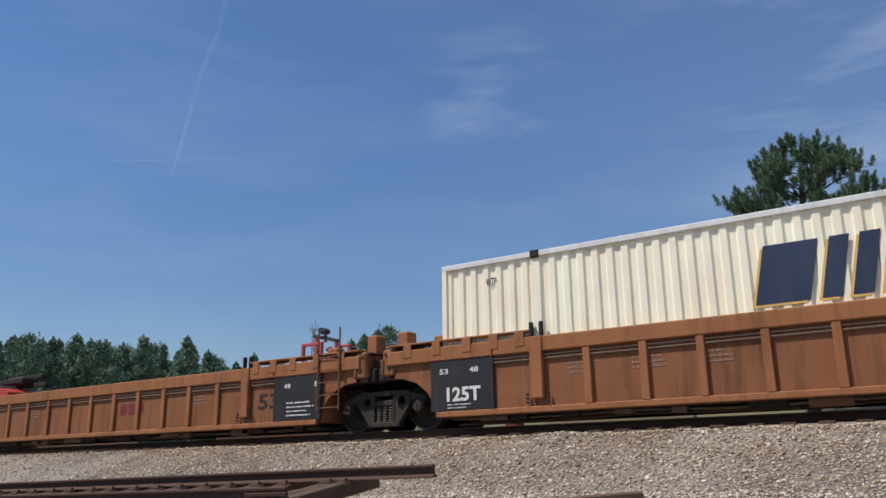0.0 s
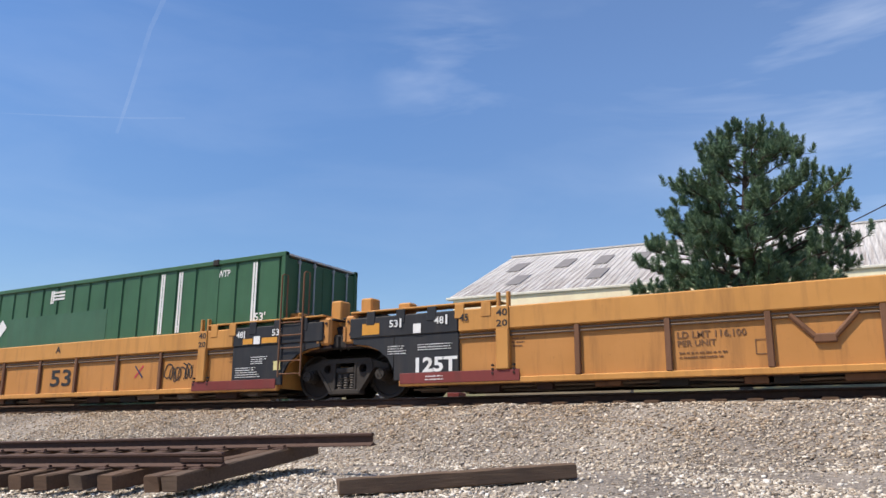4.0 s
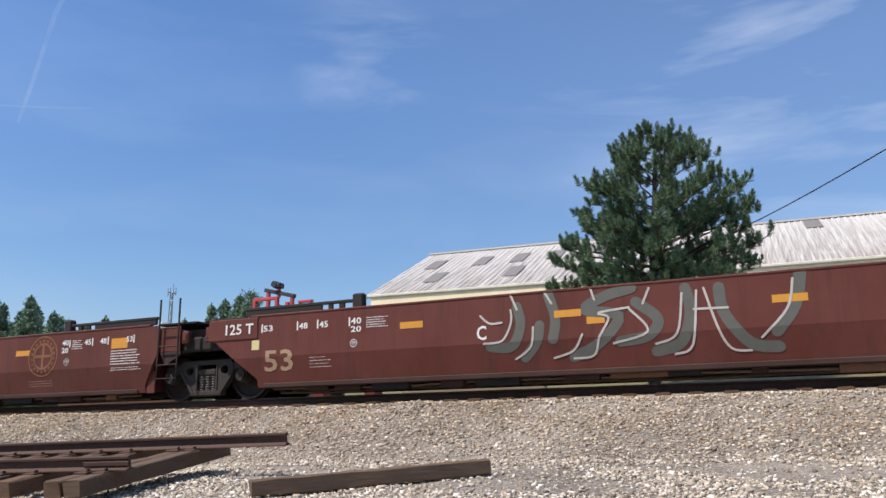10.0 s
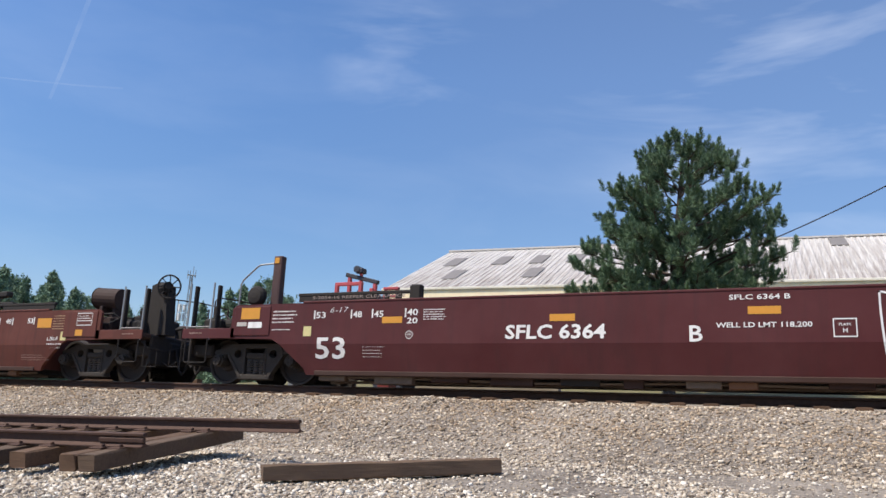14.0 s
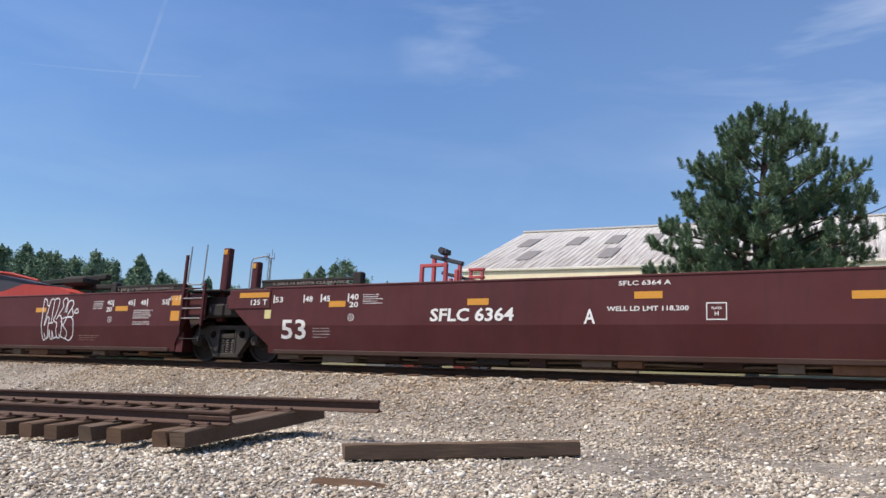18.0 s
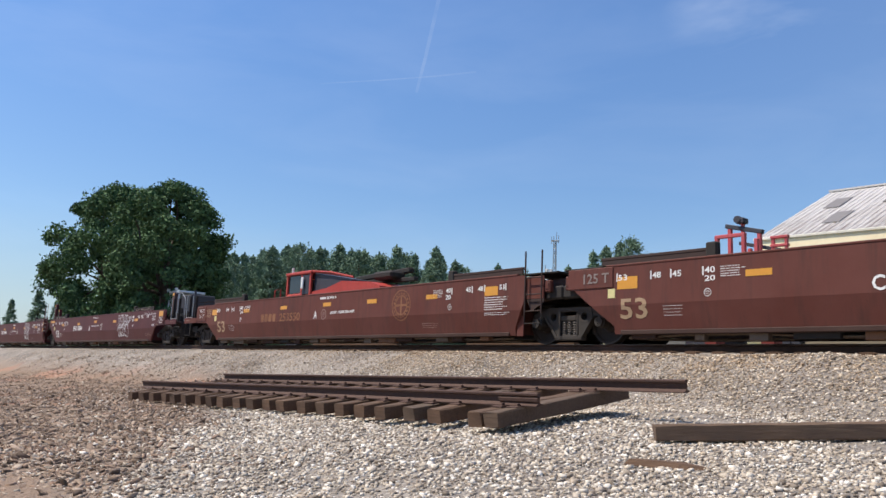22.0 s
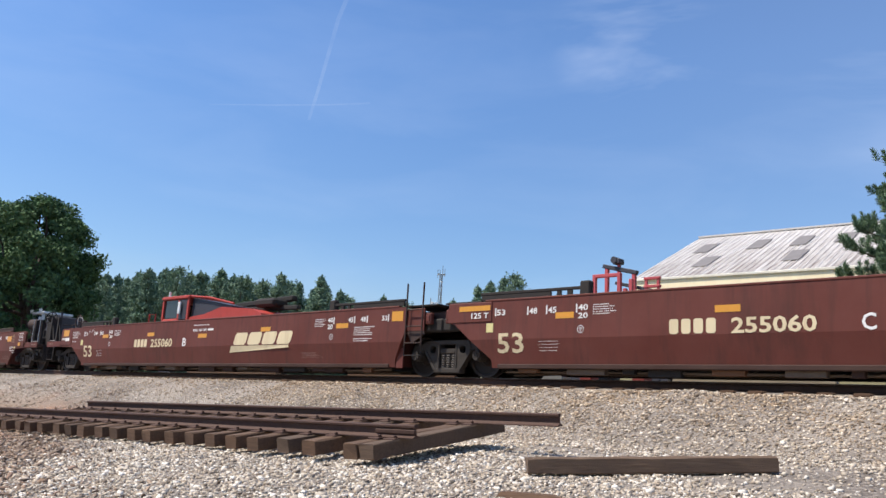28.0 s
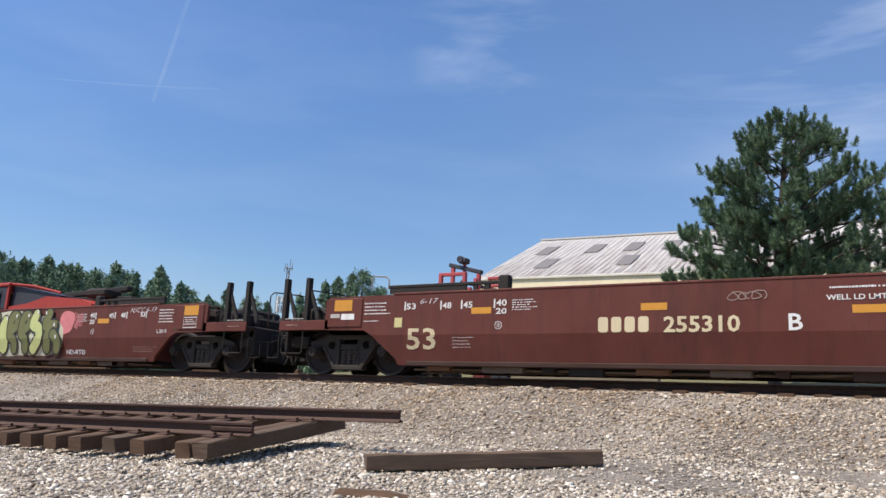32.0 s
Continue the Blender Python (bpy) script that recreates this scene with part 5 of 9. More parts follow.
def disc(unit, xc, zc, r, material, label="round faded painted emblem"):
    b = Build()
    n = 40
    y = SIDE - 0.005
    v = []
    for i in range(n):
        a = 2 * math.pi * i / n
        v += [(xc + math.cos(a) * r, y, zc + math.sin(a) * r), (xc + math.cos(a) * r * 0.93, y, zc + math.sin(a) * r * 0.93)]
    f = [(2 * i, 2 * ((i + 1) % n), 2 * ((i + 1) % n) + 1, 2 * i + 1) for i in range(n)]
    b.add(v, f)
    v = [(xc, y, zc)]
    for i in range(n):
        a = 2 * math.pi * i / n
        v += [(xc + math.cos(a) * r * 0.66, y, zc + math.sin(a) * r * 0.66), (xc + math.cos(a) * r * 0.56, y, zc + math.sin(a) * r * 0.56)]
    b.add(v, [(2 * i + 1, 2 * ((i + 1) % n) + 1, 2 * ((i + 1) % n) + 2, 2 * i + 2) for i in range(n)])
    w, q = r * 0.07, r * 0.55
    b.box(xc - w, xc + w, y - 0.0005, y + 0.002, zc - q, zc + q)
    b.box(xc - q, xc - w, y - 0.0005, y + 0.002, zc - w, zc + w)
    b.box(xc + w, xc + q, y - 0.0005, y + 0.002, zc - w, zc + w)
    for i in range(18):
        a = 2 * math.pi * (i + 0.5) / 18
        c, s = math.cos(a), math.sin(a)
        b.add([(xc + c * r * 0.70 - s * 0.03, y - 0.001, zc + s * r * 0.70 + c * 0.03), (xc + c * r * 0.70 + s * 0.03, y - 0.001, zc + s * r * 0.70 - c * 0.03), (xc + c * r * 0.82 + s * 0.03, y - 0.001, zc + s * r * 0.82 - c * 0.03), (xc + c * r * 0.82 - s * 0.03, y - 0.001, zc + s * r * 0.82 + c * 0.03)], [(0, 1, 2, 3)])
    field = Build().add([(xc + math.cos(2 * math.pi * i / n) * r * 0.95, y + 0.003, zc + math.sin(2 * math.pi * i / n) * r * 0.95) for i in range(n)], [tuple(range(n))])
    for shape in (field, b):
        shape.v = [(px, py - y, pz) for px, py, pz in shape.v]
    mark = part("emblem", on_side(field, 0.002), M["goldfield"], unit, label)
    part("emblem_ring", on_side(b, 0.006), material, mark)
    return mark


def ring_mark(unit, xc, zc, r, material):
    b = Build()
    n = 20
    y = SIDE - 0.005
    v = []
    for i in range(n):
        a = 2 * math.pi * i / n
        v += [(xc + math.cos(a) * r, y, zc + math.sin(a) * r), (xc + math.cos(a) * r * 0.86, y, zc + math.sin(a) * r * 0.86)]
    b.add(v, [(2 * i, 2 * ((i + 1) % n), 2 * ((i + 1) % n) + 1, 2 * i + 1) for i in range(n)])
    for k, wide in ((0.36, 0.42), (0.06, 0.58), (-0.30, 0.34)):
        b.box(xc - r * wide, xc + r * wide, y, y + 0.002, zc + r * (k - 0.055), zc + r * (k + 0.055))
    return part("round_mark", b, material, unit, "small round white mark")


def ribbon(pts, w, y=None, lift=0.006, closed=False):
    """A flat painted stroke on the near side along points in x and z."""
    b = Build()
    n = len(pts)
    v = []
    for i, (x, z) in enumerate(pts):
        ax, az = pts[i - 1] if (i or closed) else pts[i]
        bx, bz = pts[(i + 1) % n] if (i < n - 1 or closed) else pts[i]
        dx, dz = bx - ax, bz - az
        l = math.hypot(dx, dz) or 1
        nx, nz = -dz / l * w, dx / l * w
        for s in (-1, 1):
            zz = z + s * nz
            v.append((x + s * nx, (face_y(zz) if y is None else y) - lift - 0.00012 * i, zz))
    m = n if closed else n - 1
    b.add(v, [(2 * i, 2 * ((i + 1) % n), 2 * ((i + 1) % n) + 1, 2 * i + 1) for i in range(m)])
    return b


def blob(cx, cz, rx, rz, seed, n=26, lean=0.0):
    """A bulging closed outline."""
    rng = random.Random(seed)
    ph = [rng.uniform(0, 6.28) for _ in range(3)]
    out = []
    for i in range(n):
        a = 2 * math.pi * i / n
        c, s = math.cos(a), math.sin(a)
        k = (abs(c) ** 3.2 + abs(s) ** 3.2) ** (-1 / 3.2)
        k *= 1 + 0.07 * math.sin(2 * a + ph[0]) + 0.06 * math.sin(3 * a + ph[1]) + 0.03 * math.sin(5 * a + ph[2])
        out.append((cx + rx * k * c + lean * rz * k * s, cz + rz * k * s))
    return out


def filled(outline, lift):
    b = Build()
    b.add([(x, face_y(z) - lift, z) for x, z in outline], [tuple(range(len(outline)))])
    return b


def on_side(b, lift):
    """Paint drawn flat, cut at the side's bend and laid on it."""
    bm = bmesh.new()
    vs = [bm.verts.new(p) for p in b.v]
    for f in b.f:
        bm.faces.new([vs[i] for i in f])
    bm.normal_update()
    bmesh.ops.triangulate(bm, faces=bm.faces[:], ngon_method="EAR_CLIP")
    bmesh.ops.bisect_plane(bm, geom=bm.verts[:] + bm.edges[:] + bm.faces[:], plane_co=(0, 0, 0.76), plane_no=(0, 0, 1))
    for v in bm.verts:
        v.co.y += face_y(v.co.z) - lift
    bmesh.ops.recalc_face_normals(bm, faces=bm.faces[:])
    me = bpy.data.meshes.new("paint")
    bm.to_mesh(me)
    bm.free()
    return me


def curve_through(ctrl, steps=5):
    pts = []
    for j in range(len(ctrl) - 1):
        p0, p1, p2, p3 = ctrl[max(j - 1, 0)], ctrl[j], ctrl[j + 1], ctrl[min(j + 2, len(ctrl) - 1)]
        for q in range(steps):
            t = q / steps
            pts.append(tuple(0.5 * (2 * b + (c - a) * t + (2 * a - 5 * b + 4 * c - d) * t * t + (3 * b - a - 3 * c + d) * t ** 3) for a, b, c, d in zip(p0, p1, p2, p3)))
    return pts + [ctrl[-1]]


def in_box(box, marks):
    """Marks as x and z in hundredths of a stretch of the side."""
    x0, x1, z0, z1 = box
    return [(x0 + (x1 - x0) * marks[i] / 100, z0 + (z1 - z0) * marks[i + 1] / 100) for i in range(0, len(marks), 2)]


def band(pts, w):
    b = ribbon(pts, w, 0.0, 0.0)
    for i, (x, z) in ((0, pts[0]), (len(pts), pts[-1])):
        n = len(b.v)
        b.v += [(x + math.cos(k * 0.6283) * w, -0.0003 - 0.00012 * i, z + math.sin(k * 0.6283) * w) for k in range(10)]
        b.f.append(tuple(range(n, n + 10)))
    b.v = [(x, y, min(max(z, 0.21), 1.555)) for x, y, z in b.v]
    return b


def spray(u, box, marks, w, material, label="white spray-paint stroke", lift=0.006):
    """One spray stroke through marks in a box."""
    return part("graffiti", on_side(band(curve_through(in_box(box, marks)), w), lift), material, u, label)


def bubble(u, box, marks, w, fill, line, edge=0.032, lift=0.008, label="bulging painted graffiti letter"):
    """A fat stroke with a dark outline round it."""
    pts = curve_through(in_box(box, marks))
    g = part("graffiti", on_side(band(pts, w), lift + 0.004), fill, u, label)
    part("graffiti_outline", on_side(band(pts, w + edge), lift), line, g)
    return g


def block_letter(u, box, marks, fill, line, w, lift=0.008, hatch=0, label="block graffiti letter", seed=1):
    """An outlined letter, filled and hatched across."""
    out = in_box(box, marks)
    b = Build().add([(x, 0.0, z) for x, z in out], [tuple(range(len(out)))])
    g = part("graffiti", on_side(b, lift), fill, u, label)
    loop = out + out[:1]
    part("graffiti_outline", on_side(band([p for a, c in zip(loop, loop[1:]) for p in (a, ((a[0] + c[0]) / 2, (a[1] + c[1]) / 2))] + out[:1], w), lift + 0.003), line, g)
    rng = random.Random(seed)
    lines = Build()
    for k in range(hatch):
        z = min(q for _, q in out) + (max(q for _, q in out) - min(q for _, q in out)) * (k + rng.uniform(0.2, 0.8)) / hatch
        xs = sorted(a[0] + (c[0] - a[0]) * (z - a[1]) / (c[1] - a[1]) for a, c in zip(loop, loop[1:]) if (a[1] - z) * (c[1] - z) < 0)
        for a, c in zip(xs[::2], xs[1::2]):
            if c - a > 0.05:
                i = len(lines.v)
                h, t = rng.uniform(0.003, 0.009), rng.uniform(-0.02, 0.02)
                lines.v += [(a, 0.0, z - h), (c, 0.0, z - h + t), (c, 0.0, z + h + t), (a, 0.0, z + h)]
                lines.f.append((i, i + 1, i + 2, i + 3))
    if lines.f:
        tagged(part("graffiti_hatch", on_side(lines, lift + 0.002), line, g, "white hatching"), "white hatching", kind="stuff")
    return g


def filled_flat(outline):
    return Build().add([(x, 0.0, min(max(z, 0.2), 1.555)) for x, z in outline], [tuple(range(len(outline)))])


def scrawl(unit, x0, x1, z0, z1, seed, material, strokes=4, w=0.022, label="white looping spray-paint scrawl"):
    """Looping spray strokes that fill a stretch of the side."""
    rng = random.Random(seed)
    step = (x1 - x0) / strokes
    for k in range(strokes):
        c = x0 + step * (k + 0.5)
        h = (z1 - z0)
        ctrl = []
        turn = rng.uniform(0, 6.28)
        for j in range(11):
            q, r = turn + j * 1.3, rng.uniform(0.45, 1.0)
            ctrl.append((c + step * (0.42 * r * math.sin(q) + 0.9 * (j / 10 - 0.5)), z0 + h * (0.5 + 0.48 * r * math.cos(q))))
        pts = curve_through(ctrl, 6)
        pts = [(x, min(max(z, 0.24), 1.54)) for x, z in pts]
        part("graffiti", ribbon(pts, w, None, 0.006 + 0.0006 * k), material, unit, label)


# --- trucks ---
def build_truck(wheel_r):
    """A three-piece freight truck; its middle stands over the origin at rail height."""
    t = thing("freight_truck", "dusty cast steel freight truck under a well car", "rail truck", None, "freight trucks of the train")
    wb = 0.915
    for s in (-1, 1):
        y0, y1 = (s * 1.10, s * 0.93) if s < 0 else (s * 0.93, s * 1.10)
        z = wheel_r
        # side frame: a V-shaped casting, a window in each shoulder and the spring opening between
        b = Build()
        b.prism([(-0.66, 0.71), (-0.62, 0.80), (0.62, 0.80), (0.66, 0.71)], y0, y1)
        b.soft(-0.40, 0.40, y0 - 0.006, y1 + 0.006, 0.075, 0.185, 0.02)
        for q in (-1, 1):
            outer = [(q * p, z_) for p, z_ in ((0.25, 0.46), (0.25, 0.54), (0.25, 0.63), (0.25, 0.712), (0.38, 0.712), (0.52, 0.712), (0.655, 0.712), (0.68, 0.64), (0.66, 0.55), (0.60, 0.46), (0.48, 0.46), (0.36, 0.46))]
            hole = [(q * (0.445 + 0.095 * math.cos(a)), 0.595 + 0.088 * math.sin(a)) for a in [math.pi * 1.25 - math.pi * k / 6 for k in range(12)]]
            b.holed(outer, hole, y0 + 0.008, y1 - 0.008)
            b.prism([(q * 0.25, 0.17), (q * 0.25, 0.462), (q * 0.61, 0.462), (q * 0.46, 0.26), (q * 0.39, 0.17)], y0 + 0.012, y1 - 0.012)
            b.prism([(q * 0.60, 0.78), (q * 0.80, 0.72), (q * 1.04, 0.67), (q * 1.06, 0.60), (q * 0.98, 0.58), (q * 0.74, 0.60), (q * 0.63, 0.52)], y0 + 0.02, y1 - 0.02)
            b.prism([(q * 0.30, 0.13), (q * 0.385, 0.13), (q * 0.70, 0.56), (q * 0.66, 0.60)], y0 - 0.012, y0 + 0.03)
            b.soft(min(q * 0.235, q * 0.285), max(q * 0.235, q * 0.285), y0 - 0.008, y1 + 0.008, 0.16, 0.72, 0.01)
        frame_ = part("side_frame", b, M["truckiron"], t, "dusty cast side frame")
        for k in range(3):
            sp = Build()
            x = -0.155 + 0.155 * k
            rings = [(0.18 + 0.0255 * c, 0.080 if c % 2 else 0.056) for c in range(13)]
            v, nn = [], 12
            for zc, rr in rings:
                v += [(x + math.cos(2 * math.pi * q / nn) * rr, (y0 + y1) / 2 + math.sin(2 * math.pi * q / nn) * rr, zc) for q in range(nn)]
            sp.add(v, [(i * nn + q, i * nn + (q + 1) % nn, (i + 1) * nn + (q + 1) % nn, (i + 1) * nn + q) for i in range(12) for q in range(nn)])
            part("spring", sp, M["spring"], t, "coil spring")
        part("wear_plate", Build().soft(-0.23, 0.23, y0 + 0.004, y1 + 0.012, 0.50, 0.62, 0.02), M["truckiron"], t)
        for x in (-wb, wb):
            cap = Build().soft(x - 0.13, x + 0.13, y0 + 0.03, y1 - 0.01, z + 0.04, z + 0.16, 0.03)
            cap.rod((x, s * 0.92, z), (x, s * 1.13, z), 0.13, 16)
            part("bearing_adapter", cap, M["truckiron"], t)
    part("bolster", Build().soft(-0.22, 0.22, -1.06, 1.06, 0.40, 0.60, 0.03).rod((0, 0, 0.55), (0, 0, 0.78), 0.25, 20), M["under"], t)
    for x in (-0.5, 0.5):
        part("brake_beam", Build().soft(x - 0.05, x + 0.05, -0.85, 0.85, 0.30, 0.40, 0.015).soft(x - 0.06, x + 0.06, -0.82, -0.68, 0.22, 0.55, 0.01).soft(x - 0.06, x + 0.06, 0.68, 0.82, 0.22, 0.55, 0.01), M["under"], t)
    for x in (-wb, wb):
        ws = new("wheelset")
        ws.parent = t
        ws.location = (x, 0, wheel_r)
        part("axle", Build().rod((0, -1.0, 0), (0, 1.0, 0), 0.085, 14), M["wheel"], ws)
        for s in (-1, 1):
            b = Build()
            r = wheel_r
            prof = [(0.69, 0.0), (0.69, r + 0.026), (0.715, r + 0.026), (0.73, r + 0.004), (0.835, r), (0.835, r - 0.055), (0.80, r - 0.075), (0.775, r * 0.45), (0.82, 0.17), (0.82, 0.0)]
            n = 40
            v, f = [], []
            for i in range(n):
                a = 2 * math.pi * i / n
                for yy, rr in prof:
                    v.append((math.cos(a) * rr, s * yy, math.sin(a) * rr))
            k = len(prof)
            for i in range(n):
                for j in range(k - 1):
                    f.append((i * k + j, i * k + j + 1, ((i + 1) % n) * k + j + 1, ((i + 1) % n) * k + j))
            b.add(v, f)
            part("wheel", b, M["wheel"], ws, "brown steel wheel")
            rim = Build()
            v = []
            for i in range(n):
                a = 2 * math.pi * i / n
                v += [(math.cos(a) * (r - 0.004), s * 0.837, math.sin(a) * (r - 0.004)), (math.cos(a) * (r - 0.03), s * 0.837, math.sin(a) * (r - 0.03))]
            rim.add(v, [(2 * i, 2 * i + 1, 2 * ((i + 1) % n) + 1, 2 * ((i + 1) % n)) for i in range(n)])
            part("rim", rim, M["tread"], ws, "worn bright rim")
            if s < 0:
                cap = Build().rod((0, -1.13, 0), (0, -1.19, 0), 0.105, 14)
                for q in range(3):
                    a = 2.094 * q
                    cap.rod((math.cos(a) * 0.05, -1.19, math.sin(a) * 0.05), (math.cos(a) * 0.05, -1.21, math.sin(a) * 0.05), 0.016, 6)
                part("bearing_cap", cap, M["truckiron"], ws)
    return t


# --- car bodies ---
def end_reach(kind, left, z):
    """How far a side wall stops short of the truck's middle, at a height."""
    if kind == "cpl":
        table = [(0.18, 1.42), (0.30, 1.36), (0.76, 0.80), (0.86, 0.60), (0.88, -0.42), (1.48, -0.42), (1.56, -0.30)]
    elif left:
        table = [(0.18, 1.46), (0.34, 1.46), (1.10, 0.46), (1.13, 0.30), (1.50, 0.30), (1.56, 0.34)]
    else:
        table = [(0.18, 1.42), (0.34, 1.42), (0.80, 1.15), (0.95, 1.08), (1.56, 1.08)]
    return lerp_table(table, z)


def side_wall(L, lend, rend, s, levels, thick=0.07, inset=0.0):
    b = Build()
    v = []
    for z in levels:
        xa, xb = end_reach(lend, True, z), L - end_reach(rend, False, z)
        y = face_y(z) + inset
        for x, yy in ((xa, y), (xb, y), (xb, y + thick), (xa, y + thick)):
            v.append((x, yy * (1 if s < 0 else -1), z))
    n = len(levels)
    f = [(0, 1, 2, 3), tuple((n - 1) * 4 + i for i in (3, 2, 1, 0))]
    for i in range(n - 1):
        for k in range(4):
            f.append((i * 4 + k, i * 4 + (k + 1) % 4, (i + 1) * 4 + (k + 1) % 4, (i + 1) * 4 + k))
    b.add(v, f)
    return b


def ladder(unit, x, w, z0, z1, y, mat, rungs=5, post_top=None):
    b = Build()
    for px in (x, x + w):
        b.rod((px, y, z0), (px, y, post_top if post_top else z1), 0.02, 8)
    for k in range(rungs):
        z = z0 + 0.06 + (z1 - z0 - 0.1) * k / (rungs - 1)
        b.rod((x, y, z), (x + w, y, z), 0.014, 6)
    return part("ladder", b, mat, unit, "steel end ladder")


def common_underframe(unit, L, lend, rend, mat, heavy=""):
    # well floor and cross bearers
    part("floor", Build().box(1.6, L - 1.6, -1.22, 1.22, 0.225, 0.265), M["under"], unit)
    part("bottom_sill", Build().soft(1.62, L - 1.62, -1.34, -1.22, 0.165, 0.26, 0.015), M["sillrust"], unit, "rusty brown bottom sill")
    part("bottom_sill", Build().soft(1.62, L - 1.62, 1.22, 1.34, 0.17, 0.26, 0.015), M["sillrust"], unit)
    rng = random.Random(int(L * 100))
    for yy, zz in ((-1.12, 0.13), (-0.85, 0.09), (-0.45, 0.12)):
        line = [(1.7 + (L - 3.4) * k / 12, yy + rng.uniform(-0.03, 0.03), zz + rng.uniform(-0.035, 0.035)) for k in range(13)]
        part("brake_pipe", Build().path(line, 0.024, 6), M["conduit"], unit, "sagging dusty brake pipe")
    for k in range(15):
        x = 2.4 + (L - 4.8) * (k + rng.uniform(-0.3, 0.3)) / 14
        part("hanger", Build().soft(x - rng.uniform(0.05, 0.5), x + rng.uniform(0.05, 0.5), -1.24, -1.08, rng.uniform(0.03, 0.10), 0.20, 0.012), rng.choice((M["conduit"], M["sillrust"], M["sillrust"], M["under"], M["rustpost"])), unit)
    for x, d in ((1.46, 1), (L - 1.46, -1)):
        part("bulkhead", Build().box(min(x, x + 0.06 * d), max(x, x + 0.06 * d), -1.3, 1.3, 0.22, 1.15), mat, unit)
    for side, kind in (("l", lend), ("r", rend)):
        o, d = (0.0, 1) if side == "l" else (L, -1)
        if kind == "cpl":
            xa, xb = o - d * 1.70, o + d * 0.5
            x0, x1 = min(xa, xb), max(xa, xb)
            P = lambda a, c: (min(o + d * a, o + d * c), max(o + d * a, o + d * c))
            part("end_platform", Build().soft(x0, x1, -1.38, 1.38, 0.92, 1.02, 0.02), M["grime"], unit, "end platform")
            part("platform_edge", Build().soft(*P(-1.70, -0.30), -1.42, -1.39, 0.88, 1.09, 0.008), M["grime"] if heavy == "rust" else mat, unit, "platform edge beam")
            part("center_sill", Build().soft(*P(-1.9, 1.5), -0.30, 0.30, 0.50, 0.92, 0.02), M["under"], unit)
            part("draft_housing", Build().soft(*P(-1.78, -1.05), -0.62, 0.62, 0.40, 0.90, 0.04).soft(*P(-1.70, -1.15), -1.05, -0.60, 0.55, 0.80, 0.03), M["under"], unit, "greasy draft gear housing")
            part("end_sheet", Build().soft(*P(-1.74, -1.66), -1.15, 1.15, 0.36, 1.0, 0.02), M["under"], unit)
            if heavy == "dark":
                part("cushion_unit", Build().soft(*P(-2.05, -1.2), -0.45, 0.45, 0.26, 0.50, 0.04).soft(*P(-2.0, -1.3), 0.5, 1.1, 0.30, 0.95, 0.04), M["under"], unit, "black greasy draft gear")
                part("rigging_box", Build().soft(*P(-1.1, -0.55), -1.2, -0.5, 1.02, 1.38, 0.05).soft(*P(-1.55, -1.2), -0.9, 0.6, 1.02, 1.26, 0.05), M["under"], unit)
            cp = Build().soft(*P(-1.85, -2.12), -0.12, 0.12, 0.56, 0.80, 0.03)
            cp.soft(*P(-2.05, -2.24), -0.17, 0.10, 0.52, 0.84, 0.04)
            part("coupler", cp, M["truckiron"], unit, "rusty knuckle coupler")
            hose = [(o - d * 1.8, -0.45, 0.74), (o - d * 1.9, -0.47, 0.50), (o - d * 1.98, -0.47, 0.28), (o - d * 2.06, -0.46, 0.20), (o - d * 2.13, -0.44, 0.30), (o - d * 2.18, -0.42, 0.52)]
            part("air_hose", Build().path(hose, 0.028, 8), M["under"], unit, "black air hose")
            hose = [(o - d * 1.55, -0.75, 0.82), (o - d * 1.75, -0.78, 0.44), (o - d * 1.95, -0.76, 0.34), (o - d * 2.12, -0.72, 0.46)]
            part("air_hose", Build().path(hose, 0.02, 8), M["under"], unit)
            lever = [(o - d * 1.66, -1.36, 0.84), (o - d * 1.80, -1.30, 0.70), (o - d * 1.86, -0.8, 0.68), (o - d * 1.90, -0.2, 0.86)]
            part("uncoupling_lever", Build().path(lever, 0.016, 6), M["under"], unit, "bent uncoupling lever")
            # posts, hand bar and stirrup at the corner
            px = o - d * 1.62
            for k, xx in enumerate((px, px + d * 0.62)):
                if heavy == "rust":
                    part("end_post", Build().soft(xx - 0.05, xx + 0.05, -1.40, -1.34, 0.30, 2.10, 0.008).soft(xx - 0.02, xx + 0.02, -1.41, -1.39, 0.5, 2.0, 0.004), M["rustpost"], unit, "rusty channel post")
                elif heavy:
                    pb = Build().soft(xx - 0.055, xx + 0.055, -1.40, -1.36, 0.86, 2.02, 0.008).soft(xx - 0.055, xx - 0.035, -1.36, -1.28, 0.86, 2.02, 0.004).soft(xx + 0.035, xx + 0.055, -1.36, -1.28, 0.86, 2.02, 0.004)
                    post = part("end_post", pb, M["under"], unit, "dark channel post")
                    part("brace", Build().prism([(xx + 0.05, 1.72), (xx + 0.05, 1.84), (xx + 0.34, 1.22), (xx + 0.34, 1.08), (xx + 0.28, 1.08)], -1.36, -1.32), M["under"], post)
                else:
                    part("end_post", Build().rod((xx, -1.38, 0.86), (xx, -1.38, 2.06), 0.019, 8), M["steelgrey"], unit, "pale handrail post")
                    part("channel_post", Build().soft(xx - 0.03 + d * 0.05, xx + 0.03 + d * 0.05, -1.30, -1.20, 0.98, 2.02, 0.008), M["under"], unit, "dark channel post")
            part("hand_bar", Build().rod((px, -1.38, 1.13), (px + d * 0.62, -1.38, 1.13), 0.014, 6), M["postgrey"], unit)
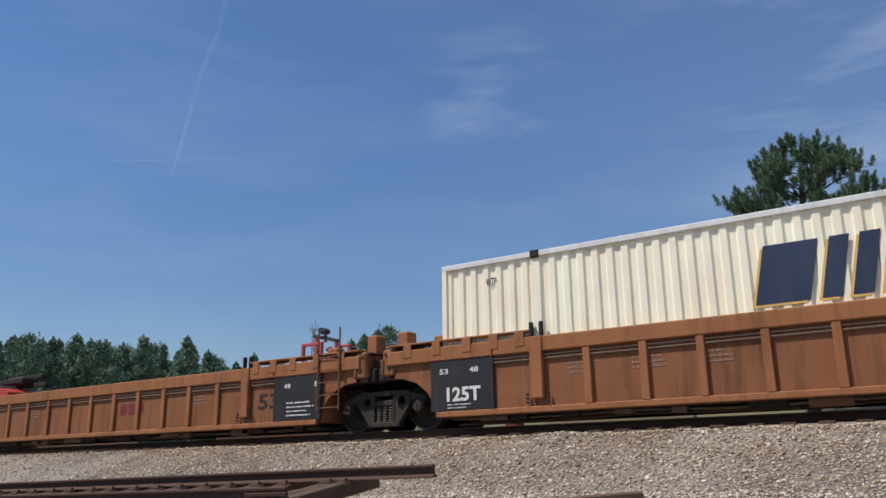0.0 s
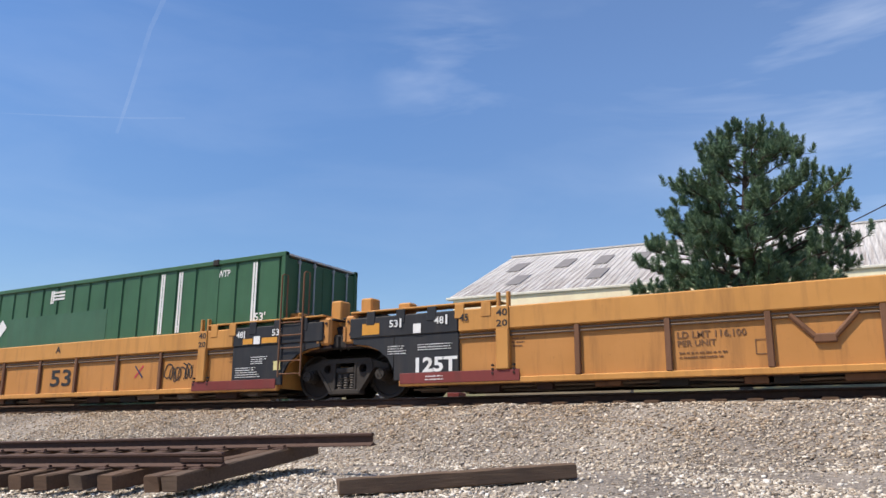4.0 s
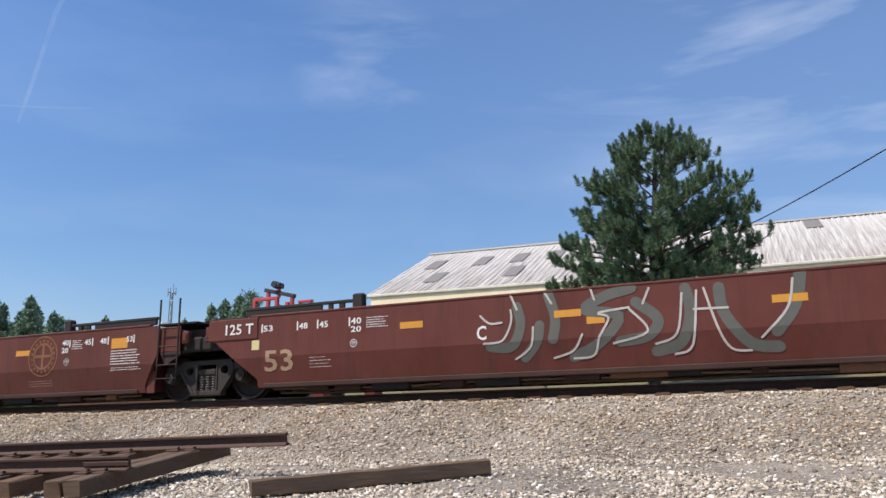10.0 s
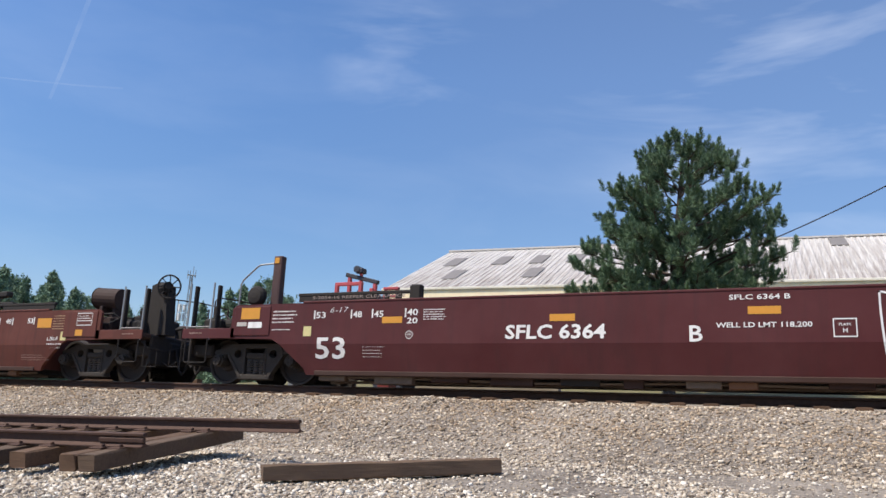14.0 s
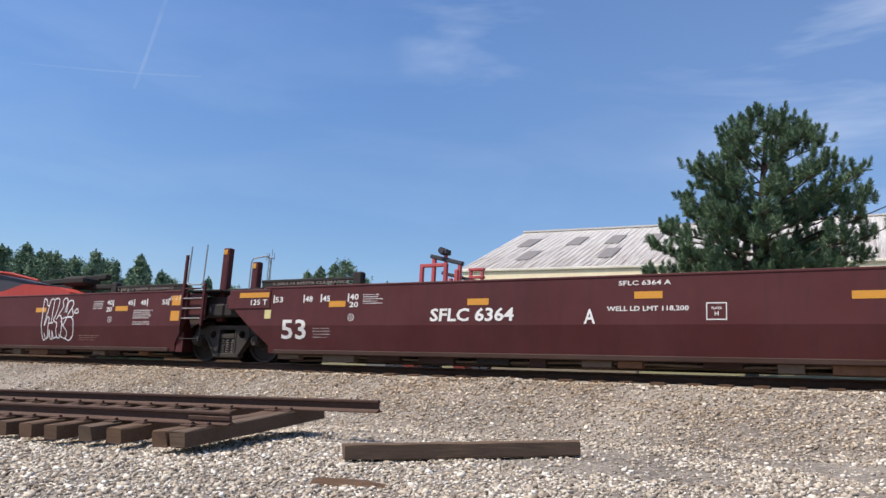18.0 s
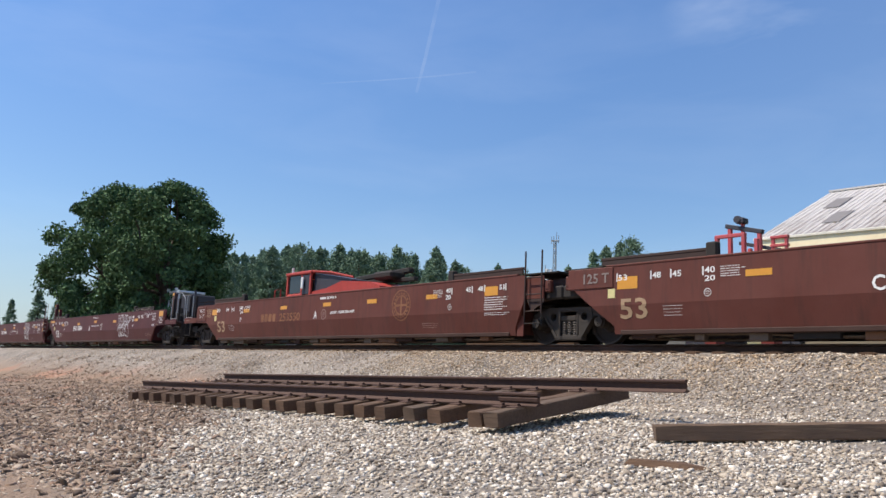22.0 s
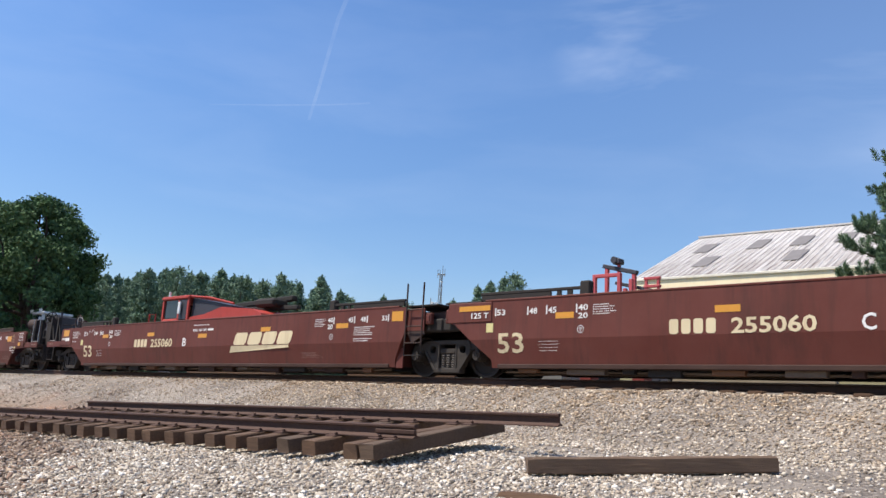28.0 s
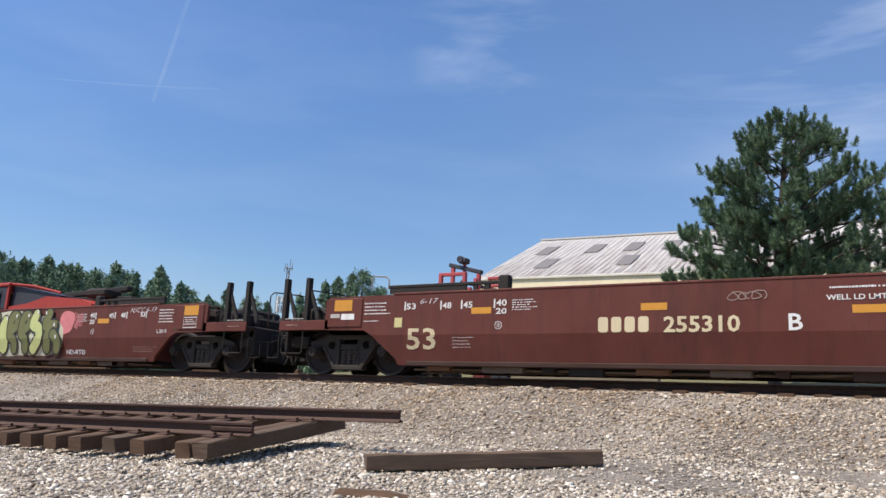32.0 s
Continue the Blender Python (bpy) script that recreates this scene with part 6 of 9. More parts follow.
            part("stirrup", Build().path([(px + d * 0.02, -1.40, 0.92), (px + d * 0.02, -1.40, 0.42), (px + d * 0.06, -1.40, 0.39), (px + d * 0.56, -1.40, 0.39), (px + d * 0.60, -1.40, 0.42), (px + d * 0.60, -1.40, 0.92)], 0.014, 6), M["under"], unit, "bent steel stirrup step")
            part("stirrup", Build().path([(px - d * 0.12, -1.34, 0.86), (px - d * 0.12, -1.34, 0.30), (px - d * 0.46, -1.30, 0.30), (px - d * 0.46, -1.30, 0.60)], 0.013, 6), M["under"], unit)
            bars(unit, min(px, px + d * 0.62) + 0.12, max(px, px + d * 0.62) - 0.1, 0.96, 1.03, M["faint"], 1, seed=3)
            for xx in (px, px + d * 0.62):
                part("end_post", Build().rod((xx, 1.38, 0.9), (xx, 1.38, 1.98), 0.019, 8), M["grime"], unit)
            part("end_rail", Build().path([(px, 1.36, 1.95), (px, 0.4, 1.96), (px + d * 0.02, -0.5, 1.90), (px + d * 0.02, -0.62, 1.80), (px + d * 0.02, -0.62, 1.02)], 0.016), M["grime"], unit)
            # brake gear heaped on the platform
            part("brake_cylinder", Build().rod((o - d * 0.98, -0.85, 1.22), (o - d * 0.50, -0.80, 1.24), 0.15, 14).rod((o - d * 1.25, -0.86, 1.20), (o - d * 0.98, -0.85, 1.22), 0.05, 8), M["under"], unit, "dark brake cylinder")
            part("valve_block", Build().soft(*P(-0.44, -0.10), -1.15, -0.6, 1.02, 1.44, 0.04).soft(*P(-0.40, -0.22), -1.25, -1.15, 1.08, 1.28, 0.02).rod((o - d * 0.28, -1.0, 1.4), (o - d * 0.28, -1.0, 1.54), 0.06, 8), M["grime"], unit, "brake valve block")
            if heavy != "rust":
                part("rigging_box", Build().soft(*P(-1.42, -0.95), -1.15, -0.55, 1.02, 1.34, 0.05).soft(*P(-0.95, -0.62), -0.7, 0.5, 1.02, 1.52, 0.05).rod((o - d * 1.2, -1.0, 1.3), (o - d * 1.2, -1.0, 1.62), 0.05, 8), M["under"], unit, "dark brake rigging boxes")
            part("bracket", Build().prism([(o - d * 0.62, 1.02), (o - d * 0.42, 1.02), (o - d * 0.40, 1.50), (o - d * 0.48, 1.52)], -0.5, -0.44).prism([(o - d * 1.5, 1.02), (o - d * 1.2, 1.02), (o - d * 1.34, 1.42)], -0.2, -0.14), M["under"], unit)
            part("brake_pipe", Build().path([(o - d * 0.2, -1.30, 1.20), (o - d * 0.55, -1.28, 1.26), (o - d * 0.80, -1.2, 1.40), (o - d * 1.0, -1.1, 1.38), (o - d * 1.30, -0.9, 1.16), (o - d * 1.5, -0.8, 1.04)], 0.018), M["under"], unit)
            part("brake_pipe", Build().path([(o - d * 0.1, -1.2, 1.48), (o - d * 0.45, -1.1, 1.50), (o - d * 0.62, -1.0, 1.36), (o - d * 1.05, -0.9, 1.08)], 0.022), M["under"], unit)
            part("brake_rod", Build().rod((o - d * 0.3, -0.3, 1.10), (o - d * 1.55, 0.2, 1.34), 0.03, 8), M["under"], unit)
            part("far_gear", Build().soft(*P(-1.2, -0.2), 0.35, 1.0, 1.0, 1.40, 0.05).rod((o - d * 1.3, 0.9, 1.3), (o - d * 0.3, 0.9, 1.42), 0.10, 10), M["under"], unit)
        else:
            x0, x1 = (o - 0.05, o + 1.5) if side == "l" else (o - 1.5, o + 0.05)
            part("end_frame", Build().soft(x0, x1, -1.16, 1.16, 0.98, 1.46, 0.03), M["grime"], unit)
            part("center_sill", Build().soft(min(o, o + d * 1.5), max(o, o + d * 1.5), -0.3, 0.3, 0.78, 1.0, 0.02), M["under"], unit)
            part("pipe_run", Build().path([(o + d * 1.2, -1.1, 1.52), (o + d * 0.5, -1.0, 1.62), (o + d * 0.1, -0.9, 1.50), (o - d * 0.15, -0.85, 1.30)], 0.022), M["under"], unit)
            part("bearing_block", Build().soft(min(o - 0.02, o + d * 0.55), max(o - 0.02, o + d * 0.55), -1.28, -0.7, 0.98, 1.28, 0.04), M["under"], unit)
            part("walkway", Build().soft(min(o + d * 0.10, o + d * 1.15), max(o + d * 0.10, o + d * 1.15), -1.36, 1.36, 1.56, 1.60, 0.01), M["under"], unit)


def smooth_unit(name, label, L, lend, rend, mat, style="m", wheel=False):
    """A smooth-sided well unit."""
    u = thing("well_car", label, "rail car", None, "well cars of the train")
    levels = [0.18, 0.30, 0.34, 0.76, 0.80, 0.86, 0.88, 0.95, 1.10, 1.13, 1.48, 1.50, 1.56]
    for s in (-1, 1):
        part("side_wall", side_wall(L, lend, rend, s, levels), mat, u, "smooth painted steel side" if s < 0 else "")
    part("top_chord", Build().soft(1.3, L - 1.3, SIDE - 0.012, SIDE + 0.10, 1.555, 1.60, 0.012), mat, u)
    part("top_chord", Build().soft(1.3, L - 1.3, -SIDE - 0.10, -SIDE + 0.012, 1.555, 1.60, 0.012), mat, u)
    common_underframe(u, L, lend, rend, mat, "dark" if style == "m" else "")
    # raised container guides near both ends, on posts with daylight between
    for x0, x1 in ((1.15, 3.75), (L - 3.75, L - 1.15)):
        for s in (-1, 1):
            y0, y1 = (SIDE + 0.02, SIDE + 0.09) if s < 0 else (-SIDE - 0.09, -SIDE - 0.02)
            g = Build().soft(x0, x1, y0, y1, 1.70, 1.76, 0.01)
            inner = x1 if x0 < 5 else x0
            way = -1 if x0 < 5 else 1
            # a solid skirt with two small openings towards its inner end, as far as the raised bar goes
            for a, c in ((0.30, 0.42), (0.56, 0.66), (0.80, 2.58)) if style != "n" else ((0.0, 2.58),):
                g.soft(min(inner + way * a, inner + way * c), max(inner + way * a, inner + way * c), y0 + 0.01, y1 - 0.01, 1.59, 1.71, 0.008)
            part("container_guide", g, M["under"] if style != "n" else M["grime"], u, "dark raised container guide")
        cx = x1 if x0 < 5 else x0
        part("guide_stop", Build().soft(cx - 0.12, cx + 0.12, SIDE + 0.0, SIDE + 0.16, 1.56, 1.86, 0.03), M["under"], u)
    # end ladders, boxes and masts
    def mast(a, c, top, material=mat):
        part("mast", Build().soft(a, c, -1.06, -0.90, 0.9, top, 0.015).soft(a + 0.04, c - 0.04, -1.065, -1.045, 1.0, top - 0.3, 0.004), material, u, "upright channel post")
        part("mast_band", Build().soft(a + 0.03, c - 0.06, -1.072, -1.05, top - 0.16, top - 0.04, 0.006), M["reflect"], u, "yellow reflector on the post")

    if rend == "art":
        part("step_panel", Build().soft(L - 1.10, L - 0.52, SIDE + 0.06, SIDE + 0.10, 1.0, 1.52, 0.01), mat, u)
        part("drop_sheet", Build().soft(L - 1.40, L - 1.18, SIDE + 0.11, SIDE + 0.15, 0.16, 0.62, 0.01), mat, u)
        part("step_bracket", Build().prism([(L - 1.05, 1.0), (L - 0.5, 1.0), (L - 0.5, 0.92), (L - 0.9, 0.72)], SIDE + 0.06, SIDE + 0.09), M["grime"], u)
        if style == "s":
            for xx, t in ((L - 1.19, 2.42), (L - 0.51, 1.74)):
                part("ladder_stile", Build().soft(xx - 0.035, xx + 0.035, SIDE - 0.06, SIDE + 0.0, 0.76, t, 0.008), mat, u, "ladder side channel")
            for zz in (0.93, 1.39, 1.16, 1.62):
                part("tread", Build().soft(L - 1.16, L - 0.54, SIDE - 0.055, SIDE - 0.005, zz - 0.012, zz + 0.012, 0.005), M["postgrey"] if zz < 1.5 else mat, u)
            part("stirrup", Build().path([(L - 1.18, SIDE - 0.03, 0.80), (L - 1.18, SIDE - 0.03, 0.49), (L - 1.14, SIDE - 0.03, 0.46), (L - 0.55, SIDE - 0.03, 0.46), (L - 0.52, SIDE - 0.03, 0.49), (L - 0.52, SIDE - 0.03, 0.80)], 0.013), M["under"], u)
            part("grab_rail", Build().path([(L - 1.07, SIDE - 0.03, 2.62), (L - 1.10, SIDE - 0.03, 1.75), (L - 1.05, SIDE - 0.03, 1.71), (L - 0.64, SIDE - 0.03, 1.71), (L - 0.59, SIDE - 0.03, 1.75), (L - 0.57, SIDE - 0.03, 2.64)], 0.017, 8), M["steelgrey"], u, "bright galvanised grab rail")
            mast(L - 0.46, L - 0.25, 2.63)
        else:
            ladder(u, L - 1.02, 0.52, 0.66, 1.52, SIDE - 0.03, M["grime"], 3, 2.10)
            part("stirrup", Build().path([(L - 1.02, SIDE - 0.03, 0.68), (L - 1.02, SIDE - 0.03, 0.44), (L - 0.5, SIDE - 0.03, 0.44), (L - 0.5, SIDE - 0.03, 0.68)], 0.013), M["under"], u)
            part("hinge_block", Build().soft(L - 0.46, L - 0.28, SIDE + 0.02, SIDE + 0.14, 1.14, 1.40, 0.02).soft(L - 0.42, L - 0.32, SIDE + 0.005, SIDE + 0.03, 1.20, 1.34, 0.006), mat, u)
    if lend == "art":
        part("end_box", Build().soft(0.28, 1.5, SIDE - 0.02, SIDE + 0.05, 1.13, 1.555, 0.012), mat, u, "flush end box")
        part("lift_eye", Build().soft(0.16, 0.30, SIDE + 0.02, SIDE + 0.10, 1.14, 1.44, 0.02).soft(0.19, 0.27, SIDE + 0.008, SIDE + 0.022, 1.22, 1.36, 0.004), mat, u)
        if style == "s":
            mast(0.50, 0.69, 2.26)
            part("grab_rail", Build().path([(0.80, SIDE + 0.02, 1.60), (0.80, SIDE + 0.02, 2.18), (0.86, SIDE + 0.02, 2.26), (1.3, SIDE + 0.02, 2.30)], 0.015), M["steelgrey"], u)
    if rend == "cpl":
        part("end_box", Build().soft(L - 0.72, L + 0.32, SIDE - 0.02, SIDE + 0.05, 0.93, 1.52, 0.012), mat, u)
        if style in "bn":
            part("air_reservoir", Build().rod((L - 0.26, -0.95, 1.90), (L + 0.36, -0.86, 1.87), 0.245, 20).rod((L - 0.32, -0.955, 1.90), (L - 0.26, -0.95, 1.90), 0.19, 20, 0.255).soft(L - 0.05, L + 0.05, -1.1, -0.7, 1.5, 1.7, 0.01).soft(L + 0.26, L + 0.34, -1.0, -0.6, 1.0, 1.66, 0.01), M["grime"], u, "dark brake reservoir")
            part("brake_stand", Build().prism([(L + 1.32, 1.02), (L + 1.95, 1.02), (L + 1.90, 1.5), (L + 1.84, 2.12), (L + 1.66, 2.22), (L + 1.40, 2.14), (L + 1.36, 1.5)], -1.0, -0.72).rod((L + 1.75, -1.02, 2.06), (L + 1.98, -1.1, 2.06), 0.13, 12), M["under"], u, "dark hand brake stand")
            wh = Build()
            cx, cz = L + 2.0, 2.07
            pts = [(cx + 0.02 + 0.24 * math.cos(a) * 0.8, -1.12 + 0.24 * math.cos(a) * 0.6, cz + 0.26 * math.sin(a)) for a in [2 * math.pi * k / 24 for k in range(24)]]
            wh.path(pts + pts[:2], 0.02, 6)
            for k in range(8):
                wh.rod((cx + 0.01, -1.10, cz), pts[k * 3], 0.013, 5)
            wh.rod((cx - 0.05, -1.08, cz), (cx + 0.04, -1.16, cz), 0.07, 10)
            part("brake_wheel", wh, M["under"], u, "black spoked hand brake wheel")
        if style == "s":
            mast(L + 0.13, L + 0.39, 2.37, M["greymast"])
            part("arched_rail", Build().path([(L + 0.36, -1.0, 2.33), (L + 0.95, -1.0, 2.33), (L + 1.30, -1.0, 2.16), (L + 1.48, -1.0, 2.05), (L + 1.54, -1.0, 1.94), (L + 1.56, -1.0, 1.05)], 0.017, 8), M["steelgrey"], u, "bent galvanised handrail")
    if lend == "cpl":
        part("end_box", Build().soft(-0.34, 0.55, SIDE - 0.02, SIDE + 0.05, 0.93, 1.52, 0.012), mat, u)
        if style == "s":
            mast(0.22, 0.43, 2.64, M["greymast"])
            part("arched_rail", Build().path([(0.26, -1.0, 2.50), (-0.15, -1.0, 2.48), (-0.22, -1.0, 2.45), (-0.56, -1.0, 2.18), (-0.62, -1.0, 2.08), (-0.63, -1.0, 1.04)], 0.019, 8), M["steelgrey"], u, "bent galvanised handrail")
            dome = Build()
            n = 16
            v = []
            for r_, y_ in ((0.20, -1.16), (0.205, -1.28), (0.16, -1.33), (0.06, -1.35)):
                v += [(0.01 + math.cos(2 * math.pi * k / n) * r_, y_, 1.77 + math.sin(2 * math.pi * k / n) * r_) for k in range(n)]
            dome.add(v, [(i * n + k, i * n + (k + 1) % n, (i + 1) * n + (k + 1) % n, (i + 1) * n + k) for i in range(3) for k in range(n)] + [tuple(range(3 * n, 4 * n)), tuple(range(n))[::-1]])
            part("brake_housing", dome, M["under"], u, "dark round hand brake housing")
        if wheel:
            wh = Build()
            cx, cz = (0.30, 1.84)
            pts = [(cx + 0.26 * math.cos(a), -1.16, cz + 0.26 * math.sin(a)) for a in [2 * math.pi * k / 20 for k in range(20)]]
            wh.path(pts + pts[:2], 0.018, 6)
            for k in range(5):
                wh.rod((cx, -1.14, cz), pts[k * 4], 0.012, 5)
            wh.rod((cx, -1.16, cz), (cx, -0.95, cz), 0.035, 8).soft(cx - 0.10, cx + 0.10, -1.0, -0.86, 1.0, cz + 0.08, 0.02)
            part("brake_wheel", wh, M["grime"], u, "spoked hand brake wheel")
        if style == "m":
            part("hoop_rail", Build().path([(0.70, SIDE + 0.06, 1.70), (0.70, SIDE + 0.06, 1.92), (0.75, SIDE + 0.06, 1.97), (1.05, SIDE + 0.06, 1.95), (1.12, SIDE + 0.06, 1.88), (1.12, SIDE + 0.06, 1.70)], 0.016), M["postgrey"], u)
    return u


def usual_marks(u, L, lend, rend, letter, big, ink, lim=True, seed=0, yellow="reflect", style="m", spots=None, shift=0.0):
    """Marks that all the smooth units carry."""
    Y = M[yellow]
    letters(u, "53", 1.66 + shift, 2.33 + shift, 0.49, 0.90, big, "large painted number", name="number")
    for x0, z0, dx in spots or ((3.10, 1.14, 0.42), (6.34, 1.13, 0.44), (9.49, 1.02, 0.47), (12.72, 1.13, 0.44), (15.94, 1.13, 0.45)):
        plate(u, "reflector", x0, x0 + dx, z0, z0 + 0.12, Y, "yellow reflective strip")
    if rend == "cpl" and style in "bn":
        plate(u, "reflector", 17.84, 18.30, 1.16, 1.38, Y, "large yellow reflector")
        part("stencil_frame", ribbon([(19.16, 1.20), (19.62, 1.20), (19.62, 1.47), (19.16, 1.47)], 0.010, SIDE - 0.02, 0.006, True), ink, u, "white frame lines")
        part("stencil_frame", ribbon([(19.16, 1.30), (19.62, 1.30)], 0.008, SIDE - 0.02, 0.006), ink, u)
        set_back([bars(u, 19.20, 19.58, 1.33, 1.44, ink, 2, seed=seed)], -0.022)
        letters(u, "L 201-9", 18.24, 18.58, 0.86, 0.95, ink)
        bars(u, 18.36, 18.95, 1.10, 1.46, M["tanmark"], 6, seed=seed)
        bars(u, 18.24, 18.85, 0.66, 0.82, ink, 2, seed=seed + 3)
        plate(u, "label_square", 18.66, 18.84, 0.86, 1.06, M["label"], "pale yellow label")
        plate(u, "label_square", 19.14, 19.36, 0.96, 1.10, M["reflect"], "dull gold label", 0.026)
    elif rend == "cpl":
        plate(u, "reflector", 19.21, 19.69, 1.27, 1.50, Y, "large yellow reflector", 0.026)
        part("stencil_frame", ribbon([(19.22, 0.98), (19.66, 0.98), (19.66, 1.22), (19.22, 1.22)], 0.010, SIDE - 0.02, 0.006, True), ink, u, "white frame lines")
        part("stencil_frame", ribbon([(19.22, 1.06), (19.66, 1.06)], 0.008, SIDE - 0.02, 0.006), ink, u)
        set_back([bars(u, 19.27, 19.62, 1.09, 1.19, ink, 2, seed=seed)], -0.022)
        letters(u, "L 201-9", 18.28, 18.62, 0.86, 0.95, ink)
        bars(u, 18.30, 18.95, 1.10, 1.46, ink, 5, seed=seed)
        plate(u, "label_square", 18.87, 19.04, 0.92, 1.09, M["label"], "pale yellow label")
    elif style in "bn":
        plate(u, "reflector", 17.08, 17.54, 1.14, 1.36, Y, "large yellow reflector")
        bars(u, 17.08, 17.95, 0.78, 1.12, ink, 6, seed=seed)
        bars(u, 17.08, 18.0, 0.66, 0.75, ink, 2, seed=seed)
    else:
        plate(u, "reflector", 17.93, 18.30, 1.24, 1.47, Y, "large yellow reflector")
        bars(u, 16.62, 17.38, 0.93, 1.16, ink, 5, seed=seed)
        bars(u, 16.62, 17.30, 0.78, 0.88, ink, 2, seed=seed)
    if lend == "cpl" and style == "n":
        set_back(letters(u, "6-17", -0.04, 0.36, 1.06, 1.21, M["chalk"], "white chalk writing", 0.2, bold=-0.002), SIDE - 0.027)
        set_back(letters(u, "NSCC", -0.06, 0.42, 1.28, 1.42, M["chalk"], "white chalk writing", 0.3, bold=-0.003), SIDE - 0.027)
        set_back([bars(u, -0.25, 0.22, 1.47, 1.51, M["faint"], 1, seed=seed)], -0.022)
        bars(u, 0.60, 1.08, 1.06, 1.40, M["tanmark"], 5, seed=seed)
        plate(u, "reflector", 1.12, 1.56, 1.14, 1.36, Y, "large yellow reflector")
    elif lend == "cpl" and style == "b":
        plate(u, "reflector", 0.62, 1.02, 1.10, 1.30, Y, "large yellow reflector")
        bars(u, 0.62, 1.02, 1.34, 1.50, ink, 4, seed=seed)
        bars(u, 0.42, 0.95, 0.99, 1.05, ink, 1, seed=seed + 8)
        letters(u, "6-17", 1.12, 1.50, 1.20, 1.32, M["chalk"], "white chalk writing", 0.25, bold=-0.002)
    elif lend == "cpl":
        plate(u, "reflector", -0.17, 0.29, 1.26, 1.49, Y, "large yellow reflector", 0.026)
        letters(u, "6-17", 1.95, 2.36, 1.36, 1.47, M["chalk"], "white chalk writing", 0.25, bold=-0.002)
        bars(u, 0.60, 1.25, 1.16, 1.44, ink, 4, seed=seed)
        bars(u, 0.60, 1.10, 1.02, 1.07, ink, 1, seed=seed + 8)
        plate(u, "label_square", 0.02, 0.36, 1.08, 1.20, M["white"], "", 0.026)
        plate(u, "label_square", -0.26, -0.02, 1.12, 1.20, M["greyspray"], "", 0.026)
    else:
        if style == "m":
            plate(u, "reflector", 0.60, 1.46, 1.37, 1.48, Y, "yellow reflector", 0.026)
            set_back(letters(u, "125 T", 0.95, 1.42, 1.21, 1.33, ink, name="number"), SIDE - 0.027)
        else:
            set_back(letters(u, "125 T", 0.72, 1.40, 1.24, 1.45, M["faintpale"] if style == "n" else ink, name="number"), SIDE - 0.027)
            if style == "n":
                plate(u, "reflector", 1.60, 2.10, 1.08, 1.33, Y, "large yellow reflector")
    plate(u, "label_square", 1.36, 1.54, 0.91, 1.10, M["label"], "pale yellow label")
    back = 0.10 if style == "b" else 0.0
    for body, x0, x1, z0, z1 in (("40", 15.60, 15.80, 1.29, 1.41), ("20", 15.60, 15.80, 1.12, 1.24), ("45", 16.38 - back, 16.57 - back, 1.27, 1.39), ("48", 16.84 - back, 17.03 - back, 1.27, 1.39), ("53", 17.60 - back, 17.78 - back, 1.27, 1.39),
                                 ("53", 1.63, 1.85, 1.26, 1.38), ("48", 2.46, 2.66, 1.26, 1.38), ("45", 2.92, 3.12, 1.26, 1.38), ("40", 3.62, 3.84, 1.28, 1.40), ("20", 3.62, 3.84, 1.13, 1.24)):
        letters(u, body, x0, x1, z0, z1, ink, name="number")
    for x in (15.82, 16.60 - back, 17.06 - back, 17.80 - back, 1.58, 2.41, 2.87, 3.57):
        plate(u, "position_bar", x, x + 0.03, 1.24, 1.41, ink)
    bars(u, *((15.90, 16.22) if style == "b" else (15.08, 15.52)), 1.18, 1.40, ink, 5, seed=seed + 1)
    bars(u, 3.95, 4.45, 1.18, 1.40, ink, 5, seed=seed + 2)
    ring_mark(u, 15.77, 0.92, 0.075, ink)
    ring_mark(u, 3.68, 0.92, 0.075, ink)
    if letter:
        letters(u, letter, 8.62, 8.82, 0.78, 1.04, ink, name="letter")
    if lim:
        if lim == "S":
            letters(u, "WELL LD LMT 118,200", 9.02, 10.38, 0.99, 1.07, ink)
            letters(u, "SFLC 6364 " + letter, 9.22, 10.10, 1.42, 1.50, ink)
            letters(u, "PLATE", 10.73, 10.89, 1.0, 1.04, ink)
            letters(u, "H", 10.78, 10.84, 0.90, 0.97, ink)
        else:
            letters(u, "WELL LD LMT", 9.15, 9.95, 1.22, 1.30, ink)
            plate(u, "limit_bar", 10.0, 10.3, 1.23, 1.29, ink)
            bars(u, 9.2, 10.2, 1.37, 1.45, ink, 1, "small_mark", seed + 7)
    bars(u, 2.7, 3.2, 0.5, 0.74, ink, 4, seed=seed + 5)
    bars(u, 17.4 if rend == "cpl" else 14.6, 18.3 if rend == "cpl" else 15.4, 0.40, 0.56, M["faint"], 3, seed=seed + 6)


M["label"] = plain("pale_label", (0.62, 0.55, 0.25), 0.6, 0.2)
M["faint"] = plain("faint_print", (0.30, 0.20, 0.16), 0.7, 0.3)
M["olive"] = plain("olive_spray", (0.155, 0.16, 0.055), 0.6, 0.2, 5.0, 0.0, 0.0)
M["lime"] = plain("pale_lime_spray", (0.52, 0.56, 0.22), 0.6, 0.15, 5.0, 0.0, 0.0)
M["pinkspray"] = plain("pink_spray", (0.62, 0.20, 0.20), 0.6, 0.2, 5.0, 0.0, 0.0)
M["greyspray"] = plain("silver_spray", (0.50, 0.46, 0.42), 0.6, 0.25, 5.0, 0.0, 0.0)
M["drab"] = paint("drab_olive_spray", (0.16, 0.115, 0.07), (0.10, 0.045, 0.03), 0.7, 0.8, (2.0, 2.0, 2.0), 5.0)
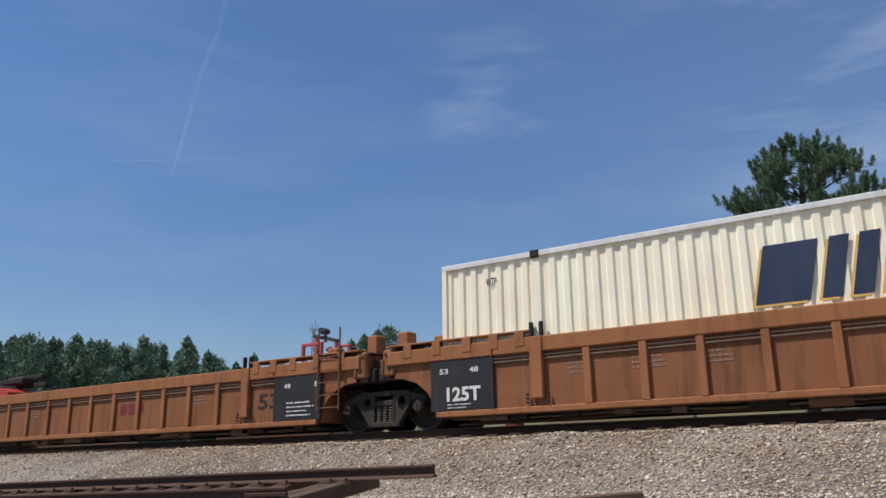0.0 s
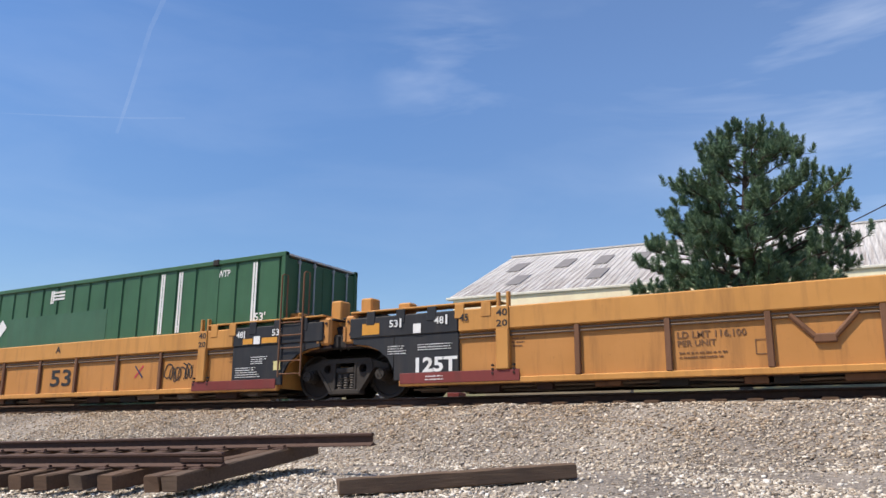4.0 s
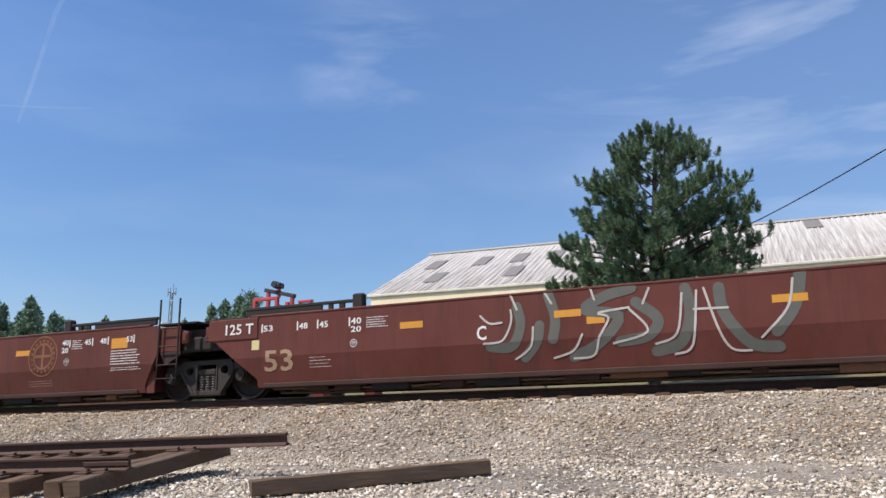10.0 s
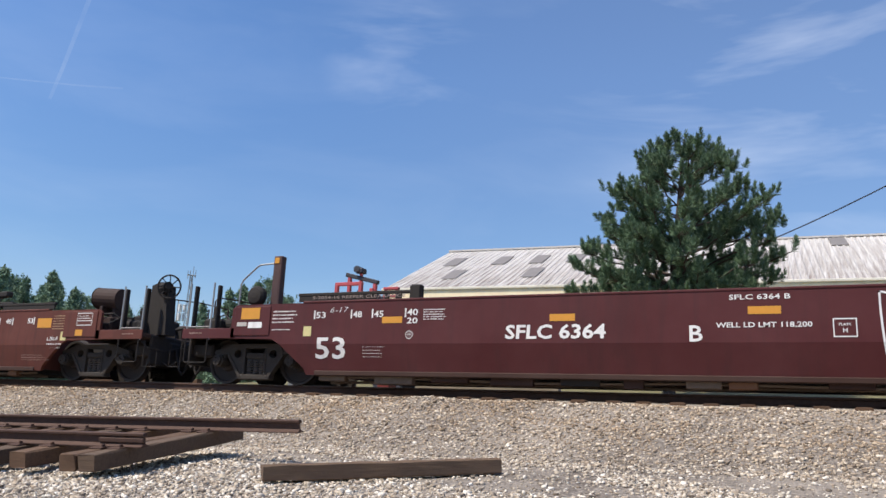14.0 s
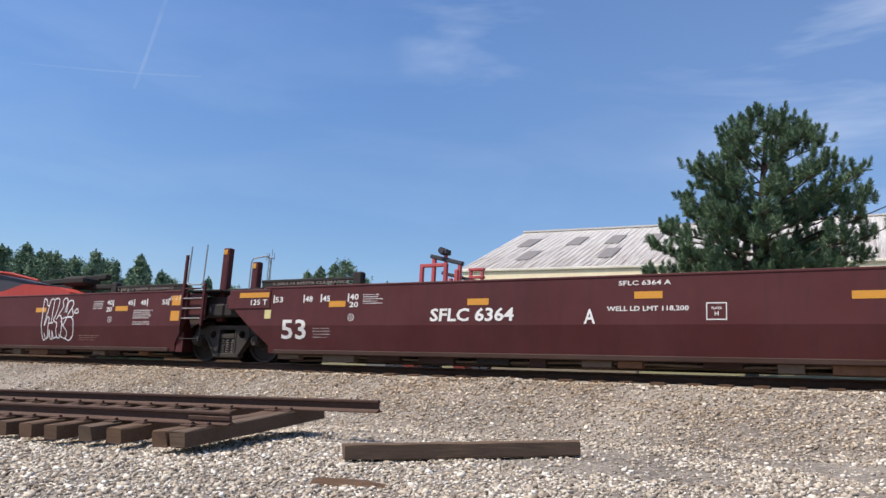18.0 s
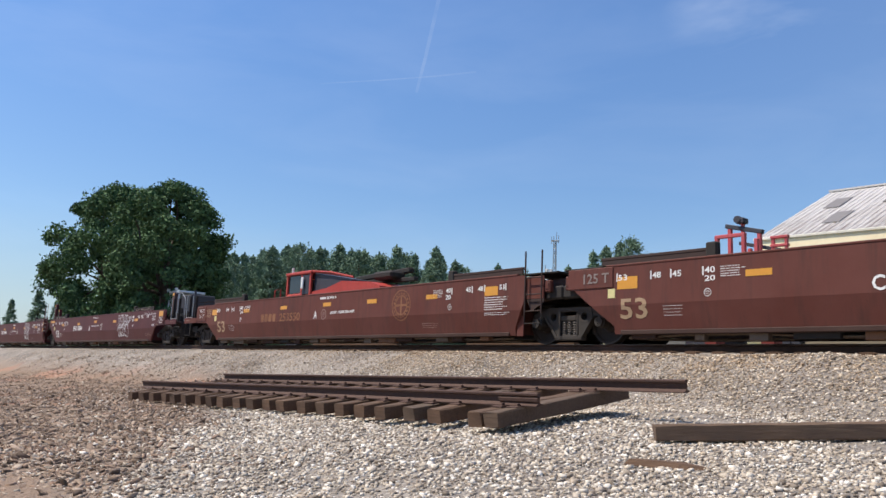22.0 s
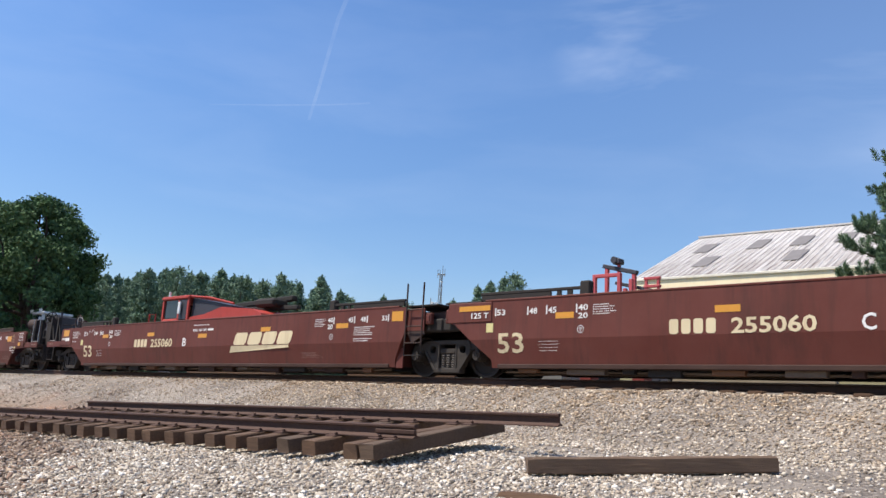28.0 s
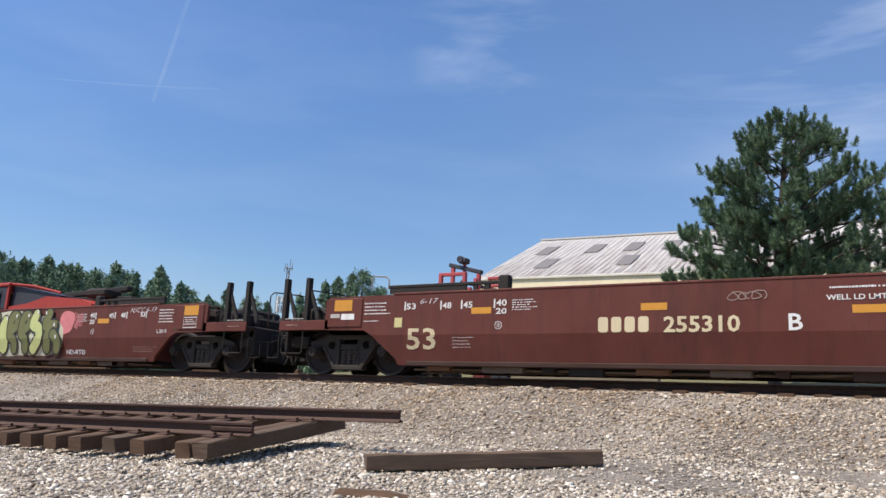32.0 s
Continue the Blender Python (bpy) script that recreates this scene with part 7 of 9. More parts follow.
M["drabline"] = plain("pale_drab_spray", (0.30, 0.24, 0.17), 0.7, 0.3, 5.0, 0.0, 0.0)
M["hatchbase"] = paint("thin_silver_spray", (0.19, 0.145, 0.12), (0.11, 0.055, 0.04), 0.7, 0.95, (2.0, 2.0, 2.0), 6.0)
M["patchy"] = paint("patchy_silver_spray", (0.155, 0.105, 0.085), (0.045, 0.020, 0.015), 0.7, 0.95, (5.0, 5.0, 5.0), 9.0)
M["teal"] = plain("grey_green_spray", (0.105, 0.105, 0.088), 0.6, 0.25, 5.0, 0.0, 0.0)


def wedge_logo(u, x0, x1, z0, z1, material):
    """A slanting maker's emblem: plain leaning blocks over a tapering swoosh."""
    blocks(u, x0 + 0.15, x1 - 0.12, z0 + (z1 - z0) * 0.38, z1, material, (4,), "emblem", "plain leaning gold emblem blocks", 0.35, 0.12)
    y = SIDE - 0.006
    zs = z0 + (z1 - z0) * 0.34
    part("emblem_swoosh", Build().add([(x0, face_y(z0) - 0.006, z0), (x1 - 0.2, y, zs - 0.07), (x1 - 0.2, y, zs), (x0 + 0.12, y, zs)], [(0, 1, 2, 3)]), material, u, "gold swoosh")


def ribbed_wall(L, lend, rend, s):
    """Recessed side sheet with rounded wheel arches."""
    art = [(0.20, 1.50), (0.45, 1.44), (0.70, 1.26), (0.88, 1.02), (0.98, 0.72), (1.02, 0.36), (1.30, 0.36)]
    cpl = [(0.20, 1.50), (0.45, 1.42), (0.66, 1.20), (0.78, 0.90), (0.84, 0.50), (0.86, -0.40), (1.30, -0.40)]
    zs = [0.20, 0.45, 0.66, 0.70, 0.78, 0.84, 0.86, 0.88, 0.98, 1.02, 1.30]
    v = []
    for z in zs:
        xa = lerp_table(art if lend == "art" else cpl, z)
        xb = L - lerp_table(art if rend == "art" else cpl, z)
        for x, y in ((xa, SIDE + 0.06), (xb, SIDE + 0.06), (xb, SIDE + 0.10), (xa, SIDE + 0.10)):
            v.append((x, y * (1 if s < 0 else -1), z))
    n = len(zs)
    f = [(0, 1, 2, 3), tuple((n - 1) * 4 + i for i in (3, 2, 1, 0))]
    for i in range(n - 1):
        for k in range(4):
            f.append((i * 4 + k, i * 4 + (k + 1) % 4, (i + 1) * 4 + (k + 1) % 4, (i + 1) * 4 + k))
    return Build().add(v, f)


def ribbed_unit(label, L, lend, rend, mat, sill, posts, black, rusty=False):
    """A well unit with a heavy top chord, outside posts and guide horns."""
    u = thing("well_car", label, "rail car", None, "well cars of the train")
    low, top = (1.26, 1.54) if rusty else (1.14, 1.55)
    for s in (-1, 1):
        part("side_wall", ribbed_wall(L, lend, rend, s), M["rust_dirty"] if rusty else M["yellow_dirty"], u, "recessed steel side panels" if s < 0 else "")
        ya, yb = (SIDE - 0.02, SIDE + 0.14) if s < 0 else (-SIDE - 0.14, -SIDE + 0.02)
        xa = 0.34 if lend == "art" else -0.40
        xb = L - (0.34 if rend == "art" else -0.40)
        ca, cb = (2.82 if lend == "art" and black else xa), (L - 2.82 if rend == "art" and black else xb)
        part("top_chord", Build().soft(ca, cb, ya, yb, low, top, 0.02), mat, u, "heavy box top chord")
        if lend == "art" and black:
            part("top_chord", Build().soft(xa, ca - 0.004, ya, yb, low, top, 0.02), M["black"] if not rusty else mat, u, "end length of the top chord")
        if rend == "art" and black:
            part("top_chord", Build().soft(cb + 0.004, xb, ya, yb, low, top, 0.02), M["black"] if not rusty else mat, u)
        yl = (SIDE - 0.005, SIDE + 0.12) if s < 0 else (-SIDE - 0.12, -SIDE + 0.005)
        part("lower_chord", Build().soft(1.52, L - 1.52, yl[0], yl[1], 0.18, 0.29, 0.015), sill, u)
        if s < 0:
            for x in posts:
                w = 0.07 if rusty else 0.05
                if black and ((lend == "art" and x < 2.9) or (rend == "art" and x > L - 2.9)):
                    continue
                part("post", Build().soft(x - w, x + w, SIDE - 0.008, SIDE + 0.065, 0.285, low + 0.005, 0.012), mat if rusty else M["rustpost"], u, "outside post")
            for zz in ((low - 0.05, low - 0.11) if not rusty else (low - 0.06, low - 0.13)):
                part("conduit", Build().rod((2.0, SIDE + 0.03, zz), (L - 2.0, SIDE + 0.03, zz), 0.018, 6), M["conduit"], u)
    common_underframe(u, L, lend, rend, mat, "rust")
    for d, o, kind in ((1, 0.0, lend), (-1, L, rend)):
        B = lambda a, c: (min(o + d * a, o + d * c), max(o + d * a, o + d * c))
        # horn: heavy plate over the side with bolted foot
        x0, x1 = B(3.60, 3.86)
        horn = part("guide_horn", Build().soft(x0, x1, SIDE - 0.05, SIDE + 0.06, 0.42, low + 0.01, 0.02).soft(x0, x1, SIDE - 0.045, SIDE - 0.015, low - 0.01, top, 0.008), mat, u, "container guide plate")
        for xq in (x0, x1 - 0.06):
            part("horn_top", Build().soft(xq, xq + 0.06, SIDE - 0.01, SIDE + 0.08, top, top + 0.27, 0.01), mat if not rusty else M["under"], horn)
        for q in (-0.08, 0.34):
            bolts = Build()
            for zz in (0.36, 0.43, 0.50):
                bolts.rod((x0 + q, SIDE - 0.03, zz), (x0 + q, SIDE + 0.02, zz), 0.022, 6)
            part("bolt_row", bolts, M["under"], horn)
        # deck plate on tabs above the chord
        a, c = B(0.35 if kind == "art" else -0.30, 3.62)
        deck = part("deck_plate", Build().soft(a, c, SIDE - 0.02, SIDE + 0.40, top + 0.10, top + 0.135, 0.008), mat, u, "raised deck plate on tabs")
        for k, q in enumerate((0.75, 1.45, 2.15, 2.75, 3.3)):
            xa, xb = B(q, q + 0.2)
            part("tab", Build().soft(xa, xb, SIDE - 0.032, SIDE + 0.0, top - 0.16, top + 0.105, 0.008), mat if (rusty or not (black and kind == "art" and q < 2.6)) else M["black"], deck)
        if kind == "art":
            xa, xb = B(1.40, 2.82)
            m2 = M["black"] if black else mat
            part("end_panel", Build().soft(xa, xb, SIDE + 0.0, SIDE + 0.055, 0.29, low + 0.004, 0.01), m2, u, "black end panel with white print")
            if not rusty:
                part("arch_panel", Build().prism([(o + d * 0.42, low), (o + d * 0.42, 1.04), (o + d * 0.75, 1.0), (o + d * 1.02, 0.9), (o + d * 1.26, 0.72), (o + d * 1.39, 0.50), (o + d * 1.39, low)], SIDE + 0.002, SIDE + 0.056), m2, u)
        xa, xb = B(0.36, 0.64) if d > 0 and kind == "art" else B(0.12, 0.40) if kind == "art" else B(-0.12, 0.16)
        part("stanchion", Build().soft(xa, xb, SIDE + 0.30, SIDE + 0.62, top - 0.1, top + 0.46, 0.03), mat, u, "boxy end stanchion")
        if kind == "art":
            xa, xb = B(1.25, 1.55)
            part("stanchion", Build().soft(xa, xb, SIDE + 0.34, SIDE + 0.60, top + 0.1, top + 0.30, 0.03), mat, u)
        xa, xb = B(0.17, 0.50)
        part("end_knee", Build().soft(xa, xb, SIDE + 0.02, SIDE + 0.4, 1.05, top + 0.08, 0.05).soft(xa - 0.005, xa + 0.06 if d > 0 else xa + 0.06, SIDE - 0.005, SIDE + 0.03, 1.1, 1.4, 0.006), M["rust_dirty"] if rusty else M["yellow_dirty"], u)
        part("knee_bracket", Build().prism([(o + d * 0.16, 1.0), (o + d * 0.46, 1.0), (o + d * 0.56, 1.18), (o + d * 0.22, 1.12)], SIDE + 0.06, SIDE + 0.12).rod((o + d * 0.36, SIDE + 0.0, 1.24), (o + d * 0.36, SIDE + 0.1, 1.24), 0.05, 10).rod((o + d * 0.28, SIDE + 0.0, 1.5), (o + d * 0.28, SIDE + 0.1, 1.5), 0.03, 8), M["grime"], u, "grimy bolted knee bracket")
        part("end_pipe", Build().path([(o + d * 1.0, SIDE + 0.2, top + 0.04), (o + d * 0.5, SIDE + 0.2, top + 0.06), (o + d * 0.2, SIDE + 0.25, top - 0.1), (o - d * 0.05, SIDE + 0.25, 1.2), (o - d * 0.1, SIDE + 0.3, 0.95)], 0.022, 6), M["under"], u)
        if kind == "cpl":
            hose = [(o + d * 3.6, SIDE - 0.03, 1.08), (o + d * 1.6, SIDE - 0.03, 1.10), (o + d * 1.15, SIDE - 0.03, 1.16), (o + d * 0.9, SIDE - 0.03, 1.4), (o + d * 0.6, SIDE - 0.02, top + 0.12)]
            part("hose", Build().path(hose, 0.022, 8), mat, u, "bent brake pipe")
    if rend == "art":
        ladder(u, L - 1.46, 0.60, 0.45, 1.62, SIDE - 0.05, M["rustpost"], 5, 2.20 if rusty else 2.60)
        for xx in () if rusty else (L - 1.46, L - 0.86):
            part("ladder_loop", Build().path([(xx, SIDE - 0.05, 2.60), (xx + 0.02, SIDE - 0.02, 2.64), (xx + 0.07, SIDE + 0.05, 2.62), (xx + 0.07, SIDE + 0.05, 1.60)], 0.018, 6), M["rustpost"], u)
    return u


# --- containers ---
def corrugated_side(L, z0, z1, y, s, pitch=0.28, depth=0.035, groove=0.26):
    """A corrugated panel along x; s gives the outward way along y."""
    n = int(L / pitch)
    p = L / n
    v, f = [], []
    xs = []
    for i in range(n):
        x = i * p
        g = min(groove, 0.11 / p) if p > 0.5 else groove
        xs += [(x, 0), (x + p * (1 - g), 0), (x + p * (1 - g * 0.78), depth), (x + p * (1 - g * 0.22), depth)]
    xs.append((L, 0))
    for x, d in xs:
        for z in (z0, z1):
            v.append((x, y - s * d, z))
            v.append((x, y - s * (d + 0.01), z))
    for i in range(len(xs) - 1):
        a, b = 4 * i, 4 * i + 4
        f += [(a, b, b + 2, a + 2), (a + 1, a + 3, b + 3, b + 1)]
    return Build().add(v, f)


def build_container(label, L, H, mat, doors, pitch, door_mat, cap=None, groove=0.26):
    """A 53-foot container; origin at the foot of its near left corner's middle line."""
    c = thing("shipping_container", label, "container", None, "containers on the train")
    w = 1.295
    for s in (-1, 1):
        part("side_panel", corrugated_side(L - 0.2, 0.16, H - 0.10, s * w, s, pitch, 0.035, groove), mat, c, "corrugated side panel").location.x = 0.1
        part("top_rail", Build().soft(0, L, s * w - 0.04 if s < 0 else w - 0.06, s * w + 0.06 if s < 0 else w + 0.04, H - 0.105, H, 0.012), mat if cap is None else cap, c)
        part("bottom_rail", Build().soft(0, L, s * w - 0.03 if s < 0 else w - 0.06, s * w + 0.06 if s < 0 else w + 0.03, 0, 0.17, 0.012), mat, c)
        for x in (0.0, L - 0.12):
            part("corner_post", Build().soft(x, x + 0.12, s * w - 0.035 if s < 0 else w - 0.09, s * w + 0.09 if s < 0 else w + 0.035, 0.0, H, 0.012), mat, c)
    part("roof", Build().box(0.02, L - 0.02, -w + 0.02, w - 0.02, H - 0.06, H - 0.02), M["offwhite"], c, "pale roof")
    part("end_wall", Build().box(0.02, 0.08, -w + 0.09, w - 0.09, 0.1, H - 0.1), mat, c)
    part("container_floor", Build().box(0.1, L - 0.1, -w + 0.07, w - 0.07, 0.1, 0.15), M["under"], c)
    # doors with lock rods on the far end
    for k in (0, 1):
        y0 = -w + 0.09 if k == 0 else 0.01
        y1 = -0.01 if k == 0 else w - 0.09
        d = part("door", Build().soft(L - 0.07, L - 0.02, y0, y1, 0.12, H - 0.12, 0.01), door_mat, c, "container door")
        for q in (0.28, 0.72):
            y = y0 + (y1 - y0) * q
            rod = Build().rod((L + 0.015, y, 0.1), (L + 0.015, y, H - 0.1), 0.02, 8)
            for z in (0.15, 0.9, 1.6, H - 0.2):
                rod.soft(L - 0.02, L + 0.03, y - 0.05, y + 0.05, z, z + 0.05, 0.006)
            part("lock_rod", rod, M["steelgrey"], d, "steel lock rod")
    for x in (2.10, L - 2.08):
        for s in (-1, 1):
            part("lift_casting", Build().soft(x - 0.09, x + 0.09, s * w - 0.06 if s < 0 else w - 0.06, s * w + 0.06 if s < 0 else w + 0.06, H - 0.12, H + 0.02, 0.012), M["under"], c, "dark corner casting")
            part("stack_post", Build().soft(x - 0.10, x + 0.10, s * w - 0.015 if s < 0 else w - 0.03, s * w + 0.03 if s < 0 else w + 0.015, 0.16, H - 0.14, 0.01), mat, c)
    return c


def word_blocks(c, x0, x1, z0, z1, y, material, lean, edge=None):
    """A brand name shown as plain slanting bars of its size and weight."""
    h = z1 - z0
    for a, b_ in ((0.0, 0.20), (0.24, 0.31), (0.345, 0.415), (0.45, 0.52), (0.565, 0.64), (0.68, 0.82), (0.86, 1.0)):
        xa, xb = x0 + (x1 - x0) * a, x0 + (x1 - x0) * b_
        for lift, dx, mt, nm in (((0.004, -0.05, edge, "letter_edge"),) if edge is not None else ()) + ((0.008, 0, material, "letter_block"),):
            z_ = z0 - 0.04 if dx else z0
            part(nm, Build().add([(xa + dx, y - lift, z_), (xb + dx, y - lift, z_), (xb + dx + lean * h, y - lift, z_ + h), (xa + dx + lean * h, y - lift, z_ + h)], [(0, 1, 2, 3)]), mt, c, "plain slanting painted block")


def door_blocks(c, x, ys, z0, z1, w, material, label="plain dark block on the doors"):
    for y in ys:
        part("door_mark", Build().box(x, x + 0.005, y, y + w, z0, z1), material, c, label)


def print_at(c, body, x0, x1, z0, z1, y, material, label="stencilled lettering"):
    return glyphs("lettering", text_mesh(body, z1 - z0, material, x1 - x0), material, c, label, (x0, y - 0.006, z0), z1 - z0 > 0.19)


def simple_blocks(c, x0, x1, z0, z1, y, material, n, label="plain painted block"):
    w = (x1 - x0) / n
    for i in range(n):
        part("painted_mark", Build().box(x0 + w * i + w * 0.12, x0 + w * (i + 1) - w * 0.12, y - 0.006, y + 0.002, z0, z1), material, c, label)


def load_containers():
    H = 2.896
    yf = -1.295
    base = 0.27
    a = build_container("cream corrugated 53-foot container in a rusty well car", 16.15, H, M["cont_white"], True, 0.28, M["cont_grey"], M["offwhite"], 0.62)
    mover(a, -8.82, TRACK_Y, RAIL_Z + base)
    word_blocks(a, 5.95, 10.0, 1.38, 2.32, yf - 0.004, M["navy"], 0.22, M["amber"])
    simple_blocks(a, 12.24, 13.71, 2.36, 2.52, yf - 0.004, M["navy"], 11, "number shown as plain navy blocks")
    print_at(a, "WTP", 1.02, 1.25, 2.38, 2.52, yf - 0.004, M["navy"])
    print_at(a, "WTP", 14.4, 14.68, 2.34, 2.47, yf - 0.004, M["navy"])
    door_blocks(a, 16.155, [-1.0 + 0.4 * i for i in range(5)], 2.05, 2.5, 0.28, M["navy"])
    door_blocks(a, 16.155, [-0.7 + 0.24 * i for i in range(6)], 1.74, 1.84, 0.17, M["navy"])
    door_blocks(a, 16.155, (-0.55, 0.25), 1.32, 1.52, 0.5, M["navy"])
    g = build_container("dark green corrugated 53-foot container with white stripes", 16.15, H, M["cont_green"], True, 0.62, M["cont_green"])
    mover(g, 14.48, TRACK_Y, RAIL_Z + base + 0.02)
    W = M["white"]
    for x, z0, z1 in ((2.66, 2.46, 2.76), (3.24, 2.46, 2.76), (8.02, 2.36, 2.70), (12.24, 1.30, 2.74), (12.84, 1.30, 2.74), (15.18, 1.30, 2.74)):
        for q in (0.0, 0.075):
            simple_blocks(g, x + q, x + q + 0.07, z0, z1, yf - 0.004, W, 1, "white vertical stripe")
    print_at(g, "WTP", 1.52, 1.80, 2.50, 2.62, yf - 0.004, W)
    print_at(g, "WTP", 14.12, 14.5, 2.50, 2.66, yf - 0.004, W)
    print_at(g, "EMHU", 2.86, 3.20, 2.48, 2.63, yf - 0.004, W)
    print_at(g, "244 272", 3.56, 4.24, 2.50, 2.64, yf - 0.004, W)
    print_at(g, "53'", 0.30, 0.56, 1.50, 1.68, yf - 0.004, W)
    print_at(g, "53'", 15.3, 15.62, 1.42, 1.60, yf - 0.004, W)
    bars_ = Build()
    for k in range(3):
        bars_.box(8.16, 8.6, yf - 0.01, yf, 2.44 + 0.09 * k, 2.49 + 0.09 * k)
    part("small_print", bars_, W, g, "small white warning print")
    part("placard", Build().add([(5.96, yf - 0.012, 1.58), (6.22, yf - 0.012, 1.84), (6.0, yf - 0.012, 2.06), (5.74, yf - 0.012, 1.80)], [(0, 1, 2, 3)]), W, g, "white diamond placard")
    part("patch", Build().box(6.3, 10.36, yf - 0.006, yf + 0.002, 1.2, 2.06), paint("dull_green_patch", (0.045, 0.115, 0.065), (0.05, 0.08, 0.05), 0.6, 0.4), g, "duller repainted patch")
    h = build_container("bright green corrugated 53-foot container with a white house emblem", 16.15, H, M["cont_green2"], True, 0.27, M["cont_green2"], None, 0.6)
    mover(h, 53.1, TRACK_Y, RAIL_Z + base + 0.02)
    em = [(6.70, 1.16), (7.86, 1.16), (7.90, 1.90), (7.26, 2.22), (6.68, 1.90)]
    part("emblem", Build().add([(x, yf - 0.008, z) for x, z in em], [tuple(range(5))]), W, h, "white house-shaped emblem")
    for x0, x1, z0, z1 in ((6.98, 7.06, 1.18, 1.86), (7.12, 7.2, 1.18, 1.86), (7.40, 7.48, 1.18, 1.86), (7.54, 7.62, 1.18, 1.86), (7.06, 7.54, 1.58, 1.68), (7.2, 7.4, 1.36, 1.44)):
        part("emblem_bar", Build().box(x0, x1, yf - 0.013, yf - 0.009, z0, z1), M["redmark"], h, "red bar of the emblem")
    simple_blocks(h, 8.48, 9.35, 1.60, 1.92, yf - 0.004, W, 3)
    simple_blocks(h, 8.16, 9.56, 1.18, 1.50, yf - 0.004, W, 5)
    print_at(h, "WARNING HIGH CUBE", 7.38, 8.96, 2.46, 2.56, yf - 0.004, W)
    print_at(h, "WTP", 14.38, 14.74, 2.24, 2.38, yf - 0.004, W)
    simple_blocks(h, 1.55, 2.5, 2.32, 2.44, yf - 0.004, W, 9, "number shown as plain white blocks")
    print_at(h, "53'", 14.85, 15.27, 1.40, 1.62, yf - 0.004, W)
    for x in (2.10, 14.07):
        simple_blocks(h, x - 0.12, x + 0.12, H - 0.16, H + 0.0, yf - 0.045, W, 1, "white casting mark")
    door_blocks(h, 16.155, [-0.95 + 0.5 * i for i in range(4)], 2.25, 2.42, 0.33, M["greyspray"], "pale block on the doors")
    door_blocks(h, 16.155, [-0.9 + 0.5 * i for i in range(4)], 1.75, 1.85, 0.24, M["greyspray"], "pale block on the doors")


# --- the string of cars ---
def on_board(u, x0, x1, z0, z1, body):
    """White leaning print on a number board."""
    was = FACE[0]
    FACE[0] = SIDE - 0.014
    set_back(letters(u, body, x0, x1, z0, z1, M["white"], "white leaning lettering", 0.25, bold=0.008), SIDE - 0.019)
    FACE[0] = was


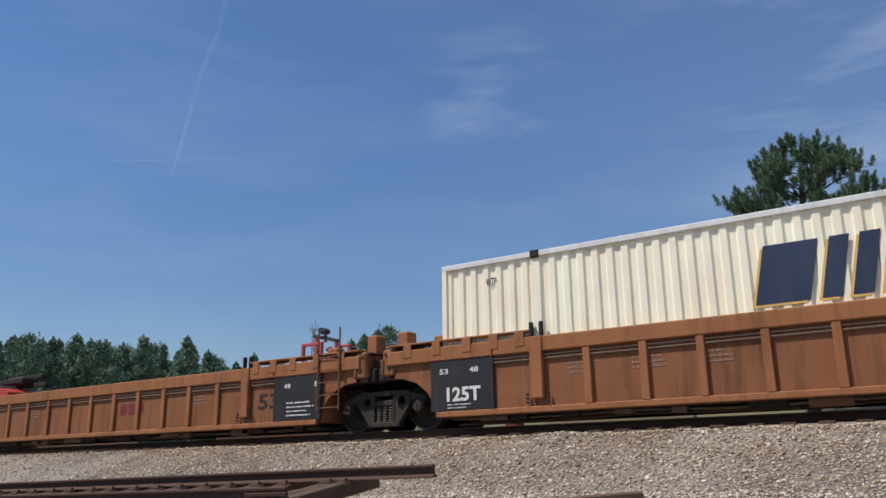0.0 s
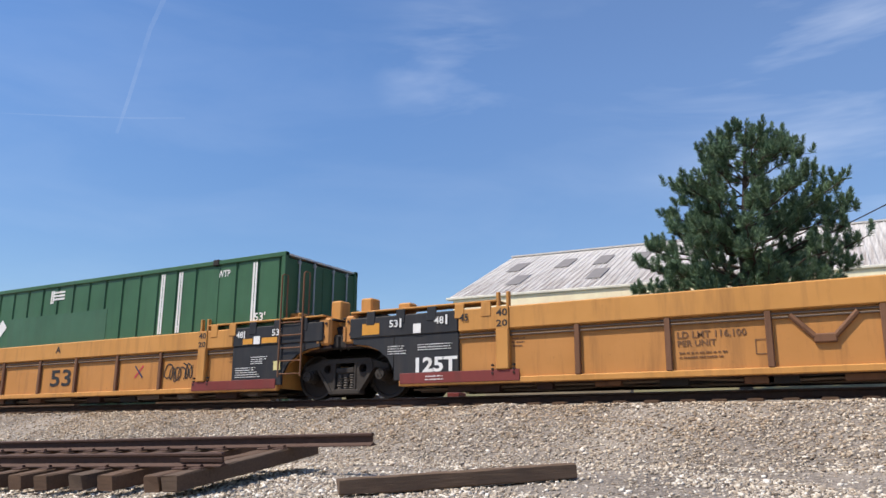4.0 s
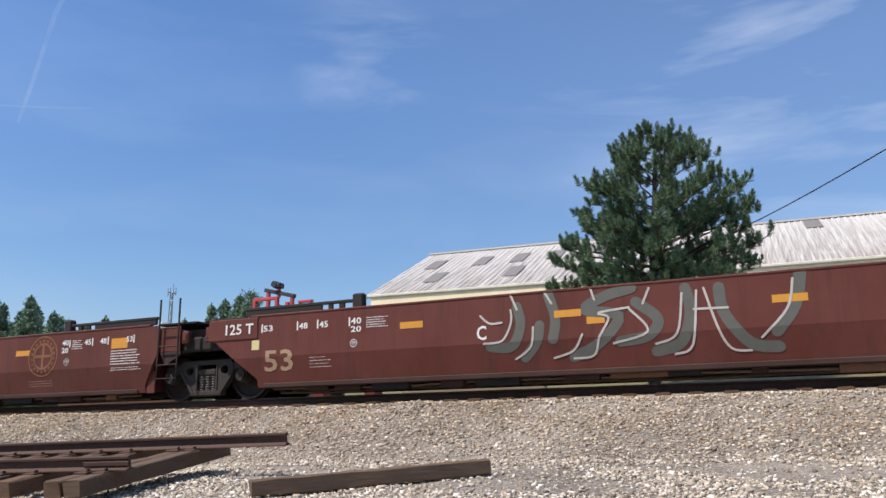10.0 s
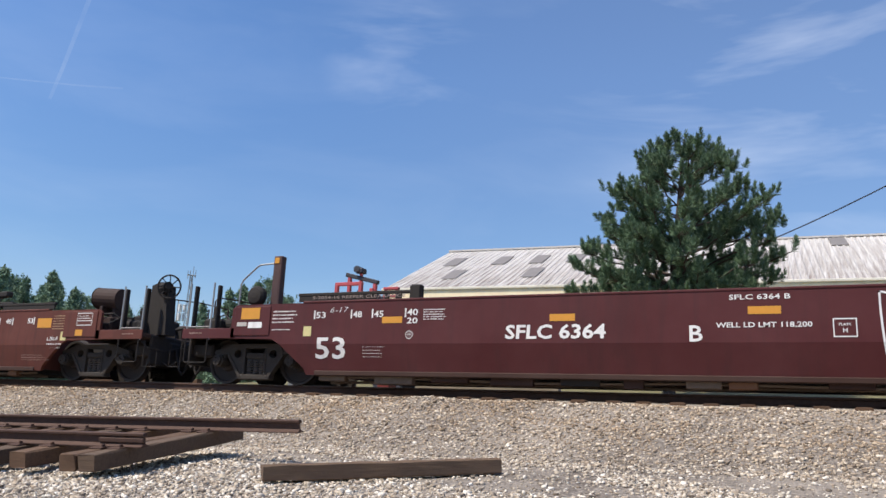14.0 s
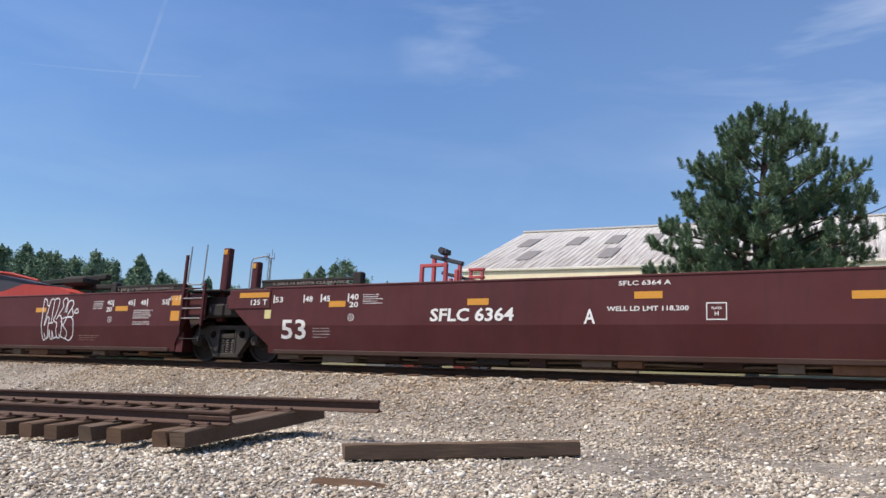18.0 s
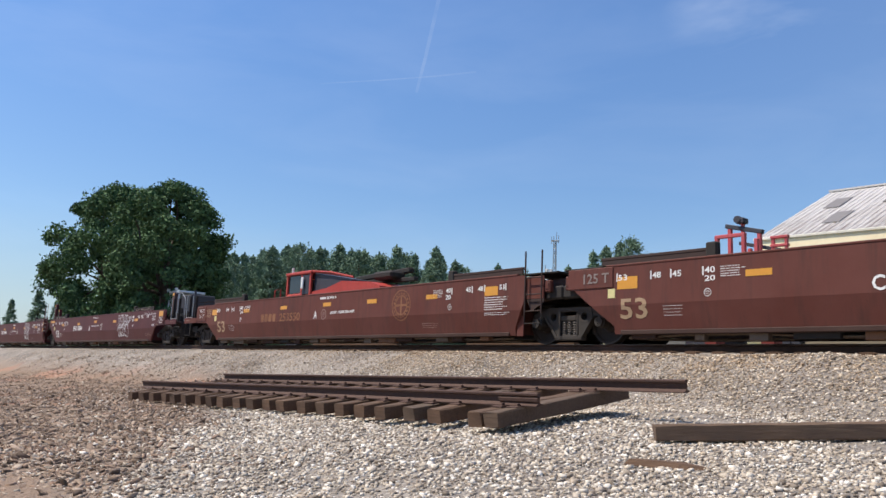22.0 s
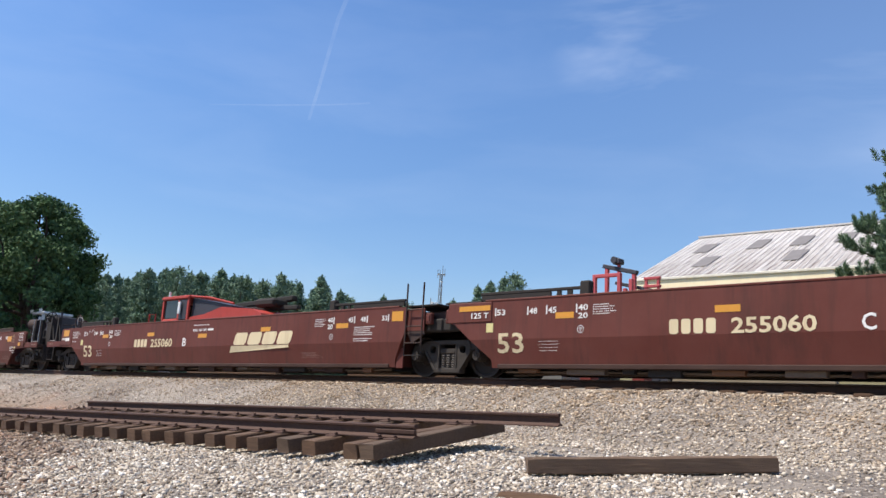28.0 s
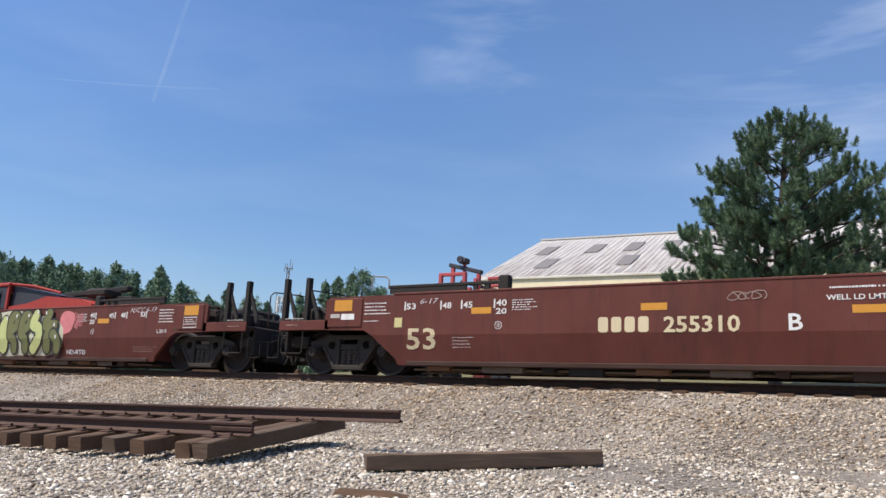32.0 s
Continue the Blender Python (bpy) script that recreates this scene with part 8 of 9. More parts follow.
def build_train():
    # rust-coloured pair
    FACE[0] = SIDE + 0.058
    for x, L, le, re in ((-29.9, 19.4, "cpl", "art"), (-10.45, 19.2, "art", "cpl")):
        u = ribbed_unit("rust-streaked orange ribbed well car unit", L, le, re, M["rust"], M["rust"], [L - q if re == "art" else q for q in (4.7, 5.72, 6.68, 7.69, 8.7, 9.72, 10.72, 11.75, 12.8, 13.8, 14.75, 17.0)], True, True)
        mover(u, x)
        K = M["blackink"]
        if re == "art":
            set_back(letters(u, "53", 16.05, 16.7, 0.6, 0.94, K, name="number"), SIDE + 0.052)
            blocks(u, 10.9, 11.95, 0.70, 0.98, M["redsill"], (3,))
            set_back(letters(u, "48", L - 2.5, L - 2.3, 1.0, 1.1, M["white"], name="number"), SIDE - 0.006)
            set_back(letters(u, "5", L - 1.6, L - 1.5, 1.0, 1.1, M["white"], name="number"), SIDE - 0.006)
            set_back([bars(u, L - 2.4, L - 1.6, 0.36, 0.72, M["white"], 4, seed=3)], -0.064)
        else:
            set_back(letters(u, "125T", 1.78, 2.54, 0.48, 0.74, M["white"], "large white number", name="number", bold=0.012), SIDE - 0.006)
            set_back(letters(u, "53", 1.62, 1.82, 1.0, 1.1, M["white"], name="number"), SIDE - 0.006)
            set_back(letters(u, "48", 2.3, 2.5, 1.0, 1.1, M["white"], name="number"), SIDE - 0.006)
            set_back([bars(u, 1.8, 2.4, 0.32, 0.44, M["white"], 2, seed=2)], -0.064)
            set_back(letters(u, "53", 16.1, 16.62, 0.56, 0.88, K, name="number"), SIDE + 0.052)
            plate(u, "number_plate", 16.9, 17.3, 0.52, 0.76, M["blackink"], "dark stencil block", 0.005, SIDE + 0.058)
            blocks(u, 13.15, 14.5, 0.82, 1.0, M["greyspray"], (4, 6))
            scrawl(u, 11.9, 12.8, 0.5, 1.05, 31, M["yscrawl"], 4, 0.012, "thin yellow spray scrawl")
            scrawl(u, 13.9, 14.7, 0.45, 0.75, 32, M["yscrawl"], 4, 0.012, "thin yellow spray scrawl")
        for k, x_ in enumerate((4.3, 5.5, 6.6, 13.8)):
            bars(u, x_, x_ + 0.6, 0.80, 1.05, M["faint"], 3, seed=40 + k)
    # yellow three-unit car
    for i, (x, L, le, re) in enumerate(((12.8, 19.35, "cpl", "art"), (32.15, 19.35, "art", "art"), (51.5, 19.3, "art", "cpl"))):
        u = ribbed_unit("weathered yellow ribbed well car unit with dark red end sills", L, le, re, M["yellow"], M["yellow"], [1.80, 2.88, 5.12, 6.66, 8.19, 9.75, 11.2, 12.74, 14.25, 16.47, L - 1.8], True)
        mover(u, x)
        K = M["blackink"]
        part("red_sill", Build().soft(L - 4.0, L - 1.55, SIDE - 0.018, SIDE + 0.0, 0.22, 0.42, 0.006), M["redsill"], u, "dark red end sill")
        part("red_sill", Build().soft(1.55, 4.05, SIDE - 0.018, SIDE + 0.0, 0.22, 0.42, 0.006), M["redsill"], u)
        for x_ in (3.73, L - 3.73):
            set_back(letters(u, "40", x_ - 0.11, x_ + 0.11, 1.38, 1.51, K, name="number"), SIDE - 0.049)
            set_back(letters(u, "20", x_ - 0.11, x_ + 0.11, 1.19, 1.31, K, name="number"), SIDE - 0.049)
            plate(u, "reflector", x_ + 0.18 if x_ < 9 else x_ - 0.50, x_ + 0.50 if x_ < 9 else x_ - 0.18, 1.22, 1.34, M["reflect"], "yellow reflector", 0.028)
        # print on the black ends
        W_ = M["white"]
        if le == "art":
            for body, x_ in (("53", 1.40), ("48", 2.42)):
                set_back(letters(u, body, x_ - 0.10, x_ + 0.10, 1.32, 1.46, W_, name="number"), SIDE - 0.036)
                plate(u, "position_bar", x_ + 0.14, x_ + 0.18, 1.30, 1.48, W_, "", 0.004, SIDE - 0.034)
            set_back(letters(u, "45", 2.86, 3.04, 1.33, 1.47, K, name="number"), SIDE - 0.036)
            plate(u, "reflector", 0.65, 1.06, 1.20, 1.42, M["reflect"], "yellow reflector", 0.004, SIDE - 0.022)
            plate(u, "label_square", 1.85, 2.02, 1.17, 1.35, W_, "white square label", 0.004, SIDE - 0.034)
            set_back([bars(u, 1.26, 1.70, 0.78, 0.97, W_, 4, seed=4)], -0.064)
            set_back([bars(u, 1.94, 2.80, 0.83, 0.97, W_, 3, seed=5)], -0.064)
            set_back([bars(u, 2.12, 2.60, 0.26, 0.38, W_, 2, seed=7)], -0.078)
            set_back(letters(u, "125T", 1.90, 2.80, 0.44, 0.71, W_, "large white number", name="number", bold=0.012), SIDE - 0.008)
        if re == "art":
            for body, x_ in (("48", L - 2.61), ("53", L - 1.59)):
                set_back(letters(u, body, x_ - 0.10, x_ + 0.10, 1.33, 1.47, W_, name="number"), SIDE - 0.036)
                plate(u, "position_bar", x_ + 0.12, x_ + 0.15, 1.31, 1.48, W_, "", 0.004, SIDE - 0.034)
            plate(u, "label_square", L - 2.20, L - 2.02, 1.17, 1.34, W_, "white square label", 0.004, SIDE - 0.034)
            plate(u, "reflector", L - 2.52, L - 2.24, 1.18, 1.30, M["reflect"], "yellow reflector", 0.004, SIDE - 0.022)
            plate(u, "reflector", L - 1.98, L - 1.55, 1.18, 1.30, M["reflect"], "yellow reflector", 0.004, SIDE - 0.022)
            set_back([bars(u, L - 2.27, L - 1.81, 0.74, 0.92, W_, 4, seed=8)], -0.064)
            set_back([bars(u, L - 2.70, L - 1.95, 0.46, 0.70, W_, 5, seed=9)], -0.064)
            plate(u, "label_square", L - 1.63, L - 1.44, 0.60, 0.79, M["label"], "pale yellow label", 0.004, SIDE - 0.002)
        if i == 0:
            b0 = plate(u, "number_board", 5.55, 8.08, 0.44, 0.80, K, "black number board", 0.012, SIDE - 0.002)
            on_board(u, 5.68, 7.95, 0.52, 0.73, "DTTX 729953")
            set_back(letters(u, "53", 10.18, 11.0, 0.47, 0.89, K, "large black number", name="number"), SIDE + 0.052)
            set_back(letters(u, "A", 10.38, 10.58, 1.30, 1.47, K, name="letter"), SIDE - 0.026)
            scrawl(u, 14.42, 15.3, 0.40, 0.90, 71, K, 3, 0.014, "thin black spray scrawl")
            part("cross_mark", ribbon([(13.36, 0.58), (13.64, 0.86)], 0.02, SIDE + 0.058), M["redmark"], u)
            part("cross_mark", ribbon([(13.36, 0.86), (13.64, 0.58)], 0.02, SIDE + 0.056), M["navy"], u)
        if i == 1:
            set_back(letters(u, "LD LMT 116,100", 6.80, 7.86, 0.80, 0.91, M["faintk"], name="lettering"), SIDE + 0.052)
            set_back(letters(u, "PER UNIT", 6.80, 7.40, 0.67, 0.77, M["faintk"], name="lettering"), SIDE + 0.052)
            set_back(letters(u, "53", 10.2, 11.05, 0.47, 0.90, K, "large black number", name="number"), SIDE + 0.052)
            set_back(letters(u, "C", 10.38, 10.58, 1.30, 1.47, K, name="letter"), SIDE - 0.026)
            b = Build()
            for xa, za, xb, zb in ((8.50, 1.06, 8.82, 0.72), (9.42, 1.06, 9.10, 0.72)):
                b.rod((xa, SIDE + 0.04, za), (xb, SIDE + 0.04, zb), 0.045, 8)
            b.soft(8.80, 9.12, SIDE + 0.0, SIDE + 0.1, 0.62, 0.76, 0.02)
            part("brace", b, M["rustpost"], u, "dark v-shaped brace")
            part("square_mark", ribbon([(7.98, 0.50), (8.22, 0.50), (8.22, 0.72), (7.98, 0.72)], 0.010, SIDE + 0.056, 0.004, True), M["faintk"], u, "small square stencil mark")
            set_back([bars(u, 6.82, 7.75, 0.46, 0.60, M["faintk"], 2, seed=12)], -0.004)
            blocks(u, 12.9, 13.7, 0.6, 0.8, M["faintk"], (3,))
            scrawl(u, 14.4, 15.4, 0.4, 0.95, 73, K, 3, 0.014, "thin black spray scrawl")
        if i == 2:
            plate(u, "number_board", 11.62, 14.13, 0.46, 0.80, K, "black number board", 0.012, SIDE - 0.002)
            on_board(u, 11.74, 14.0, 0.53, 0.74, "DTTX 729953")
            set_back(letters(u, "53", 10.10, 10.94, 0.50, 0.92, K, "large black number", name="number"), SIDE + 0.052)
            set_back(letters(u, "B", 8.15, 8.36, 1.28, 1.46, K, name="letter"), SIDE - 0.026)
            plate(u, "stencil_board", 16.80, 17.36, 0.48, 0.80, K, "black framed stencil board", 0.004, SIDE + 0.058)
            part("stencil_frame", ribbon([(16.78, 0.46), (17.38, 0.46), (17.38, 0.82), (16.78, 0.82)], 0.015, SIDE + 0.058, 0.008, True), M["white"], u, "white frame lines")
            set_back([bars(u, 16.85, 17.3, 0.5, 0.62, M["white"], 2, seed=6)], -0.006)
            for body, x_ in (("45", 16.34), ("48", 16.84), ("53", 17.84)):
                set_back(letters(u, body, x_ - 0.09, x_ + 0.07, 1.36, 1.48, K, name="number"), SIDE - 0.036)
                plate(u, "position_bar", x_ + 0.11, x_ + 0.14, 1.35, 1.49, K, "", 0.004, SIDE - 0.032)
            plate(u, "label_square", 17.26, 17.42, 1.19, 1.35, M["white"], "white square label", 0.004, SIDE - 0.02)
            plate(u, "reflector", 18.53, 19.05, 1.18, 1.36, M["reflect"], "yellow reflector", 0.004, SIDE - 0.02)
            plate(u, "label_square", 15.98, 16.20, 0.68, 0.78, M["white"], "small white label", 0.004, SIDE + 0.06)
            plate(u, "label_square", 17.74, 17.92, 0.57, 0.76, M["label"], "pale yellow label", 0.004, SIDE + 0.06)
            bars(u, 14.40, 15.0, 0.82, 0.92, M["faintk"], 1, seed=9)
        for k, x_ in enumerate((3.6, 16.4) if i == 1 else (3.6, 7.6, 16.4)):
            bars(u, x_, x_ + 0.55, 0.80, 1.0, M["faintk"], 3, seed=80 + k)

    # smooth brown and maroon cars
    FACE[0] = None

    def car(x0, lens, base_label, mats, big, ink, letters_, lims, style="m", spots=(None, None, None), shape="m", shifts=(0.0, 0.0, 0.0)):
        out = []
        x = x0
        for k in range(3):
            le, re = ("cpl" if k == 0 else "art"), ("cpl" if k == 2 else "art")
            u = smooth_unit("well_car", base_label, lens[k], le, re, mats[k], shape, x0 == 263.7)
            mover(u, x)
            out.append((u, lens[k], le, re))
            x += lens[k]
        for k, (u, L, le, re) in enumerate(out):
            usual_marks(u, L, le, re, letters_[k], big, ink, lims, int(x0) + k, "reflect", style, spots[k], shifts[k])
        return [o[0] for o in out]

    W, C, G = M["white"], M["cream"], M["gold"]
    b = car(75.0, (19.45, 19.42, 19.45), "weathered boxcar-brown smooth-sided well car unit with graffiti", (M["brown_old"], M["brown"], M["brown_old"]), M["tanmark"], W, (None, None, None), False, "b",
            (((0.32, 1.02, 0.44), (4.0, 1.11, 0.46), (10.77, 1.12, 0.47), (14.14, 1.12, 0.44)), ((4.65, 1.12, 0.46), (10.95, 1.11, 0.5), (14.0, 1.10, 0.48), (7.55, 1.12, 0.46), (8.1, 0.98, 0.3)), ((1.92, 1.11, 0.47), (8.26, 1.11, 0.49), (11.63, 1.11, 0.49), (15.1, 1.11, 0.46))), "b", (-0.17, 0.0, 0.13))
    blocks(b[0], 4.86, 6.00, 0.82, 1.06, W, (4,), lean=0.05)
    letters(b[0], "211295", 6.12, 7.08, 0.84, 1.08, W, "white painted number", name="number")
    letters(b[0], "A", 8.14, 8.34, 0.84, 1.10, W, name="letter")
    ring_mark(b[0], 8.78, 0.96, 0.19, W)
    letters(b[0], "PER UNIT", 10.15, 10.75, 0.93, 1.01, W)
    bars(b[0], 9.15, 10.05, 0.92, 1.02, W, 1, seed=9)
    disc(b[0], 15.02, 1.08, 0.46, G)
    tag = (12.26, 13.11, 1.05, 1.50)
    for marks in ((2, 22, 3, 60, 6, 96, 14, 50, 20, 22), (20, 22, 22, 60, 26, 94), (27, 92, 28, 40, 29, 6, 48, 6, 66, 8, 65, 40), (92, 78, 80, 98, 62, 92, 58, 70, 80, 66, 96, 52, 92, 22, 74, 4)):
        spray(b[0], tag, marks, 0.0085, M["chalk"], "thin white chalk stroke")
    wide = (3.5, 7.0, 0.25, 1.5)
    for marks in (
            (1, 11, 2, 22, 5, 32, 9, 42, 15, 47, 21, 46, 27, 45, 29, 38, 26, 31, 24, 23, 25, 13, 23, 4, 20, 9, 13, 12, 7, 5, 2, 4),
            (26, 30, 29, 40, 35, 39, 44, 40, 56, 39, 68, 38, 69, 25, 67, 11, 66, -1, 50, 0, 37, 7, 29, 15, 25, 19),
            (70, 34, 79, 38, 84, 26, 93, 17, 98, 12, 97, -2, 86, -3, 76, -4, 73, 0, 74, 14),
            (44, 69, 47, 83, 51, 91, 56, 93, 64, 89, 70, 88, 70, 78, 68, 67, 57, 68),
            (74, 67, 74, 83, 78, 88, 82, 86, 87, 77, 85, 66)):
        out = in_box(wide, marks + marks[:2])
        piece = part("graffiti", on_side(filled_flat(curve_through(out)[:-1]), 0.008), M["patchy"], b[0], "patchy silver graffiti shape with pale outline")
        part("graffiti_outline", on_side(band(curve_through(out), 0.019), 0.011), M["chalk"], piece)
    for marks in (
            (8, 82, 9, 94, 12, 101, 20, 100, 26, 98, 28, 75, 29, 52),
            (9, 19, 14, 34, 21, 41, 23, 33, 21, 20, 15, 10),
            (3, 14, 7, 21, 9, 16, 16, 20),
            (31, 19, 38, 28, 42, 20, 45, 28, 49, 38),
            (41, 35, 40, 26, 43, 23, 44, 31),
            (61, 37, 63, 19, 60, 1),
            (52, 37, 53, 20, 51, 4),
            (35, 10, 47, 13, 66, 7),
            (76, 27, 85, 13, 97, 6),
            (75, 5, 85, 5, 97, 3),
            (44, 79, 47, 74, 56, 89, 59, 69),
            (62, 86, 61, 78, 63, 69),
            (33, 74, 38, 82, 44, 76),
            (77, 81, 80, 75, 84, 76),
            (32, 97, 41, 98),
            (49, 97, 55, 97)):
        spray(b[0], wide, marks, 0.013, M["greyspray"], "pale spray-paint stroke", 0.014)
    scrawl(b[0], 2.7, 3.4, 0.5, 1.1, 15, M["faint"], 3, 0.01)
    letters(b[1], "C", 6.15, 6.33, 0.83, 1.08, W, name="letter")
    sweep = (6.0, 11.6, 0.4, 1.55)
    spray(b[1], sweep, (7, 26, 14, 25, 17, 55, 16, 83), 0.088, M["teal"], "broad grey-green spray sweep", 0.004)
    spray(b[1], sweep, (18, 8, 22, 30, 23, 53), 0.088, M["teal"], "broad grey-green spray sweep", 0.004)
    spray(b[1], sweep, (27, 32, 28, 62, 26, 98), 0.088, M["teal"], "broad grey-green spray sweep", 0.004)
    spray(b[1], sweep, (33, 5, 41, 23, 47, 59, 37, 71, 43, 88, 51, 97), 0.088, M["teal"], "broad grey-green spray sweep", 0.004)
    spray(b[1], sweep, (47, 23, 55, 29, 58, 51, 52, 77), 0.088, M["teal"], "broad grey-green spray sweep", 0.004)
    spray(b[1], sweep, (57, 7, 64, 18, 67, 56, 66, 91), 0.088, M["teal"], "broad grey-green spray sweep", 0.004)
    spray(b[1], sweep, (75, 88, 76, 52, 82, 12, 89, 5), 0.088, M["teal"], "broad grey-green spray sweep", 0.004)
    spray(b[1], sweep, (96, 99, 94, 58, 89, 25), 0.088, M["teal"], "broad grey-green spray sweep", 0.004)
    spray(b[1], sweep, (5, 31, 11, 34, 14, 60, 14, 79), 0.018, M["greyspray"], "pale sweeping spray stroke", 0.009)
    spray(b[1], sweep, (4, 73, 7, 61, 11, 61), 0.018, M["greyspray"], "pale sweeping spray stroke", 0.009)
    spray(b[1], sweep, (15, 6, 20, 23, 21, 51), 0.018, M["greyspray"], "pale sweeping spray stroke", 0.009)
    spray(b[1], sweep, (27, 5, 33, 14, 36, 36), 0.018, M["greyspray"], "pale sweeping spray stroke", 0.009)
    spray(b[1], sweep, (33, 3, 39, 6, 41, 31, 44, 57, 41, 65, 50, 70), 0.018, M["greyspray"], "pale sweeping spray stroke", 0.009)
    spray(b[1], sweep, (45, 21, 55, 35, 50, 68), 0.018, M["greyspray"], "pale sweeping spray stroke", 0.009)
    spray(b[1], sweep, (57, 17, 63, 30, 65, 84), 0.018, M["greyspray"], "pale sweeping spray stroke", 0.009)
    spray(b[1], sweep, (62, 2, 67, 14, 69, 86), 0.018, M["greyspray"], "pale sweeping spray stroke", 0.009)
    spray(b[1], sweep, (68, 61, 77, 60), 0.018, M["greyspray"], "pale sweeping spray stroke", 0.009)
    spray(b[1], sweep, (71, 89, 74, 34, 77, 6, 82, 2), 0.018, M["greyspray"], "pale sweeping spray stroke", 0.009)
    spray(b[1], sweep, (14, 103, 16, 79), 0.018, M["greyspray"], "pale sweeping spray stroke", 0.009)
    spray(b[1], sweep, (25, 101, 27, 84), 0.018, M["greyspray"], "pale sweeping spray stroke", 0.009)
    spray(b[1], sweep, (39, 103, 40, 85), 0.018, M["greyspray"], "pale sweeping spray stroke", 0.009)
    spray(b[1], sweep, (56, 95, 54, 74), 0.018, M["greyspray"], "pale sweeping spray stroke", 0.009)
    spray(b[1], sweep, (85, 18, 92, 54, 94, 92), 0.018, M["greyspray"], "pale sweeping spray stroke", 0.009)
    disc(b[1], 15.02, 1.05, 0.44, G)
    disc(b[2], 4.47, 1.04, 0.45, G)
    piece = (4.9, 8.9, 0.25, 1.55)
    block_letter(b[2], piece, (4, 38, 23, 41, 23, 65, 25, 90, 32, 88, 31, 22, 27, 16, 11, 7, 6, 7, 3, 22), M["hatchbase"], M["chalk"], 0.016, 0.008, 30, "hatched white block graffiti letter", 3)
    block_letter(b[2], piece, (23, 16, 33, 72, 39, 72, 42, 50, 41, 87, 49, 93, 50, 16, 44, 12, 36, 58, 31, 25), M["hatchbase"], M["chalk"], 0.016, 0.012, 30, "hatched white block graffiti letter", 4)
    block_letter(b[2], piece, (51, 87, 57, 88, 60, 16, 55, 16), M["hatchbase"], M["chalk"], 0.016, 0.016, 30, "hatched white block graffiti letter", 5)
    block_letter(b[2], piece, (60, 90, 68, 90, 64, 61, 81, 84, 85, 75, 68, 53, 81, 41, 94, 18, 81, 4, 66, 43, 66, 13, 61, 13, 59, 44), M["hatchbase"], M["chalk"], 0.016, 0.020, 30, "hatched white block graffiti letter", 6)
    spray(b[2], piece, (81, 43, 88, 44, 96, 47, 90, 35), 0.012, M["greyspray"], "pale spray outline", 0.006)
    spray(b[2], piece, (1, 16, 1, 35, 8, 43), 0.012, M["greyspray"], "pale spray outline", 0.006)
    spray(b[2], piece, (5, 3, 20, 9, 31, 8, 36, 28, 42, 7, 51, 8, 64, 4, 70, 25, 81, 2, 94, 8, 96, 19), 0.012, M["greyspray"], "pale spray outline", 0.006)
    run_on = (9.0, 16.2, 0.25, 1.56)
    spray(b[2], run_on, (61, 71, 55, 77, 55, 86, 57, 95, 59, 83, 61, 71), 0.016, M["chalk"], "white looping spray stroke")
    spray(b[2], run_on, (62, 69, 61, 83, 63, 90, 65, 80, 66, 89, 68, 92), 0.016, M["chalk"], "white looping spray stroke")
    spray(b[2], run_on, (65, 80, 66, 73, 67, 66), 0.016, M["chalk"], "white looping spray stroke")
    spray(b[2], run_on, (68, 87, 68, 67), 0.016, M["chalk"], "white looping spray stroke")
    spray(b[2], run_on, (72, 86, 71, 68), 0.016, M["chalk"], "white looping spray stroke")
    spray(b[2], run_on, (75, 84, 74, 67), 0.016, M["chalk"], "white looping spray stroke")
    spray(b[2], run_on, (79, 84, 77, 67), 0.016, M["chalk"], "white looping spray stroke")
    spray(b[2], run_on, (82, 84, 81, 69), 0.016, M["chalk"], "white looping spray stroke")
    spray(b[2], run_on, (83, 96, 85, 92, 86, 83, 85, 72), 0.016, M["chalk"], "white looping spray stroke")
    spray(b[2], run_on, (86, 72, 89, 91, 92, 95, 92, 83, 91, 73, 89, 73, 86, 72), 0.016, M["chalk"], "white looping spray stroke")
    spray(b[2], run_on, (90, 50, 92, 39, 93, 16, 92, -4, 88, -10, 83, -2), 0.016, M["chalk"], "white looping spray stroke")
    spray(b[2], run_on, (59, 23, 61, 9, 63, -3, 66, 0, 66, 14, 66, 25), 0.016, M["chalk"], "white looping spray stroke")
    spray(b[2], run_on, (66, 4, 68, -1, 70, 8, 70, 24), 0.016, M["chalk"], "white looping spray stroke")
    spray(b[2], run_on, (70, 3, 73, -4, 75, 5, 75, 23), 0.016, M["chalk"], "white looping spray stroke")
    spray(b[2], run_on, (75, 2, 77, -4, 79, 4, 78, 22), 0.016, M["chalk"], "white looping spray stroke")
    spray(b[2], run_on, (79, -4, 82, -9, 83, 0, 81, 22), 0.016, M["chalk"], "white looping spray stroke")
    block_letter(b[2], run_on, (-3, 21, -1, 54, 3, 50, 3, 28, -1, 15), M["drab"], M["drabline"], 0.014, label="drab olive graffiti letter")
    block_letter(b[2], run_on, (9, 67, 12, 79, 16, 81, 14, 68), M["drab"], M["drabline"], 0.014, label="drab olive graffiti letter")
    block_letter(b[2], run_on, (17, 68, 19, 81, 21, 81, 20, 68), M["drab"], M["drabline"], 0.014, label="drab olive graffiti letter")
    block_letter(b[2], run_on, (21, 76, 25, 81, 23, 68), M["drab"], M["drabline"], 0.014, label="drab olive graffiti letter")
    block_letter(b[2], run_on, (27, 68, 29, 82, 35, 89, 33, 76, 30, 68), M["drab"], M["drabline"], 0.014, label="drab olive graffiti letter")
    spray(b[2], run_on, (-1, 60, 0, 54, 3, 55), 0.014, M["drabline"], "drab spray stroke")
